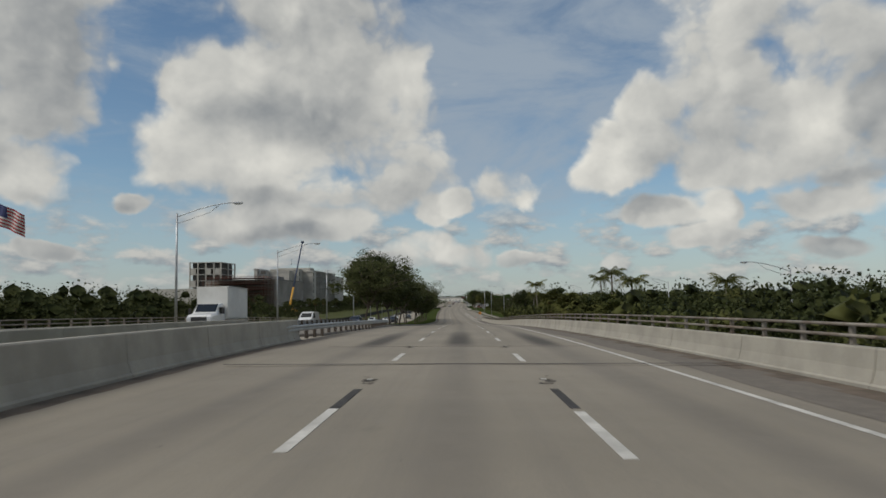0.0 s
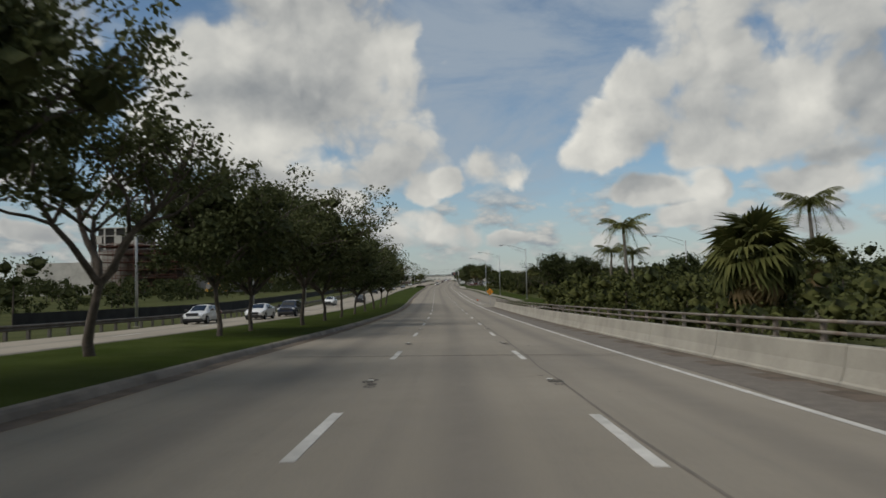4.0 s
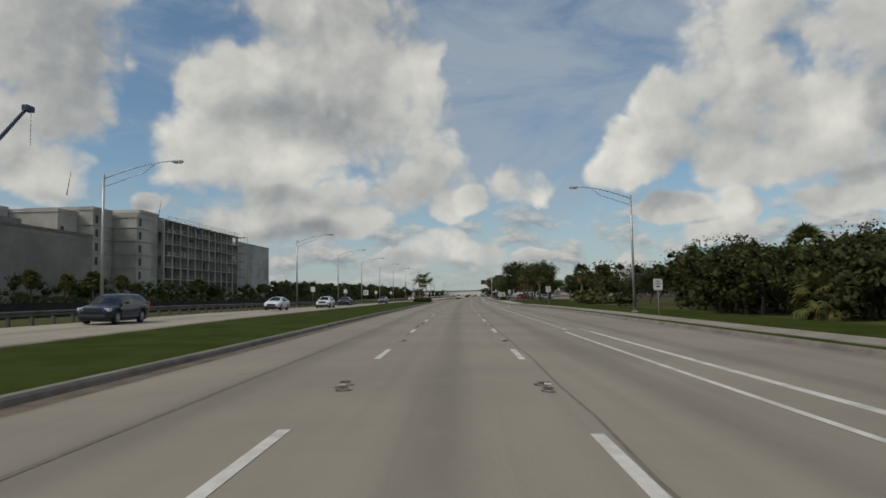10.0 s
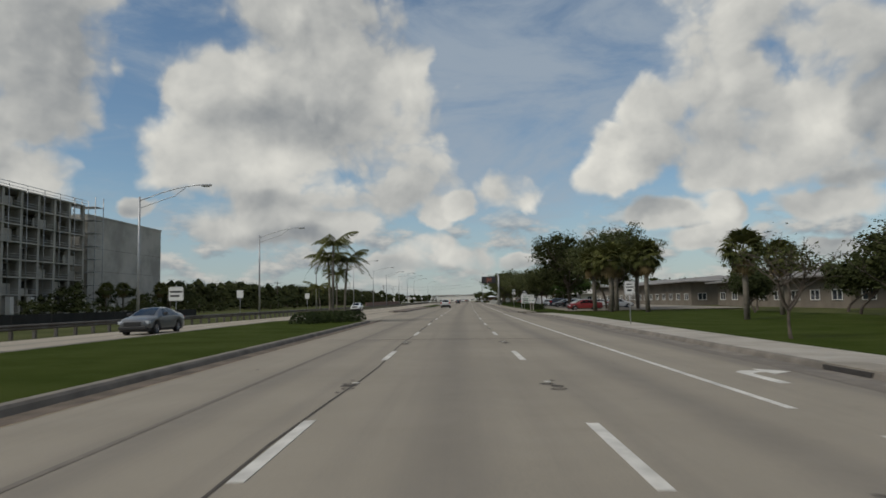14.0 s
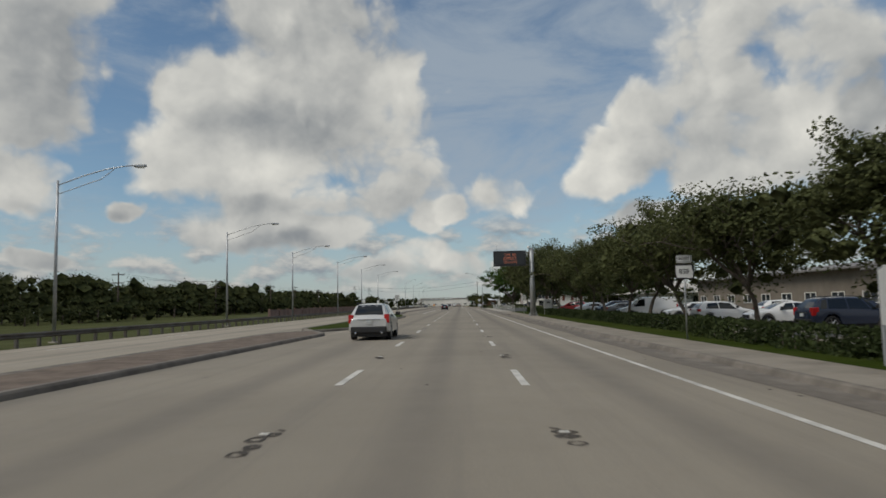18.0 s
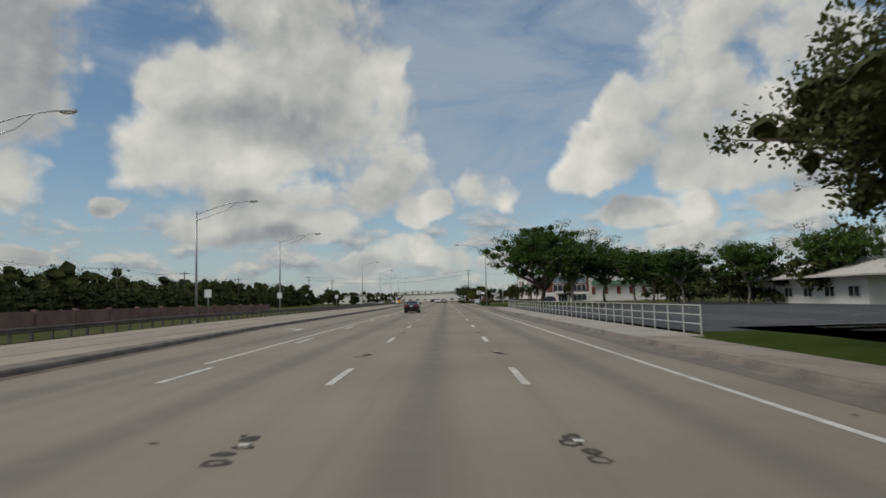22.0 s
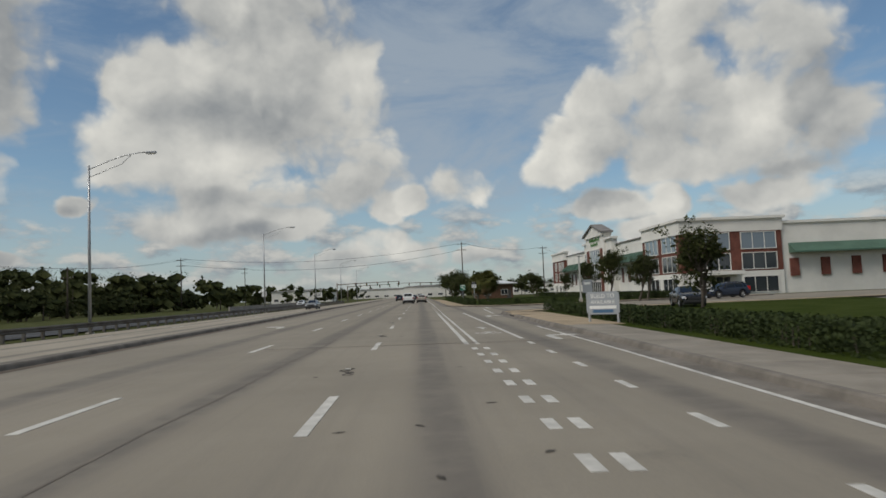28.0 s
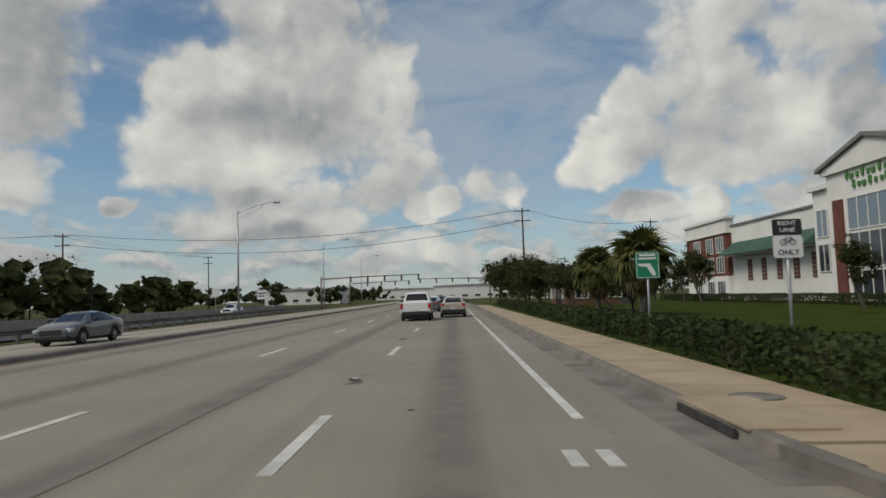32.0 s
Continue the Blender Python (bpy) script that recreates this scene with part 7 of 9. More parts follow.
    obj("gable_roof", vs, [(0, 1, 4, 5), (1, 2, 3, 4), (6, 11, 10, 7), (7, 10, 9, 8)] + [(i, i + 6, (i + 1) % 6 + 6, (i + 1) % 6) for i in range(6)], ROOFGREY, b)
    for y in (35.0, 44.6):
        box("pilaster", -1.0, -0.78, y, y + 1.4, -0.5, 9.0, BRICKWALL, b, "red brick pilaster")
    window_unit(b, -0.8, 37, 44, 6.2, 9.0, 5, 1, BLUEGLASS)
    window_unit(b, -0.8, 37, 44, 3.0, 6.0, 5, 1, WINDOW)
    window_unit(b, -0.8, 37, 44, 0.2, 2.8, 5, 1, WINDOW)
    for y in (31.2, 47.8):
        window_unit(b, -0.4, y, y + 1.9, 6.0, 8.6, 2, 1, BLUEGLASS)
        window_unit(b, -0.4, y, y + 1.9, 2.8, 5.4, 2, 1, WINDOW)
    # brand lettering becomes two rows of plain green shapes
    GREENSIGN = plain("sign_leaf_green", (0.06, 0.17, 0.04), 0.5)
    for row, (y0, n, z) in enumerate(((36.9, 10, 10.6), (38.2, 7, 9.75))):
        for i in range(n):
            box("sign_shape", -0.95, -0.79, y0 + i * 0.74, y0 + i * 0.74 + (0.3 if i % 4 else 0.46), z, z + (0.5 if i % 3 else 0.8) * 0.8, GREENSIGN, b, "green sign shape")
    # far bay
    bay(71.5, L, 0.6, 10.6)
    for k, (z0, z1) in enumerate(((0.3, 2.5), (3.5, 5.6), (6.1, 8.2))):
        for y in (72.6, 76, 80.5):
            window_unit(b, -0.04 if k == 0 else 0.0, y, y + 2.4, z0, z1, 3, 1, WINDOW)
    return b


storage_building()


def hip_house(name, s, d, w, l, h, label, wall, roofm, turn=0.0, windows=4, over=0.8, rise=2.0, z=0.0):
    """A low building with a hipped roof, windows and a door."""
    b = building_frame(name, s, d, label, turn, z)
    box("wall", -w / 2, w / 2, -l / 2, l / 2, -0.6, h, wall, b)
    a, c = w / 2 + over, l / 2 + over
    rg = max(0.3, c - a)
    vs = [(-a, -c, h), (a, -c, h), (a, c, h), (-a, c, h), (0, -rg, h + rise), (0, rg, h + rise), (-a, -c, h - 0.18), (a, -c, h - 0.18), (a, c, h - 0.18), (-a, c, h - 0.18)]
    obj("roof", vs, [(0, 1, 4), (1, 2, 5, 4), (2, 3, 5), (3, 0, 4, 5), (6, 9, 8, 7), (0, 6, 7, 1), (1, 7, 8, 2), (2, 8, 9, 3), (3, 9, 6, 0)], roofm, b)
    for i in range(windows):
        y = -l / 2 + l * (i + 0.3) / windows
        window_unit(b, -w / 2 - 0.01, y, y + l / windows * 0.45, 0.9, 2.2, 2, 1, WINDOW)
    for i in range(max(1, windows // 2)):
        x = -w / 2 + w * (i + 0.3) / max(1, windows // 2)
        window_unit(b, -l / 2 - 0.01, x, x + 1.6, 0.9, 2.2, 2, 1, WINDOW, axis="x")
    d_ = box("door", w * 0.32, w * 0.32 + 1.0, -l / 2 - 0.06, -l / 2, -0.2, 2.05, SHADE_AND_DOOR, b)
    tube("door_handle", [(w * 0.32 + 0.85, -l / 2 - 0.12, 1.0), (w * 0.32 + 0.85, -l / 2 - 0.06, 1.0)], 0.03, GALV, d_, 6)
    return b


hip_house("shop_building", 462, 52, 16, 40, 3.9, "low grey plaza building with a dark overhanging roof", TANWALL, ROOFGREY, 0, 8, 1.6, 1.3)
hip_house("shop_building", 512, 50, 16, 44, 4.4, "low plaza building with a dark awning over dark shopfronts", TANWALL, ROOFGREY, 0, 9, 1.8, 1.2)
hip_house("shop_building", 560, 52, 18, 60, 4.8, "low tan plaza building beyond the parking lot", TANWALL, ROOFGREY, 0, 10, 1.2, 1.2)
hip_house("church_building", 652, 56, 20, 24, 3.4, "white pavilion with a broad pale hipped roof", STUCCO, mat("pale_roof", (0.50, 0.48, 0.44), 0.8, vary=0.08), 0, 5, 2.2, 3.6)
hip_house("kiosk_building", 868, 17.5, 8, 12, 3.6, "small brown timber building with a white metal roof", mat("brown_timber", (0.16, 0.085, 0.05), 0.85, vary=0.15), mat("white_metal_roof", (0.62, 0.63, 0.64), 0.5, vary=0.05), 0, 4, 1.0, 1.0)
for i, (s, d, l) in enumerate(((1010, 40, 50), (1060, -60, 60), (1150, 10, 80), (1180, -90, 70), (1090, 80, 50), (1250, -30, 90))):
    hip_house("far_building", s, d, 24, l * 0.5, 5 + i % 3, "distant low white commercial building", STUCCO, ROOFGREY, 90, 6, 0.5, 0.8)
fill = building_frame("filling_station_canopy", 330, 42, "white flat filling station canopy on columns")
box("canopy", -7, 7, -12, 12, 4.6, 5.6, STUCCO, fill)
for x in (-4.5, 4.5):
    for y in (-8, 0, 8):
        box("column", x - 0.25, x + 0.25, y - 0.25, y + 0.25, -0.4, 4.6, STUCCO, fill)

# pinkish garden wall left of the opposite carriageway
pink = empty("garden_wall", label="low pinkish brick wall behind the guardrail", category="wall", kind="structure")
PINK = mat("pink_brick", (0.27, 0.17, 0.14), 0.9, vary=0.14, scale=0.6, grain=10.0, bump=0.3)
for s in np.arange(585, 690, 6.0):
    a = pts([s, s + 5.95], -33.0, 0)
    vs = [tuple(a[0]), tuple(a[1])]
    p0, p1 = Vector(a[0]), Vector(a[1])
    m = Matrix.Translation(p0) @ (p1 - p0).to_track_quat("Y", "Z").to_matrix().to_4x4()
    bm = bmesh.new()
    add_box(bm, -0.12, 0.12, 0, 5.95, -0.5, 1.45, m)
    add_box(bm, -0.2, 0.2, 0, 0.4, -0.5, 1.6, m)
    part("wall_panel", bm, PINK, pink)
white_wall = empty("site_wall", label="long low white wall behind the guardrail", category="wall", kind="structure")
for s in np.arange(812, 900, 8.0):
    a = pts([s, s + 7.95], -30.0, 0)
    p0, p1 = Vector(a[0]), Vector(a[1])
    bm = bmesh.new()
    add_box(bm, -0.12, 0.12, 0, 7.95, -0.5, 1.0, Matrix.Translation(p0) @ (p1 - p0).to_track_quat("Y", "Z").to_matrix().to_4x4())
    part("wall_panel", bm, CONCRETE, white_wall)


# ---- trees and planting along the way ----
WOODS = "dense dark green subtropical trees and undergrowth"
# beside the ramp on the right: scrub rising to the rail
wood_belt("woodland", 21, 10, 60, 22, 60, 46, 7.5, 12.0, label=WOODS, per=1000, leaf=0.32, core=0.34)
wood_belt("woodland", 22, 40, 110, 20, 52, 40, 7.0, 10.0, label=WOODS, per=620, leaf=0.34, core=0.36)
wood_belt("woodland", 23, 100, 235, 34, 80, 70, 6.5, 9.5, label=WOODS, per=330, leaf=0.45)
wood_belt("undergrowth", 24, 10, 190, 12.5, 30, 130, 3.6, 6.0, leafm=PALMLEAF, label="rough green undergrowth below the bridge barrier", per=260, leaf=0.32)
wood_belt("woodland", 25, 240, 350, 32, 58, 46, 5.5, 8.0, label=WOODS, per=520, leaf=0.42)
wood_belt("woodland", 29, 268, 352, 20.5, 33, 62, 3.6, 6.6, label=WOODS, per=520, leaf=0.32)
wood_belt("woodland", 26, 345, 440, 52, 90, 26, 6, 9.0, label=WOODS, per=420)
wood_belt("woodland", 27, 440, 720, 66, 110, 50, 7, 11, label=WOODS, per=140, leaf=0.8)
wood_belt("woodland", 28, 900, 1300, 14, 60, 70, 6, 10, label=WOODS, per=120, leaf=0.9)
# far left of the opposite carriageway
wood_belt("woodland", 31, 10, 190, -130, -52, 150, 8.0, 11.5, label=WOODS, per=380, leaf=0.42, core=0.48)
wood_belt("woodland", 32, 110, 330, -140, -66, 110, 4.5, 7.5, label=WOODS, per=160, leaf=0.6)
wood_belt("site_trees", 33, 360, 580, -88, -80, 46, 5.0, 8.0, label="row of rounded dark trees before the building site", per=360, leaf=0.4)
wood_belt("woodland", 34, 575, 920, -112, -70, 220, 7.5, 12.0, label=WOODS, per=420, leaf=0.40, core=0.6)
wood_belt("woodland", 35, 870, 1500, -120, -40, 110, 6, 10, label=WOODS, per=110, leaf=1.0, core=0.8)
wood_belt("woodland", 36, 1500, 2100, -300, 300, 160, 8, 13, label="distant dark tree line on the horizon", per=70, leaf=2.0)
wood_belt("woodland", 37, 200, 900, -400, -180, 140, 8, 12, label="distant dark tree line behind the fields", per=80, leaf=1.6)
wood_belt("woodland", 38, 100, 900, 130, 320, 150, 8, 12, label="distant dark tree line beyond the plots", per=80, leaf=1.6)

ROYAL = "tall royal palm with a smooth grey trunk and feather fronds"
royal = [feather_palm("royal_palm", 41, 8.6, 17, 3.0, ROYAL, group="royal palms"), feather_palm("royal_palm", 42, 7.4, 15, 2.8, ROYAL, group="royal palms")]
for s, d, k, i, tn in [(173, 20.2, 1.1, 0, 0), (180, 20.0, 0.95, 1, 40), (176, 21.5, 0.9, 1, 100), (133, 30, 1.25, 0, 70), (70, 27, 0.85, 1, 20), (85, 33, 0.95, 0, 130), (98, 25, 1.15, 1, 200), (160, 34, 1.2, 0, 10)]:
    put(royal[i], at(s, d, 0, tn, ground=True), k)
COCO = "cluster palm with arching green fronds on the grass median"
coco = [feather_palm("median_palm", 43, 6.0, 14, 2.2, COCO, r=0.09, shaft=False, group="median palms"), feather_palm("median_palm", 44, 4.7, 13, 2.2, COCO, r=0.09, shaft=False, group="median palms")]
for s, d, k, i, tn in [(416, -9.6, 1.0, 0, 0), (417.2, -8.9, 1.02, 1, 50), (418, -10.2, 1.05, 1, 120), (415.4, -10.4, 0.55, 1, 200), (417.5, -9.6, 0.62, 0, 250)]:
    put(coco[i], at(s, d, 0.1, tn), k)
for i in range(6):
    o = shrub("median_shrub", 60 + i, 2.2, 3.0, 0.75, 1400, 0.13, HEDGELEAF, "low rounded green shrub on the grass median")
    o.matrix_world = at(410 + i * 1.7, -10.3 + 0.9 * (i % 3), 0.12, i * 40)

SABAL = "sabal palm with a shaggy crown of fan leaves and brown skirts"
sabal = [fan_palm("sabal_palm", 51, 3.2, 46, 1.25, SABAL, skirt=16, r=0.22, group="sabal palms", stalk=1.0), fan_palm("sabal_palm", 52, 4.6, 36, 1.0, SABAL, skirt=8, r=0.18, group="sabal palms"), fan_palm("sabal_palm", 53, 1.1, 24, 1.1, "low fan palm with drooping green leaves on the grass", skirt=4, r=0.2, group="low fan palms", stalk=1.1)]
for s, d, k, i, tn in [(141, 19.5, 1.75, 0, 0), (152, 24.5, 1.25, 0, 60), (128, 26, 1.2, 0, 100), (147, 27, 1.2, 1, 10), (121, 22, 1.5, 0, 160), (112, 24, 1.5, 0, 210), (104, 19, 1.35, 0, 260),
                       (63.5, 10.2, 0.85, 0, 30), (61, 13.5, 1.0, 0, 80), (70, 17, 1.2, 0, 120), (55, 12.5, 0.9, 0, 200), (410, 19.2, 1.02, 1, 40), (418, 25.3, 1.0, 1, 100),
                       (268, 28, 1.2, 1, 0), (278, 31, 1.3, 1, 40), (290, 27, 1.2, 1, 90), (262, 33, 1.35, 1, 140), (303, 33, 1.3, 1, 190), (316, 30, 1.2, 1, 220), (255, 36, 1.3, 1, 10),
                       (283, 24, 0.8, 2, 0), (291, 23, 0.85, 2, 70), (299, 22, 1.0, 2, 130), (276, 23, 0.9, 2, 180),
                       (393, 24, 1.25, 1, 0), (398, 29, 1.15, 1, 60), (383, 24, 0.95, 1, 100), (386, 27, 0.9, 1, 160), (376, 22, 0.85, 2, 20), (369, 19.5, 0.8, 2, 80), (380, 25, 1.0, 2, 150),
                       (441, 17, 1.3, 1, 30), (445, 18.5, 1.35, 1, 80), (448, 16.5, 1.3, 1, 120), (437, 20, 1.3, 1, 170), (461, 25, 1.5, 1, 200)]:
    put(sabal[i], at(s, d, 0, tn, ground=True), k)
for i, (s, d, k) in enumerate([(383, -82, 1.3), (391, -80, 1.2), (402, -81, 1.35), (410, -79, 1.25), (455, -80, 1.3), (463, -82, 1.2), (512, -80, 1.2), (523, -82, 1.25), (536, -79, 1.3), (546, -81, 1.2)]):
    put(sabal[1], at(s, d, 0, i * 50, ground=True), k)

BIG = tree("spreading_tree", 71, 11.0, 1.0, 2.6, 14000, 0.24, 1.2, label="tall spreading dark green tree with layered branches on the verge", wide=6.0, first=6, leafm=WOODLEAF, group="verge trees")
for s, d, k, tn in [(247, 25, 0.95, 0), (255, 28, 0.8, 90), (240, 30, 0.85, 200), (410, 42, 0.7, 40), (472, 17.0, 1.16, 120), (463, 22, 1.1, 300), (484, 19, 0.95, 210)]:
    put(BIG, at(s, d, 0, tn, ground=True), k)
SPARSE = tree("bare_tree", 72, 5.4, 1.1, 1.3, 900, 0.16, 0.6, label="small thinly leaved tree with a spreading bare crown", wide=2.8, thin=0.3, trunk_r=0.1, leafm=WOODLEAF, group="small trees")
for s, d, k, tn in [(268, 22, 1.0, 0), (273, 25, 1.1, 60), (263, 25.5, 1.0, 130), (285, 26, 0.9, 180), (390.1, 12.5, 0.82, 220), (362, 22, 1.1, 10), (358, 25, 1.2, 90)]:
    put(SPARSE, at(s, d, 0, tn, ground=True), k)
MID = tree("round_tree", 73, 6.2, 1.0, 1.6, 6500, 0.21, 0.85, low=0.16, label="rounded dark green tree with a short trunk on the grass", wide=3.6, leafm=WOODLEAF, group="verge trees")
for s, d, k, tn in [(312, 24, 1.05, 0), (319, 27, 1.1, 50), (326, 24, 1.15, 100), (332, 29, 1.1, 150), (339, 26, 1.05, 200), (346, 30, 1.1, 250), (306, 30, 1.1, 300), (353, 33, 1.0, 20), (300, 26, 0.95, 70), (365, 30, 0.9, 120), (372, 33, 0.95, 170), (398, 36, 0.9, 20), (405, 32, 0.85, 60), (414, 38, 0.9, 95), (421, 33, 0.85, 140), (430, 37, 0.9, 180), (436, 30, 0.8, 230), (443, 34, 0.9, 270), (427, 27, 0.7, 310), (401, 25, 0.95, 15), (406, 28, 1.1, 75), (412, 31, 1.15, 135), (397, 29, 1.1, 195)]:
    put(MID, at(s, d, 0, tn, ground=True), k)

STREET_OAK = "dark green street oak with a low dense crown beside the sidewalk"
street = [tree("street_oak", 81, 8.6, 1.0, 2.4, 21000, 0.19, 1.0, low=0.2, fill=110, label=STREET_OAK, wide=4.8, first=6, group="street oaks"),
          tree("street_oak", 82, 9.4, 1.0, 2.6, 21000, 0.19, 1.0, low=0.18, fill=110, label=STREET_OAK, wide=5.0, first=6, group="street oaks")]
for i, (s, d, k) in enumerate([(479, 13.5, 0.9), (489, 13, 0.8), (497, 13, 0.8), (505, 13, 0.82), (513.5, 13, 0.86), (520, 13.2, 0.85), (528, 13.4, 0.88), (536, 13.6, 0.88), (543, 13.8, 0.9), (551.5, 13.0, 0.95), (559, 12.6, 1.08), (565.5, 12.2, 1.15), (575, 12.2, 1.15), (583, 12.4, 1.05)]):
    put(street[i % 2], at(s, d, 0, i * 65), k)
put(street[1], at(455, 19.5, 0, 33), 1.25)
put(street[0], at(463, 21, 0, 100), 1.2)
# clipped hedge between the sidewalk and the parking lots
hedge = shrub("hedge", 91, 1.2, 6.0, 0.85, 2200, 0.15, HEDGELEAF, "clipped dark green hedge beside the sidewalk", 1.0, "hedge")
tagged(hedge, group="clipped hedges")
for s in np.arange(466, 584, 6.0):
    put(hedge, at(float(s), 11.4 if s < 500 else 12.2, 0.0))

ficus = tree("ficus_tree", 75, 14.4, 1.05, 2.4, 34000, 0.26, 1.5, label="huge spreading bright green ficus with dark hanging limbs", wide=10.6, first=7, trunk_r=0.42, leafm=FICUSLEAF, flat=0.5, low=0.18, fill=150, core=0.42)
ficus.matrix_world = at(684, 17.0, 0, 0, ground=True) @ Matrix.Scale(1.1, 4)
PALE = tree("shade_tree", 76, 10.0, 1.0, 2.8, 12000, 0.26, 1.2, low=0.24, core=0.4, label="green shade tree with layered foliage on pale limbs", wide=5.8, first=6, bark=PALEBARK, trunk_r=0.25, leafm=FICUSLEAF, flat=0.5, group="shade trees")
for s, d, k, tn in [(679, 21.5, 1.2, 40), (683, 27.5, 1.1, 0), (676, 31, 1.0, 70), (668, 36, 0.95, 130), (660, 42, 0.95, 200), (690, 38, 1.0, 260), (648, 48, 1.05, 20), (625, 44, 0.9, 100)]:
    put(PALE, at(s, d, 0, tn, ground=True), k)
wood_belt("woodland", 39, 640, 730, 40, 60, 30, 5, 8, label=WOODS, per=420)

wood_belt("undergrowth", 40, 575, 920, -72, -64, 150, 3.2, 6.0, label="low dark scrub along the woodland edge", per=150, leaf=0.38, core=0.75)
wood_belt("undergrowth", 41, 120, 585, -70, -60, 120, 2.2, 4.0, label="low dark scrub along the site fence", per=120, leaf=0.35)
# planting before the storage building
low = shrub("hedge", 93, 1.6, 6.0, 1.0, 2500, 0.16, HEDGELEAF, "dense green roadside hedge beside the sidewalk", 1.0, "hedge")
tagged(low, group="roadside hedges")
for s in np.arange(790, 880, 6.0):
    put(low, at(float(s), 5.9 + 0.012 * (s - 790), 0.0), 0.85)
for s in np.arange(714, 756, 4.6):
    put(low, at(float(s), 9.0 + 0.02 * (s - 714), 0.0), 0.8)
for s in np.arange(790, 880, 6.0):
    put(low, at(float(s), 30, 0.0), 0.9)
for d in np.arange(9.5, 34, 4.7):
    put(low, at(790.0, float(d), 0.0, 90), 0.8)
YOUNG = tree("young_tree", 77, 7.2, 0.7, 1.8, 5000, 0.2, 0.6, low=0.16, fill=60, label="slim young green tree before the white building", wide=2.1, leafm=WOODLEAF, group="young trees")
for s, d, k, tn in [(789, 28, 0.85, 0), (780, 24, 0.8, 40), (783, 21.5, 0.95, 80), (806, 25, 0.9, 140), (824, 26, 0.7, 190), (846, 24, 0.85, 230), (860, 27, 0.8, 280), (732, 10.6, 0.62, 320), (731, 22, 0.9, 10), (720, 28, 0.8, 60)]:
    put(YOUNG, at(s, d, 0, tn, ground=True), k)
for s, d, k, tn in [(846, 12, 0.85, 0), (856, 10, 1.0, 60), (866, 9.5, 1.05, 120), (878, 9.0, 1.25, 180), (892, 8.5, 1.4, 240), (908, 9.5, 1.3, 300), (836, 13, 0.75, 20), (826, 12, 0.7, 90)]:
    put(MID, at(s, d, 0, tn, ground=True), k)
put(sabal[0], at(822, 11.5, 0, 0, ground=True), 1.1)
put(sabal[0], at(830, 10.5, 0, 80, ground=True), 1.0)

# lawns beside the sidewalks
lawn = empty("verge_lawn", label="mown green grass verge beside the sidewalk", category="lawn", kind="structure")
for a, b, f0, f1 in ((194.6, 368, lambda s: RE(s) + 0.18, lambda s: 19.5), (372, 446, lambda s: RE(s) + 2.6, lambda s: 30), (450, 596, lambda s: RE(s) + 2.3, lambda s: 13.8), (690, 757, lambda s: RE(s) + 2.2, lambda s: 34), (787.7, 898, lambda s: RE(s) + 2.1, lambda s: 34)):
    ribbon("turf", steps(a, b, 2.0), lambda s: [(f0(s) + (f1(s) - f0(s)) * i / 8, 0.10 + 0.04 * noise.noise(Vector((s * 0.2, i * 0.7, a)))) for i in range(9)], GRASS, lawn, smooth=True)
ribbon("turf", steps(754.9, 759.2, 0.6), lambda s: [(lerp(s, [(755, 8.05), (757.5, 9.2), (758.7, 10.5), (759.2, 11.8)]) * (1 - i / 6) + 34 * i / 6, 0.12) for i in range(7)], GRASS, lawn, smooth=True)
side_lawn = empty("verge_lawn", label="rough grass verge behind the guardrail", category="lawn", kind="structure")
ribbon("turf", steps(114, 900, 4.0), lambda s: [(-32 + 9.6 * i / 6, -0.02 + 0.05 * noise.noise(Vector((s * 0.2, i, 5)))) for i in range(7)], DRYGRASS, side_lawn, smooth=True)

service = empty("service_road", label="narrow dark asphalt service road behind the guardrail", category="road", kind="structure")
ribbon("asphalt", steps(700, 900, 6.0), lambda s: [(-31.5, 0.075), (-24.2, 0.075)], BLACKTOP, service)

# parking lots
lot = empty("parking_lot", label="dark asphalt parking lot with white bay lines", category="parking lot", kind="structure")
ribbon("asphalt", steps(452, 600, 6.0), lambda s: [(13.9, 0.07), (38.0, 0.07)], ASPHALT, lot, uv=True)
ribbon("asphalt", steps(588, 686, 4.0), lambda s: [(11.2, 0.07), (46.0, 0.07)], BLACKTOP, lot)
for s in np.arange(592, 676, 2.8):
    for d0, d1 in ((17, 21.5), (27, 31.5), (32.5, 37)):
        a = pts([s, s + 0.12], [d0, d0], 0)
        c = np.concatenate([pts([s, s + 0.12], d0, 0.07), pts([s, s + 0.12], d1, 0.07)])
        c[:, 2] += 0.012
        obj("bay_line", c, [(0, 1, 3, 2)], PAINT, lot)
drive = empty("side_street", label="pale asphalt side street and driveway", category="road", kind="structure")
ribbon("carriageway", steps(757, 786.5, 3.0), lambda s: [(6.4, -0.012), (12, -0.004), (70, 0.03)], ASPHALT, drive, uv=True)
ribbon("carriageway", steps(682, 690, 2.0), lambda s: [(7.0, -0.005), (12, 0.08), (40, 0.08)], ASPHALT, drive, uv=True)

# white pipe rail along the parking lot
rail = empty("handrail", label="white painted steel pipe railing beside the sidewalk", category="railing", kind="structure")
bm = bmesh.new()
add_box(bm, -0.028, 0.028, -0.028, 0.028, -0.35, 1.12)
RP = bpy.data.meshes.new("rail_post")
bm.to_mesh(RP)
bm.free()
RP.materials.append(WHITEPAINT)
for s in np.arange(594, 678.1, 2.0):
    o = new("rail_post", RP)
    o.parent, o.matrix_world = rail, at(float(s), 10.45, 0.15)
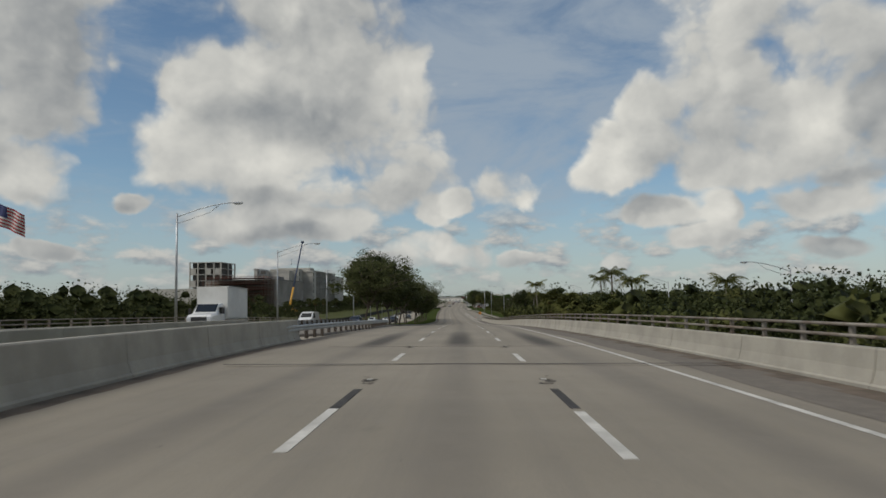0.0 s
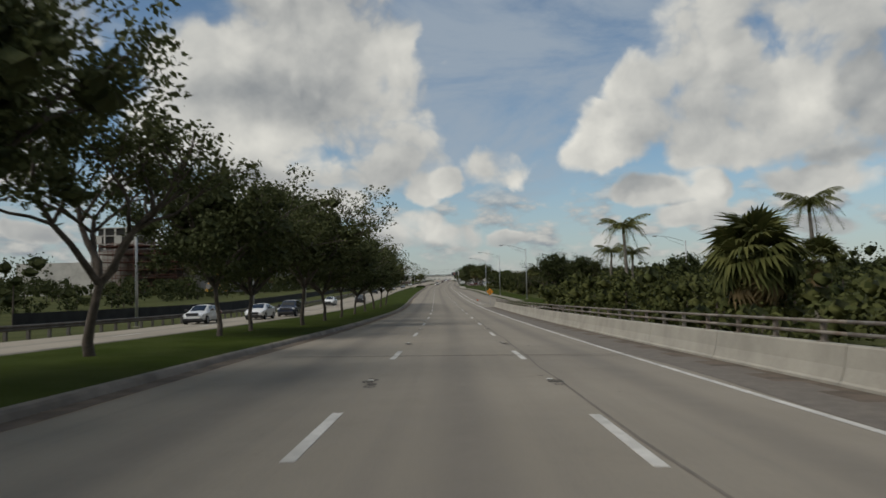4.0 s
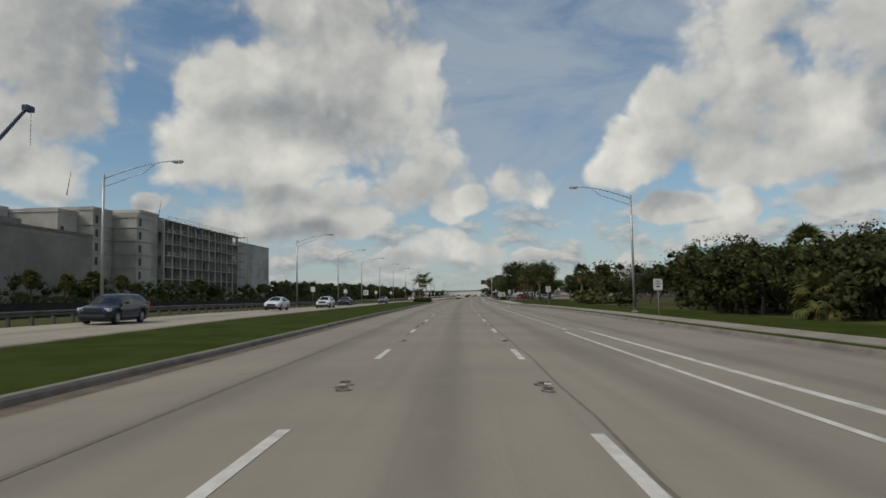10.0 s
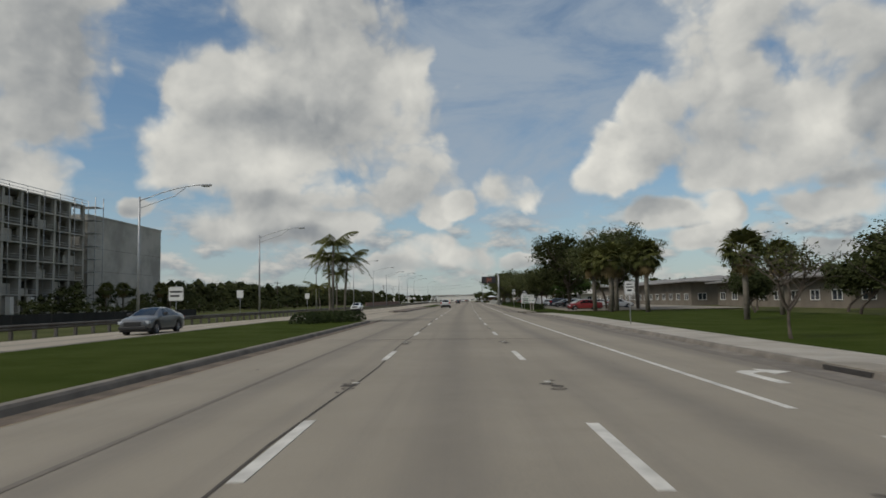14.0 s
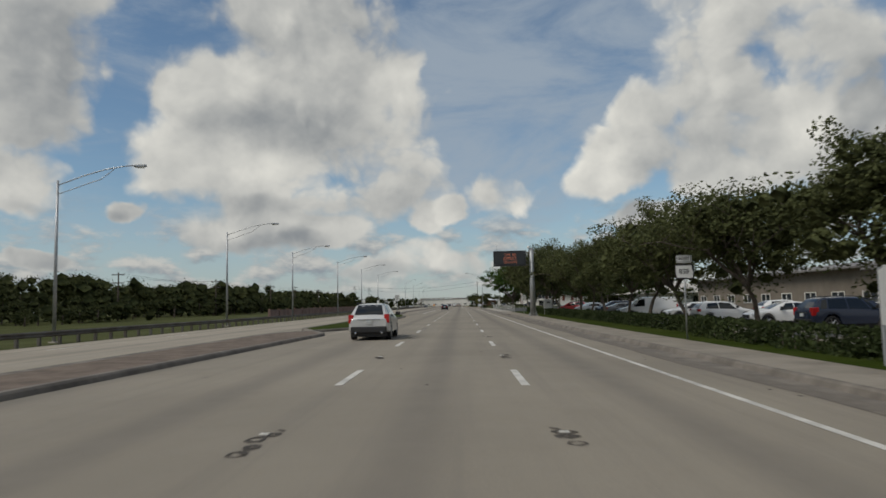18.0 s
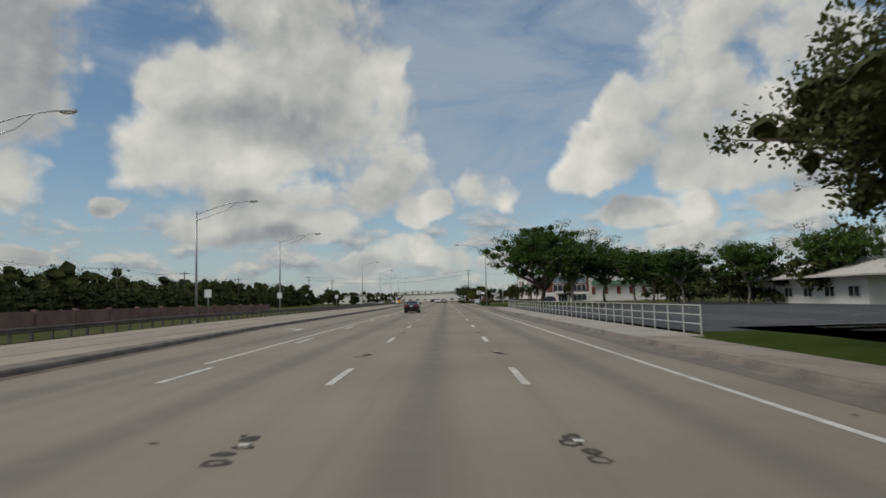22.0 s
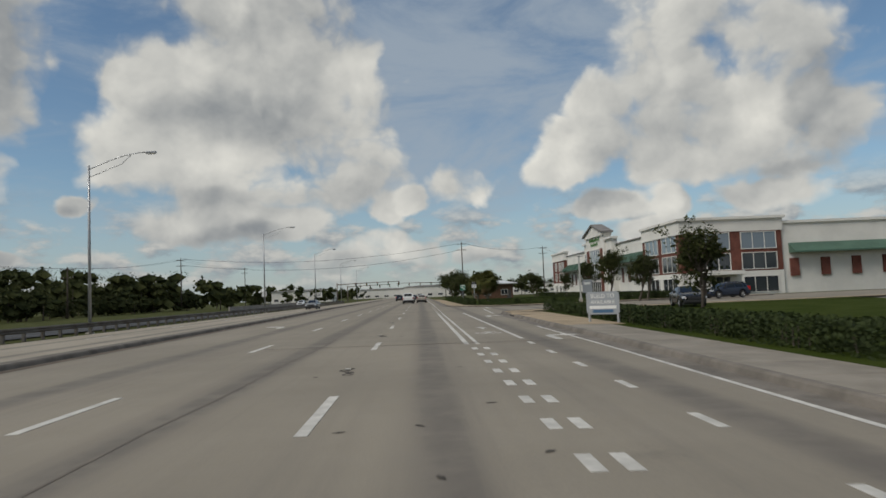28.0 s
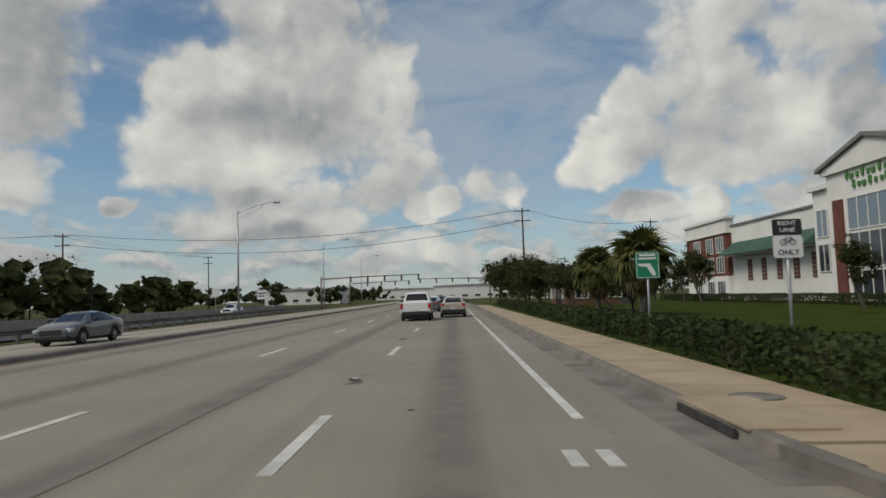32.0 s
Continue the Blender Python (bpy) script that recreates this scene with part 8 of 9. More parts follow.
for z in (0.45, 0.82, 1.2):
    rail_tube(rail, "rail", 594, 678, 10.45, 0.15 + z - 0.08, 0.026, WHITEPAINT)


# ---- vehicles ----
RUBBER = mat("tyre_rubber", (0.022, 0.022, 0.023), 0.85, vary=0.1, scale=8, grain=40, bump=0.2)
ALLOY = plain("alloy_wheel", (0.45, 0.45, 0.46), 0.3, 0.85)
GLASS = plain("tinted_car_glass", (0.008, 0.010, 0.012), 0.05, 0.0, coat=0.3)
TRIM = plain("black_trim", (0.018, 0.018, 0.019), 0.55)
CHROME = plain("chrome", (0.65, 0.66, 0.67), 0.12, 1.0)
TAIL = plain("red_lamp", (0.42, 0.012, 0.012), 0.15, coat=0.8)
HEADL = plain("clear_lamp", (0.55, 0.57, 0.6), 0.08, coat=0.8)
PLATE = plain("plate_white", (0.62, 0.64, 0.62), 0.5)


def paint(name, c, metal=0.0):
    if name in MATS:
        return MATS[name]
    m = plain(name, c, 0.22 if sum(c) < 0.1 else 0.3, metal, coat=0.1 if sum(c) < 0.1 else 0.7)
    return m


def section(hw, z0, z1, zb, hr, zr, n):
    """Half cross-section from the sill up the flank to the roof's middle; hw: half width, zb: belt, hr: half roof width."""
    q = [(hw * 0.80, z0), (hw * 0.955, z0 + 0.05), (hw * 0.99, z0 + 0.3 * (zb - z0)), (hw, z0 + 0.58 * (zb - z0)), (hw * 0.975, z0 + 0.88 * (zb - z0)), (hw * 0.945, zb)]
    q += [(hw * 0.945 + (hr - hw * 0.945) * u, zb + (zr - zb) * v) for u, v in ((0.28, 0.33), (0.62, 0.68), (1.0, 0.93), (0.72 + 0.28 * 0, 0.995), (0.0, 1.0))] if False else []
    return q


def car(name, spec, label, paint_m, group="", detail=True):
    """A road vehicle from a few lengths: lofted body shell with cut glass, wheels, lamps and trim. y forward, origin under its middle."""
    L, W, H, wb, wr = spec["L"], spec["W"], spec["H"], spec["wb"], spec["wr"]
    hw = W / 2
    t = empty(name, label=label, category=spec.get("cat", "car"), group=group)
    st = spec["stations"]       # y, sill, belt (shoulder), top, half width, half top width
    ys = [a[0] for a in st]

    def cut(y):
        return [float(np.interp(y, ys, [a[i] for a in st])) for i in range(1, 6)]
    fine = sorted(set([round(v, 3) for v in np.linspace(ys[0], ys[-1], 34)] + ys))
    ring = []
    for y in fine:
        z0, zb, zt, w, wt = cut(y)
        # wheel arches lift the sill
        lift = 0
        for wy in (-wb / 2 + spec["ay"], wb / 2 + spec["ay"]):
            r = wr + 0.07
            if abs(y - wy) < r:
                lift = max(lift, wr + math.sqrt(r * r - (y - wy) ** 2))
        zl = max(z0, lift)
        sh = max(zb, zl + 0.12)
        prof = [(w * 0.90, zl), (w * 0.985, zl + 0.04 * 1), (w, zl + 0.45 * (sh - zl)), (w * 0.99, zl + 0.8 * (sh - zl)), (w * 0.955, sh),
                (w * 0.955 + (wt - w * 0.955) * 0.5, sh + (zt - sh) * 0.52), (wt, sh + (zt - sh) * 0.93), (wt * 0.86, zt - 0.01 * (zt > sh + 0.05)), (wt * 0.45, zt + 0.012), (0.0, zt + 0.016)]
        ring.append([(a, y, b) for a, b in prof] + [(-a, y, b) for a, b in prof[-2::-1]])
    n = len(ring[0])
    vs = [v for r in ring for v in r]
    fs = [(i * n + k, (i + 1) * n + k, (i + 1) * n + k + 1, i * n + k + 1) for i in range(len(fine) - 1) for k in range(n - 1)]
    fs += [tuple(range(n - 1, -1, -1)), tuple(range((len(fine) - 1) * n, len(fine) * n))]
    body = obj("body", vs, [f[::-1] for f in fs], paint_m, t, smooth=True)
    body.data.set_sharp_from_angle(angle=radians(32))

    def flank(y, u, out=0.006):
        """A point on the greenhouse's side at height share u (0 belt, 1 top)."""
        z0, zb, zt, w, wt = cut(y)
        a = w * 0.955
        if u < 0.52 / 0.93 * 1.0:
            k = u / 0.56
            x, z = a + (wt - a) * 0.5 * k, zb + (zt - zb) * 0.52 * k
        else:
            k = (u - 0.56) / 0.44
            x, z = a + (wt - a) * (0.5 + 0.5 * k), zb + (zt - zb) * (0.52 + 0.41 * k)
        return x + out, y, z
    # side windows
    for sg in (1, -1):
        for y0, y1, a0, a1 in spec["sides"]:
            # a quadrilateral pane: lower edge y0..y1, upper edge a0..a1
            cols, rws = 5, 4
            v2 = []
            for r in range(rws + 1):
                u = 0.06 + 0.86 * r / rws
                for c in range(cols + 1):
                    k = c / cols
                    y = (y0 + (y1 - y0) * k) * (1 - u) + (a0 + (a1 - a0) * k) * u
                    x, yy, z = flank(y, u)
                    v2.append((sg * x, yy, z))
            f2 = [(r * (cols + 1) + c, r * (cols + 1) + c + 1, (r + 1) * (cols + 1) + c + 1, (r + 1) * (cols + 1) + c) for r in range(rws) for c in range(cols)]
            obj("side_window", v2, f2, GLASS, t, smooth=True)
    # front and rear screens lie on the shell's slopes
    for nm, y0, y1 in (("windscreen", spec["ws"][0], spec["ws"][1]), ("rear_window", spec["rw"][0], spec["rw"][1])):
        v2 = []
        for r in range(6):
            y = y0 + (y1 - y0) * r / 5
            z0, zb, zt, w, wt = cut(y)
            for c in range(7):
                k = -0.86 + 1.72 * c / 6
                v2.append((wt * k * (0.98 if abs(k) > 0.8 else 1), y, zt + (0.016 if abs(k) < 0.5 else 0.006) + 0.008))
        f2 = [(r * 7 + c, r * 7 + c + 1, (r + 1) * 7 + c + 1, (r + 1) * 7 + c) for r in range(5) for c in range(6)]
        obj(nm, v2, f2, GLASS, t, smooth=True)
    # wheels
    for wy in (-wb / 2 + spec["ay"], wb / 2 + spec["ay"]):
        for sg in (1, -1):
            x1, x0 = sg * (hw - 0.025), sg * (hw - 0.26)
            wh = empty_part("wheel", (0, wy, wr), t)
            prof = [(0.62, x0), (0.9, x0), (0.985, x0 + sg * 0.02), (1.0, x0 + sg * 0.06), (1.0, x1 - sg * 0.06), (0.985, x1 - sg * 0.02), (0.9, x1), (0.66, x1 - sg * 0.005), (0.66, x0)]
            vs, fs = [], []
            N = 24
            for i in range(N):
                a = 2 * math.pi * i / N
                for r, x in prof:
                    vs.append((x, wr * r * math.cos(a), wr * r * math.sin(a)))
            k = len(prof)
            for i in range(N):
                for j in range(k - 1):
                    a, b = i * k + j, ((i + 1) % N) * k + j
                    fs.append((a, a + 1, b + 1, b))
            obj("tyre", vs, fs, RUBBER, wh, smooth=True)
            geos = []
            xr = x1 - sg * 0.03
            for i in range(spec.get("spokes", 7)):
                a = 2 * math.pi * i / spec.get("spokes", 7)
                for da in ((-0.09, 0.09) if detail else (0.0,)):
                    geos.append(tube_geo([Vector((xr, wr * 0.12 * math.cos(a), wr * 0.12 * math.sin(a))), Vector((xr - sg * 0.005, wr * 0.64 * math.cos(a + da), wr * 0.64 * math.sin(a + da)))], [0.035, 0.022], 5))
            geos.append(tube_geo([Vector((xr - sg * 0.04, 0, 0)), Vector((xr + sg * 0.012, 0, 0))], wr * 0.17, 10))
            vs, fs = joined(geos)
            # rim ring
            N2 = 24
            m0 = len(vs)
            for i in range(N2):
                a = 2 * math.pi * i / N2
                for r, x in ((0.60, xr - sg * 0.02), (0.67, xr + sg * 0.018)):
                    vs.append(Vector((x, wr * r * math.cos(a), wr * r * math.sin(a))))
            fs += [(m0 + 2 * i, m0 + 2 * i + 1, m0 + 2 * ((i + 1) % N2) + 1, m0 + 2 * ((i + 1) % N2)) for i in range(N2)]
            obj("rim", vs, fs, ALLOY, wh)
            vs, fs = tube_geo([Vector((x0, 0, 0)), Vector((x1 - sg * 0.09, 0, 0))], wr * 0.63, 16)
            obj("brake_disc", vs, fs, TRIM, wh)
    yb, yf = ys[0], ys[-1]
    zs = spec.get("lamp_z", 0.8)
    # tail and head lamps
    for sg in (1, -1):
        for nm, (x0, x1, y0, y1, z0, z1), m in (("tail_light", spec["tail"], TAIL), ("headlight", spec["head"], HEADL)):
            box(nm, *(sorted((sg * x0, sg * x1))), y0, y1, z0, z1, m, t, bevel=0.025)
        mz = spec["belt"] + 0.08
        my = spec["mirror"]
        mr = box("wing_mirror", *(sorted((sg * (hw - 0.02), sg * (hw + 0.20)))), my - 0.07, my + 0.09, mz - 0.02, mz + 0.15, spec.get("mirror_m", TRIM), t, bevel=0.04)
        if detail:
            for y in spec["handles"]:
                x, _, z = flank(y, 0.0)
                box("door_handle", *(sorted((sg * (hw * 0.97), sg * (hw + 0.022)))), y - 0.1, y + 0.1, spec["belt"] - 0.12, spec["belt"] - 0.075, spec.get("handle_m", paint_m), t, bevel=0.012)
            for y in spec["seams"]:
                v3 = []
                for u in np.linspace(0, 1, 7):
                    z0, zb, zt, w, wt = cut(y)
                    zz = z0 + 0.10 + (zb - z0 - 0.06) * u
                    k = (zz - z0) / (zb - z0)
                    xx = float(np.interp(k, [0, 0.05, 0.45, 0.8, 1.0], [w * 0.9, w * 0.985, w, w * 0.99, w * 0.955]))
                    v3 += [(sg * (xx + 0.003), y - 0.006 + 0.0 * u, zz), (sg * (xx + 0.003), y + 0.006, zz)]
                obj("door_gap", v3, [(2 * i, 2 * i + 1, 2 * i + 3, 2 * i + 2) for i in range(6)], TRIM, t)
    # lower trim, bumpers, plate, exhausts
    box("rear_bumper", -hw * 0.86, hw * 0.86, yb - 0.05, yb + 0.14, spec["sill"] + 0.02, spec["sill"] + spec.get("bump", 0.26), spec.get("bumper_m", TRIM), t, bevel=0.05)
    box("front_bumper", -hw * 0.8, hw * 0.8, yf - 0.12, yf + 0.04, spec["sill"] + 0.02, spec["sill"] + 0.2, TRIM, t, bevel=0.04)
    box("grille", -hw * 0.5, hw * 0.5, yf - 0.06, yf + 0.025, zs - 0.18, zs + 0.04, TRIM, t, bevel=0.02)
    pl = box("number_plate", -0.155, 0.155, yb - 0.045, yb - 0.02, spec["plate"], spec["plate"] + 0.155, PLATE, t, "white number plate with plain bars", bevel=0.008)
    for i in range(5):
        box("plate_bar", -0.115 + i * 0.05, -0.085 + i * 0.05, yb - 0.05, yb - 0.045, spec["plate"] + 0.04, spec["plate"] + 0.115, SIGNBACK, pl)
    box("underbody", -hw * 0.82, hw * 0.82, yb + 0.15, yf - 0.15, 0.17, spec["sill"] + 0.12, TRIM, t)
    if spec.get("chrome"):
        box("chrome_strip", -hw * 0.55, hw * 0.55, yb - 0.03, yb + 0.03, spec["chrome"], spec["chrome"] + 0.035, CHROME, t, bevel=0.01)
    if spec.get("exhaust"):
        for sg in (1, -1):
            tube("exhaust_tip", [(sg * hw * 0.62, yb - 0.1, spec["sill"] + 0.02), (sg * hw * 0.62, yb + 0.15, spec["sill"] + 0.02)], 0.045, CHROME, t, 10)
    if spec.get("rails"):
        for sg in (1, -1):
            tube("roof_rail", [(sg * hw * 0.66, y, H - 0.02 + (0.05 if 0.05 < k < 0.95 else -0.03)) for k, y in zip(np.linspace(0, 1, 7), np.linspace(*spec["rails"], 7))], 0.022, TRIM, t, 6)
    return t


def empty_part(name, loc, parent):
    o = new(name)
    o.empty_display_size = 0.1
    o.parent = parent
    o.location = loc
    return o


SUV = dict(L=4.83, W=1.91, H=1.67, wb=2.81, wr=0.375, ay=0.0, sill=0.33, belt=1.03, lamp_z=0.85, cat="car",
           stations=[(-2.38, 0.52, 0.92, 0.96, 0.80, 0.70), (-2.30, 0.40, 1.02, 1.10, 0.90, 0.78), (-2.12, 0.36, 1.07, 1.30, 0.945, 0.74), (-1.86, 0.34, 1.08, 1.56, 0.955, 0.66), (-1.55, 0.33, 1.08, 1.645, 0.955, 0.64), (-0.6, 0.32, 1.05, 1.67, 0.955, 0.64), (0.25, 0.32, 1.02, 1.63, 0.955, 0.63),
                     (0.65, 0.32, 1.0, 1.52, 0.955, 0.66), (1.32, 0.33, 0.99, 1.05, 0.95, 0.78), (1.9, 0.34, 0.93, 0.97, 0.92, 0.74), (2.25, 0.38, 0.80, 0.88, 0.82, 0.66), (2.40, 0.48, 0.68, 0.74, 0.66, 0.54)],
           sides=[(-1.98, -1.62, -1.72, -1.50), (-1.56, -0.62, -1.44, -0.62), (-0.56, 0.50, -0.56, 0.10), (0.56, 0.88, 0.18, 0.36)], ws=(0.36, 1.24), rw=(-2.26, -1.74),
           tail=(0.70, 0.93, -2.36, -2.02, 0.78, 1.18), head=(0.58, 0.88, 1.9, 2.28, 0.72, 0.9), mirror=0.72, handles=(-1.15, -0.05), seams=(-1.42, -0.58, 0.62), plate=0.74, chrome=0.93, exhaust=True, rails=(-1.7, 0.1), bump=0.3, spokes=7)
SEDAN = dict(L=4.72, W=1.84, H=1.44, wb=2.705, wr=0.325, ay=0.06, sill=0.26, belt=0.93, lamp_z=0.66, cat="car",
             stations=[(-2.36, 0.42, 0.78, 0.84, 0.72, 0.62), (-2.28, 0.32, 0.92, 1.02, 0.83, 0.70), (-2.0, 0.29, 0.96, 1.08, 0.90, 0.70), (-1.66, 0.28, 0.97, 1.13, 0.92, 0.70), (-1.0, 0.27, 0.96, 1.37, 0.92, 0.58), (-0.55, 0.27, 0.95, 1.435, 0.92, 0.56), (0.15, 0.27, 0.93, 1.42, 0.92, 0.56),
                       (0.5, 0.27, 0.92, 1.32, 0.92, 0.58), (1.25, 0.27, 0.90, 0.98, 0.915, 0.72), (1.8, 0.28, 0.84, 0.90, 0.88, 0.70), (2.2, 0.33, 0.70, 0.78, 0.78, 0.62), (2.36, 0.42, 0.58, 0.66, 0.62, 0.5)],
             sides=[(-1.36, -1.02, -0.98, -0.90), (-0.98, -0.22, -0.86, -0.24), (-0.17, 0.78, -0.19, 0.20)], ws=(0.22, 1.18), rw=(-1.62, -0.82),
             tail=(0.42, 0.80, -2.385, -2.12, 0.79, 0.91), head=(0.5, 0.82, 1.9, 2.26, 0.58, 0.74), mirror=0.62, handles=(-0.75, 0.2), seams=(-1.05, -0.2, 0.85), plate=0.745, chrome=0.915, exhaust=False, bump=0.3, bumper_m=None, spokes=5)
VAN = dict(SUV, L=5.1, H=1.95, W=1.94, belt=1.12, rails=None, exhaust=False, chrome=None,
           stations=[(-2.5, 0.42, 1.1, 1.2, 0.9, 0.86), (-2.44, 0.36, 1.14, 1.84, 0.95, 0.84), (-2.2, 0.34, 1.15, 1.93, 0.97, 0.82), (0.4, 0.33, 1.12, 1.95, 0.97, 0.80), (0.9, 0.33, 1.1, 1.78, 0.97, 0.78), (1.7, 0.34, 1.06, 1.16, 0.96, 0.8), (2.3, 0.38, 0.86, 0.94, 0.88, 0.7), (2.5, 0.46, 0.7, 0.76, 0.7, 0.58)],
           sides=[(0.3, 1.25, 0.25, 0.72)], ws=(0.86, 1.64), rw=(-2.49, -2.46), tail=(0.84, 0.96, -2.53, -2.4, 0.9, 1.3), head=(0.6, 0.9, 2.0, 2.4, 0.74, 0.96), mirror=1.15, handles=(0.35,), seams=(0.25, 1.3), plate=0.7)
HATCH = dict(SUV, L=4.4, H=1.5, belt=0.95, rails=None, wr=0.32, wb=2.6, sill=0.27,
             stations=[(-2.1, 0.4, 0.86, 0.92, 0.76, 0.66), (-2.02, 0.32, 0.94, 1.02, 0.85, 0.72), (-1.75, 0.29, 0.98, 1.3, 0.88, 0.6), (-1.4, 0.28, 0.97, 1.44, 0.89, 0.57), (-0.4, 0.27, 0.95, 1.5, 0.89, 0.57), (0.3, 0.27, 0.93, 1.45, 0.89, 0.57), (1.2, 0.28, 0.9, 0.98, 0.88, 0.7), (1.75, 0.3, 0.82, 0.88, 0.84, 0.66), (2.1, 0.36, 0.66, 0.74, 0.7, 0.56), (2.22, 0.44, 0.56, 0.62, 0.56, 0.46)],
             sides=[(-1.5, -0.6, -1.3, -0.6), (-0.54, 0.7, -0.54, 0.22)], ws=(0.32, 1.12), rw=(-1.98, -1.55), tail=(0.6, 0.86, -2.1, -1.85, 0.8, 1.0), head=(0.5, 0.8, 1.7, 2.05, 0.6, 0.76), mirror=0.62, plate=0.6, chrome=None, exhaust=False, handles=(-0.9, 0.1), seams=(-0.57, 0.8))
WHITECAR, SILVER, BLACKCAR, REDCAR, BLUECAR, GREYCAR = (paint("white_car_paint", (0.70, 0.70, 0.69)), paint("silver_car_paint", (0.56, 0.56, 0.55), 0.25), paint("black_car_paint", (0.0035, 0.004, 0.0048)),
                                                        paint("dark_red_car_paint", (0.20, 0.02, 0.02)), paint("dark_blue_car_paint", (0.02, 0.028, 0.05)), paint("grey_car_paint", (0.12, 0.125, 0.13), 0.3))


def drive_at(o, s, d, back=False):
    m = on_road(s, d, 0.0)
    o.matrix_world = m @ pose(0, 0, 0, 0, 0, 180) if back else m
    return o


suv = car("suv", SUV, "silver crossover car with red tail lights in the inner lane", SILVER)
drive_at(suv, 501.4, -3.6)
SEDAN["bumper_m"] = BLACKCAR
sed = car("sedan", SEDAN, "glossy black four-door sedan in the inner lane", BLACKCAR)
drive_at(sed, 648.85, -3.92)
# cars on the opposite carriageway, seen from the front
far_hatch = car("car", HATCH, "white small car driving on the opposite carriageway", WHITECAR, detail=False)
drive_at(far_hatch, 484, -18.9, True)
dark_suv = car("suv", dict(SUV), "dark blue crossover car on the opposite carriageway", BLUECAR, detail=False)
drive_at(dark_suv, 296, -19.4, True)
protos = {"white": far_hatch, "dark": dark_suv,
          "sedan_w": car("sedan", dict(SEDAN, bumper_m=WHITECAR), "white sedan on the opposite carriageway", WHITECAR, detail=False),
          "black": car("sedan", dict(SEDAN, bumper_m=BLACKCAR), "black sedan on the opposite carriageway", BLACKCAR, detail=False),
          "grey": car("sedan", dict(SEDAN, bumper_m=GREYCAR), "grey sedan on the opposite carriageway", GREYCAR, detail=False),
          "van": car("van", VAN, "white panel van on the opposite carriageway", WHITECAR, detail=False)}
drive_at(protos["sedan_w"], 332, -20.0, True)
drive_at(protos["black"], 229, -16.2, True)
drive_at(protos["grey"], 812, -17.0, True)
drive_at(protos["van"], 87.5, -20.0, True)


def again(key, s, d, back=True, label=""):
    o = copy_thing(protos[key], on_road(s, d, 0.0) @ pose(0, 0, 0, 0, 0, 180 if back else 0))
    if label:
        tagged(o, label)
    return o


again("dark", 114, -18.0, True, "pale sport-utility car on the opposite carriageway")
again("sedan_w", 213, -19.5), again("sedan_w", 160, -17.5), again("white", 152, -20), again("dark", 168, -16.5)
again("white", 868, -28.6, True, "white car on the service road behind the guardrail"), again("white", 346, -17.5), again("black", 372, -19.6), again("grey", 402, -17.0)


def pickup():
    sp = dict(SUV, W=2.0, H=1.85, wb=3.5, wr=0.39, ay=0.1, belt=1.15, rails=None, chrome=None, exhaust=False, cat="pickup truck",
              stations=[(-2.8, 0.6, 1.1, 1.16, 0.92, 0.9), (-2.72, 0.5, 1.14, 1.2, 0.96, 0.9), (-1.0, 0.45, 1.14, 1.18, 0.98, 0.92), (-0.9, 0.45, 1.14, 1.72, 0.98, 0.74), (-0.6, 0.45, 1.14, 1.85, 0.98, 0.72), (0.6, 0.45, 1.13, 1.85, 0.98, 0.72), (1.3, 0.45, 1.12, 1.2, 0.98, 0.82), (2.4, 0.48, 1.0, 1.1, 0.95, 0.8), (2.7, 0.55, 0.8, 0.9, 0.85, 0.7)],
              sides=[(-0.8, -0.1, -0.66, -0.1), (-0.04, 0.95, -0.04, 0.5)], ws=(0.66, 1.26), rw=(-0.98, -0.88), tail=(0.80, 0.97, -2.83, -2.6, 0.8, 1.14), head=(0.6, 0.92, 2.3, 2.6, 0.8, 1.0), mirror=0.95, plate=0.62)
    return car("pickup_truck", sp, "white pickup truck ahead in the lane", WHITECAR, detail=False)


drive_at(pickup(), 827, -2.35)
tan_car = car("car", dict(HATCH), "pale beige hatchback ahead in the outer lane", paint("beige_car_paint", (0.42, 0.36, 0.30), 0.2), detail=False)
drive_at(tan_car, 831.5, 0.05)
for i, (s, d, k) in enumerate([(850, -2.2, "grey"), (858, 0.3, "black"), (868, -2.4, "white"), (876, 0.4, "sedan_w"), (890, -5.8, "dark"), (905, -2.2, "black"), (915, 0.2, "white"), (935, -5.5, "sedan_w"), (960, -2.0, "grey"), (990, 0.3, "sedan_w"), (1010, -5.2, "white")]):
    again(k, s, d, False, "car ahead in slow traffic near the signals")


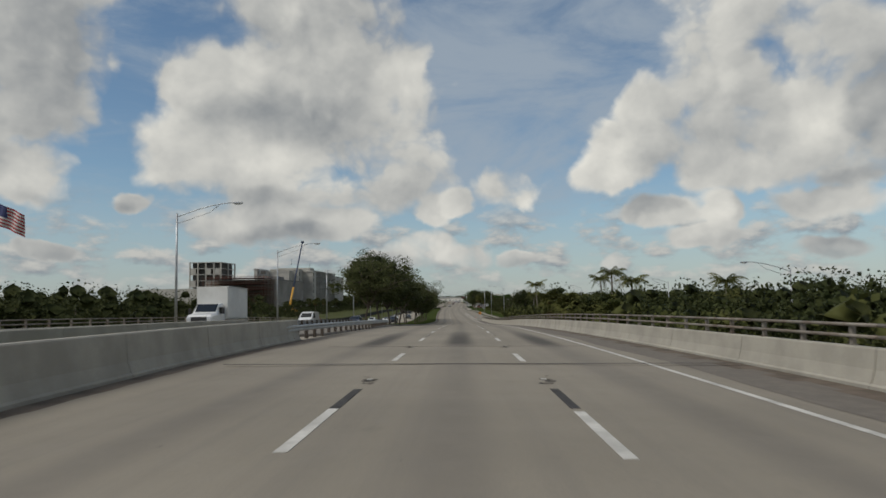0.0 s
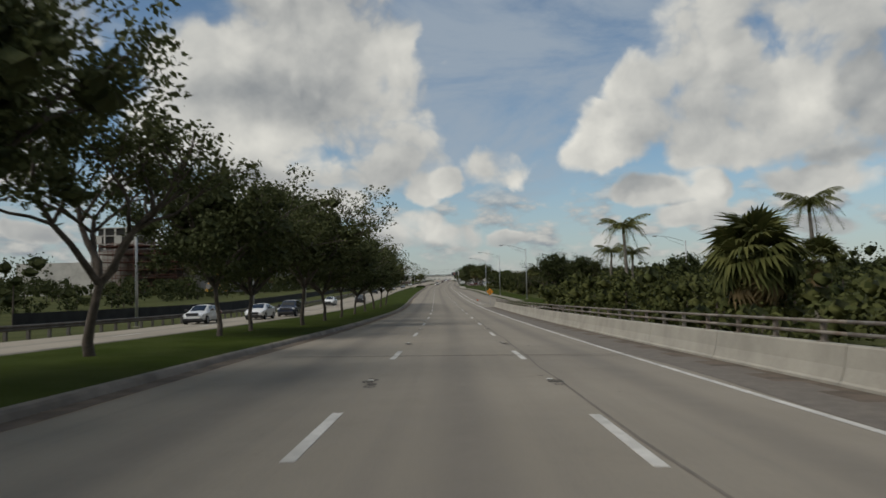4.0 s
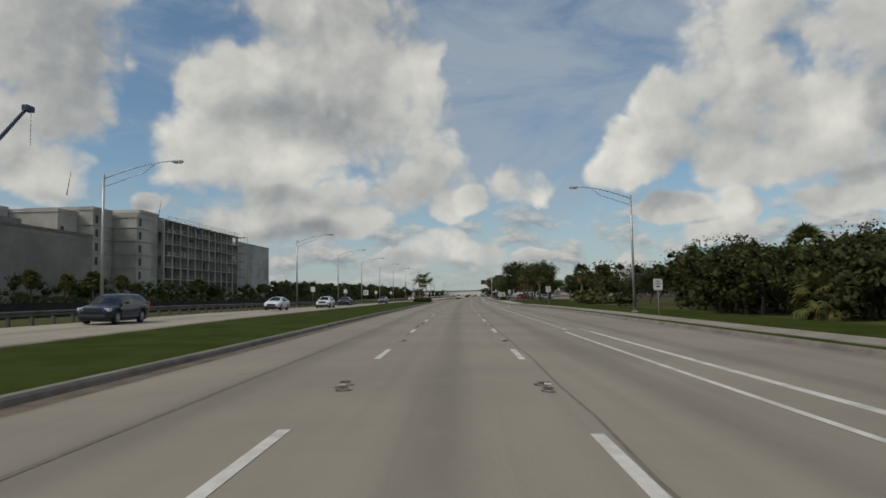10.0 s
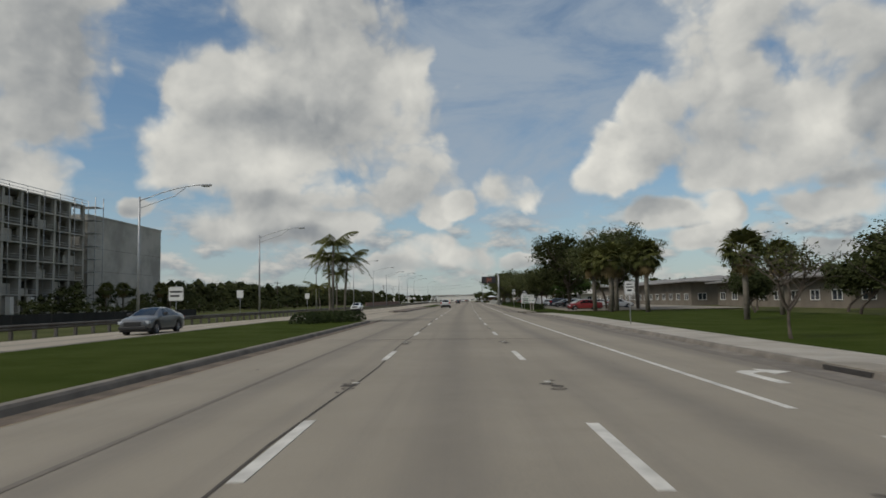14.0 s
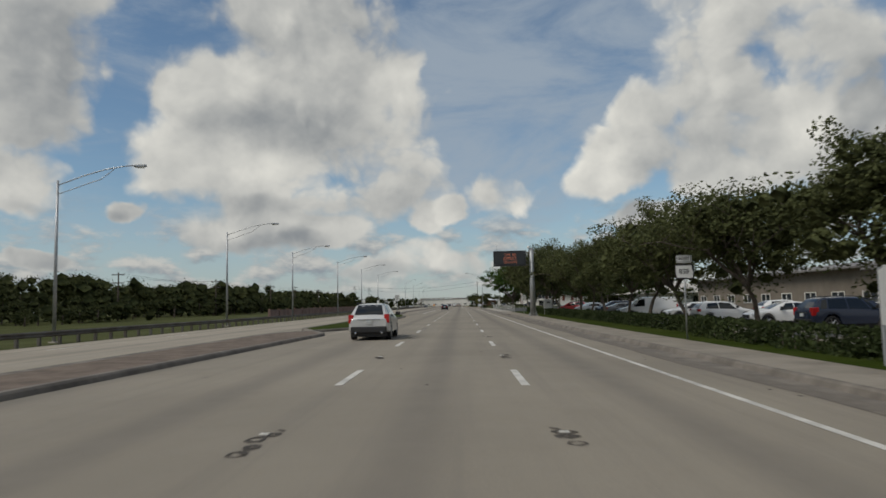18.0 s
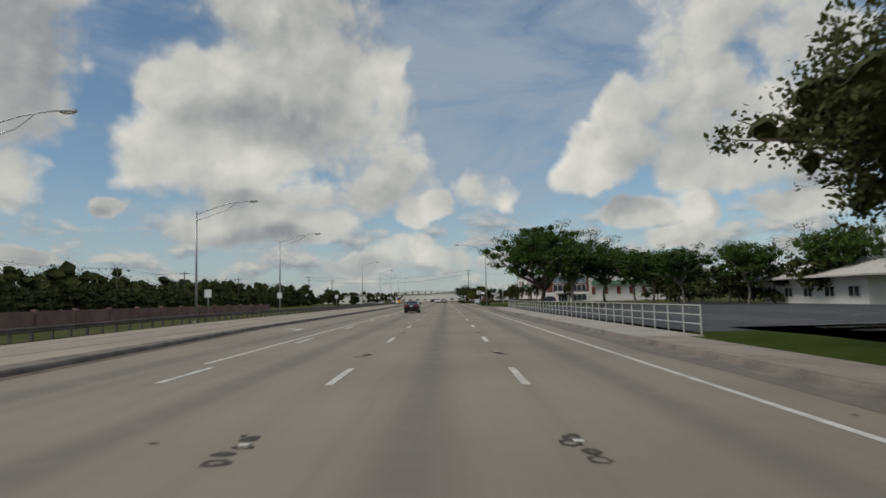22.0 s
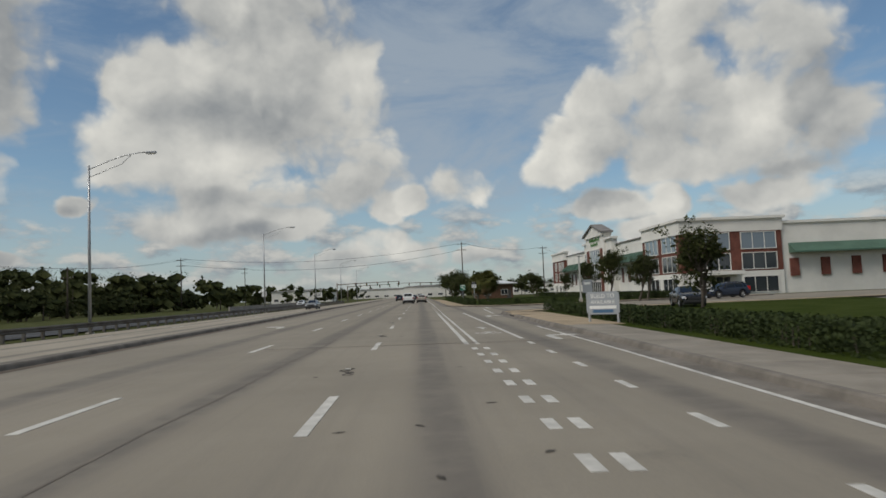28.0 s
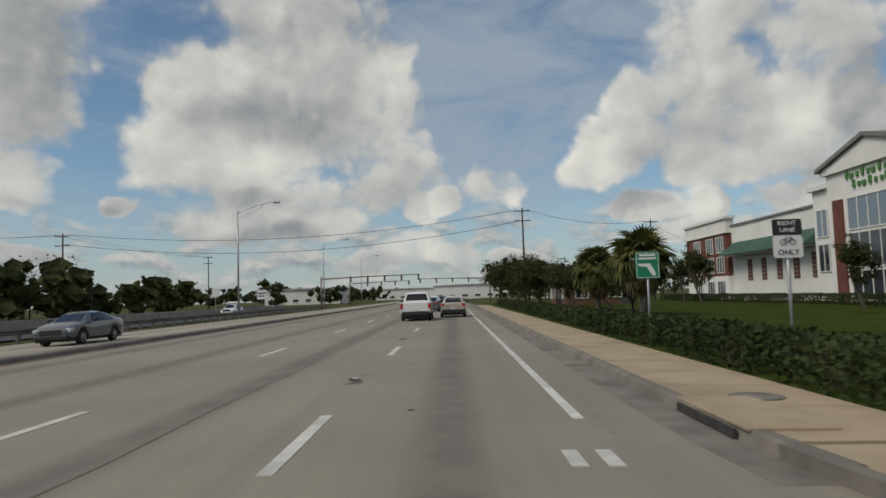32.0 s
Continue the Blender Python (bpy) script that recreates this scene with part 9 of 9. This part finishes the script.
def box_truck():
    t = empty("box_truck", label="white box truck with a bonnet cab on the opposite carriageway", category="truck")
    W = WHITECAR
    box("cargo_box", -1.2, 1.2, -3.6, 1.1, 1.0, 3.5, mat("truck_box", (0.62, 0.62, 0.60), 0.5, vary=0.06, scale=0.6, grain=8, bump=0.05), t, "ribbed white cargo box", bevel=0.04)
    for x in (-1.21, 1.21):
        for z in (1.02, 3.42):
            box("box_rail", x - 0.02, x + 0.02, -3.6, 1.1, z, z + 0.1, ALLOY, t)
    box("chassis", -0.5, 0.5, -3.5, 3.2, 0.6, 0.95, TRIM, t)
    st = [(1.15, 0.7, 1.35, 2.1, 0.98, 0.85), (1.3, 0.65, 1.38, 2.2, 1.0, 0.85), (1.9, 0.62, 1.36, 2.15, 1.0, 0.84), (2.6, 0.62, 1.34, 1.5, 1.0, 0.85), (3.5, 0.66, 1.22, 1.36, 0.98, 0.84), (3.75, 0.75, 1.1, 1.2, 0.9, 0.8)]
    vs = []
    for y, z0, zb, zt, w, wt in st:
        vs += [(a * sg, y, z) for sg, a, z in ((1, w, z0), (1, w, zb), (1, wt, zt), (-1, wt, zt), (-1, w, zb), (-1, w, z0))]
    fs = [(i * 6 + k, (i + 1) * 6 + k, (i + 1) * 6 + (k + 1) % 6, i * 6 + (k + 1) % 6) for i in range(5) for k in range(6)] + [tuple(range(5, -1, -1)), tuple(range(30, 36))]
    cab = obj("cab", vs, [f[::-1] for f in fs], W, t)
    box("windscreen", -0.78, 0.78, 0, 0.02, -0.4, 0.4, GLASS, t, m=Matrix.Translation((0, 2.27, 1.84)) @ pose(0, 0, 0, 43, 0, 0))
    for sg in (1, -1):
        box("side_window", *sorted((sg * 0.9, sg * 1.005)), 1.45, 2.15, 1.42, 1.9, GLASS, t, m=None)
        box("headlight", *sorted((sg * 0.62, sg * 0.9)), 3.66, 3.78, 0.98, 1.18, HEADL, t, bevel=0.02)
        m_ = box("mirror", *sorted((sg * 1.15, sg * 1.35)), 2.2, 2.35, 1.4, 1.85, TRIM, t, bevel=0.03)
        for wy, ww in ((2.95, 0.26), (-2.3, 0.5)):
            wh = empty_part("wheel", (sg * 0.95, wy, 0.42), t)
            vs, fs = tube_geo([Vector((-ww / 2, 0, 0)), Vector((ww / 2, 0, 0))], 0.42, 20)
            obj("tyre", vs, fs, RUBBER, wh)
            vs, fs = tube_geo([Vector((-ww / 2 - 0.01, 0, 0)), Vector((ww / 2 + 0.01, 0, 0))], 0.24, 14)
            obj("rim", vs, fs, ALLOY, wh)
    box("grille", -0.58, 0.58, 3.7, 3.8, 0.85, 1.2, TRIM, t, bevel=0.03)
    box("front_bumper", -0.98, 0.98, 3.75, 3.9, 0.5, 0.8, TRIM, t, bevel=0.04)
    return t


drive_at(box_truck(), 52, -19.0, True)

# parked cars by the plaza
for i in range(14):
    s = 472 + i * 7.6
    key = ("sedan_w", "white", "black", "grey", "dark", "sedan_w", "white")[i % 7]
    o = copy_thing(protos[key], at(s, 19.5 + (i % 3) * 0.4, 0.02, 90 if i % 2 else -90))
    tagged(o, "parked car in the plaza parking lot behind the hedge")
    if i % 2 == 0:
        o = copy_thing(protos[("white", "grey", "sedan_w")[i % 3]], at(s + 3.2, 25.5, 0.02, -90))
        tagged(o, "parked car in the plaza parking lot")
maroon = car("sedan", dict(SEDAN, bumper_m=REDCAR), "dark red sedan parked behind the hedge", REDCAR, detail=False)
maroon.matrix_world = at(458.5, 17.0, 0.02, 90)
red2 = car("suv", dict(SUV), "bright red car parked behind the hedge", paint("red_car_paint", (0.45, 0.02, 0.02)), detail=False)
red2.matrix_world = at(577, 18.5, 0.02, 70)
o = copy_thing(protos["van"], at(530, 17.5, 0.02, 80))
tagged(o, "white cargo van parked behind the hedge")
o = copy_thing(protos["black"], at(754, 19, 0.13, 170))
tagged(o, "black sedan parked before the white building")
o = copy_thing(protos["dark"], at(776, 32, 0.06, 100))
tagged(o, "dark car parked before the white building")
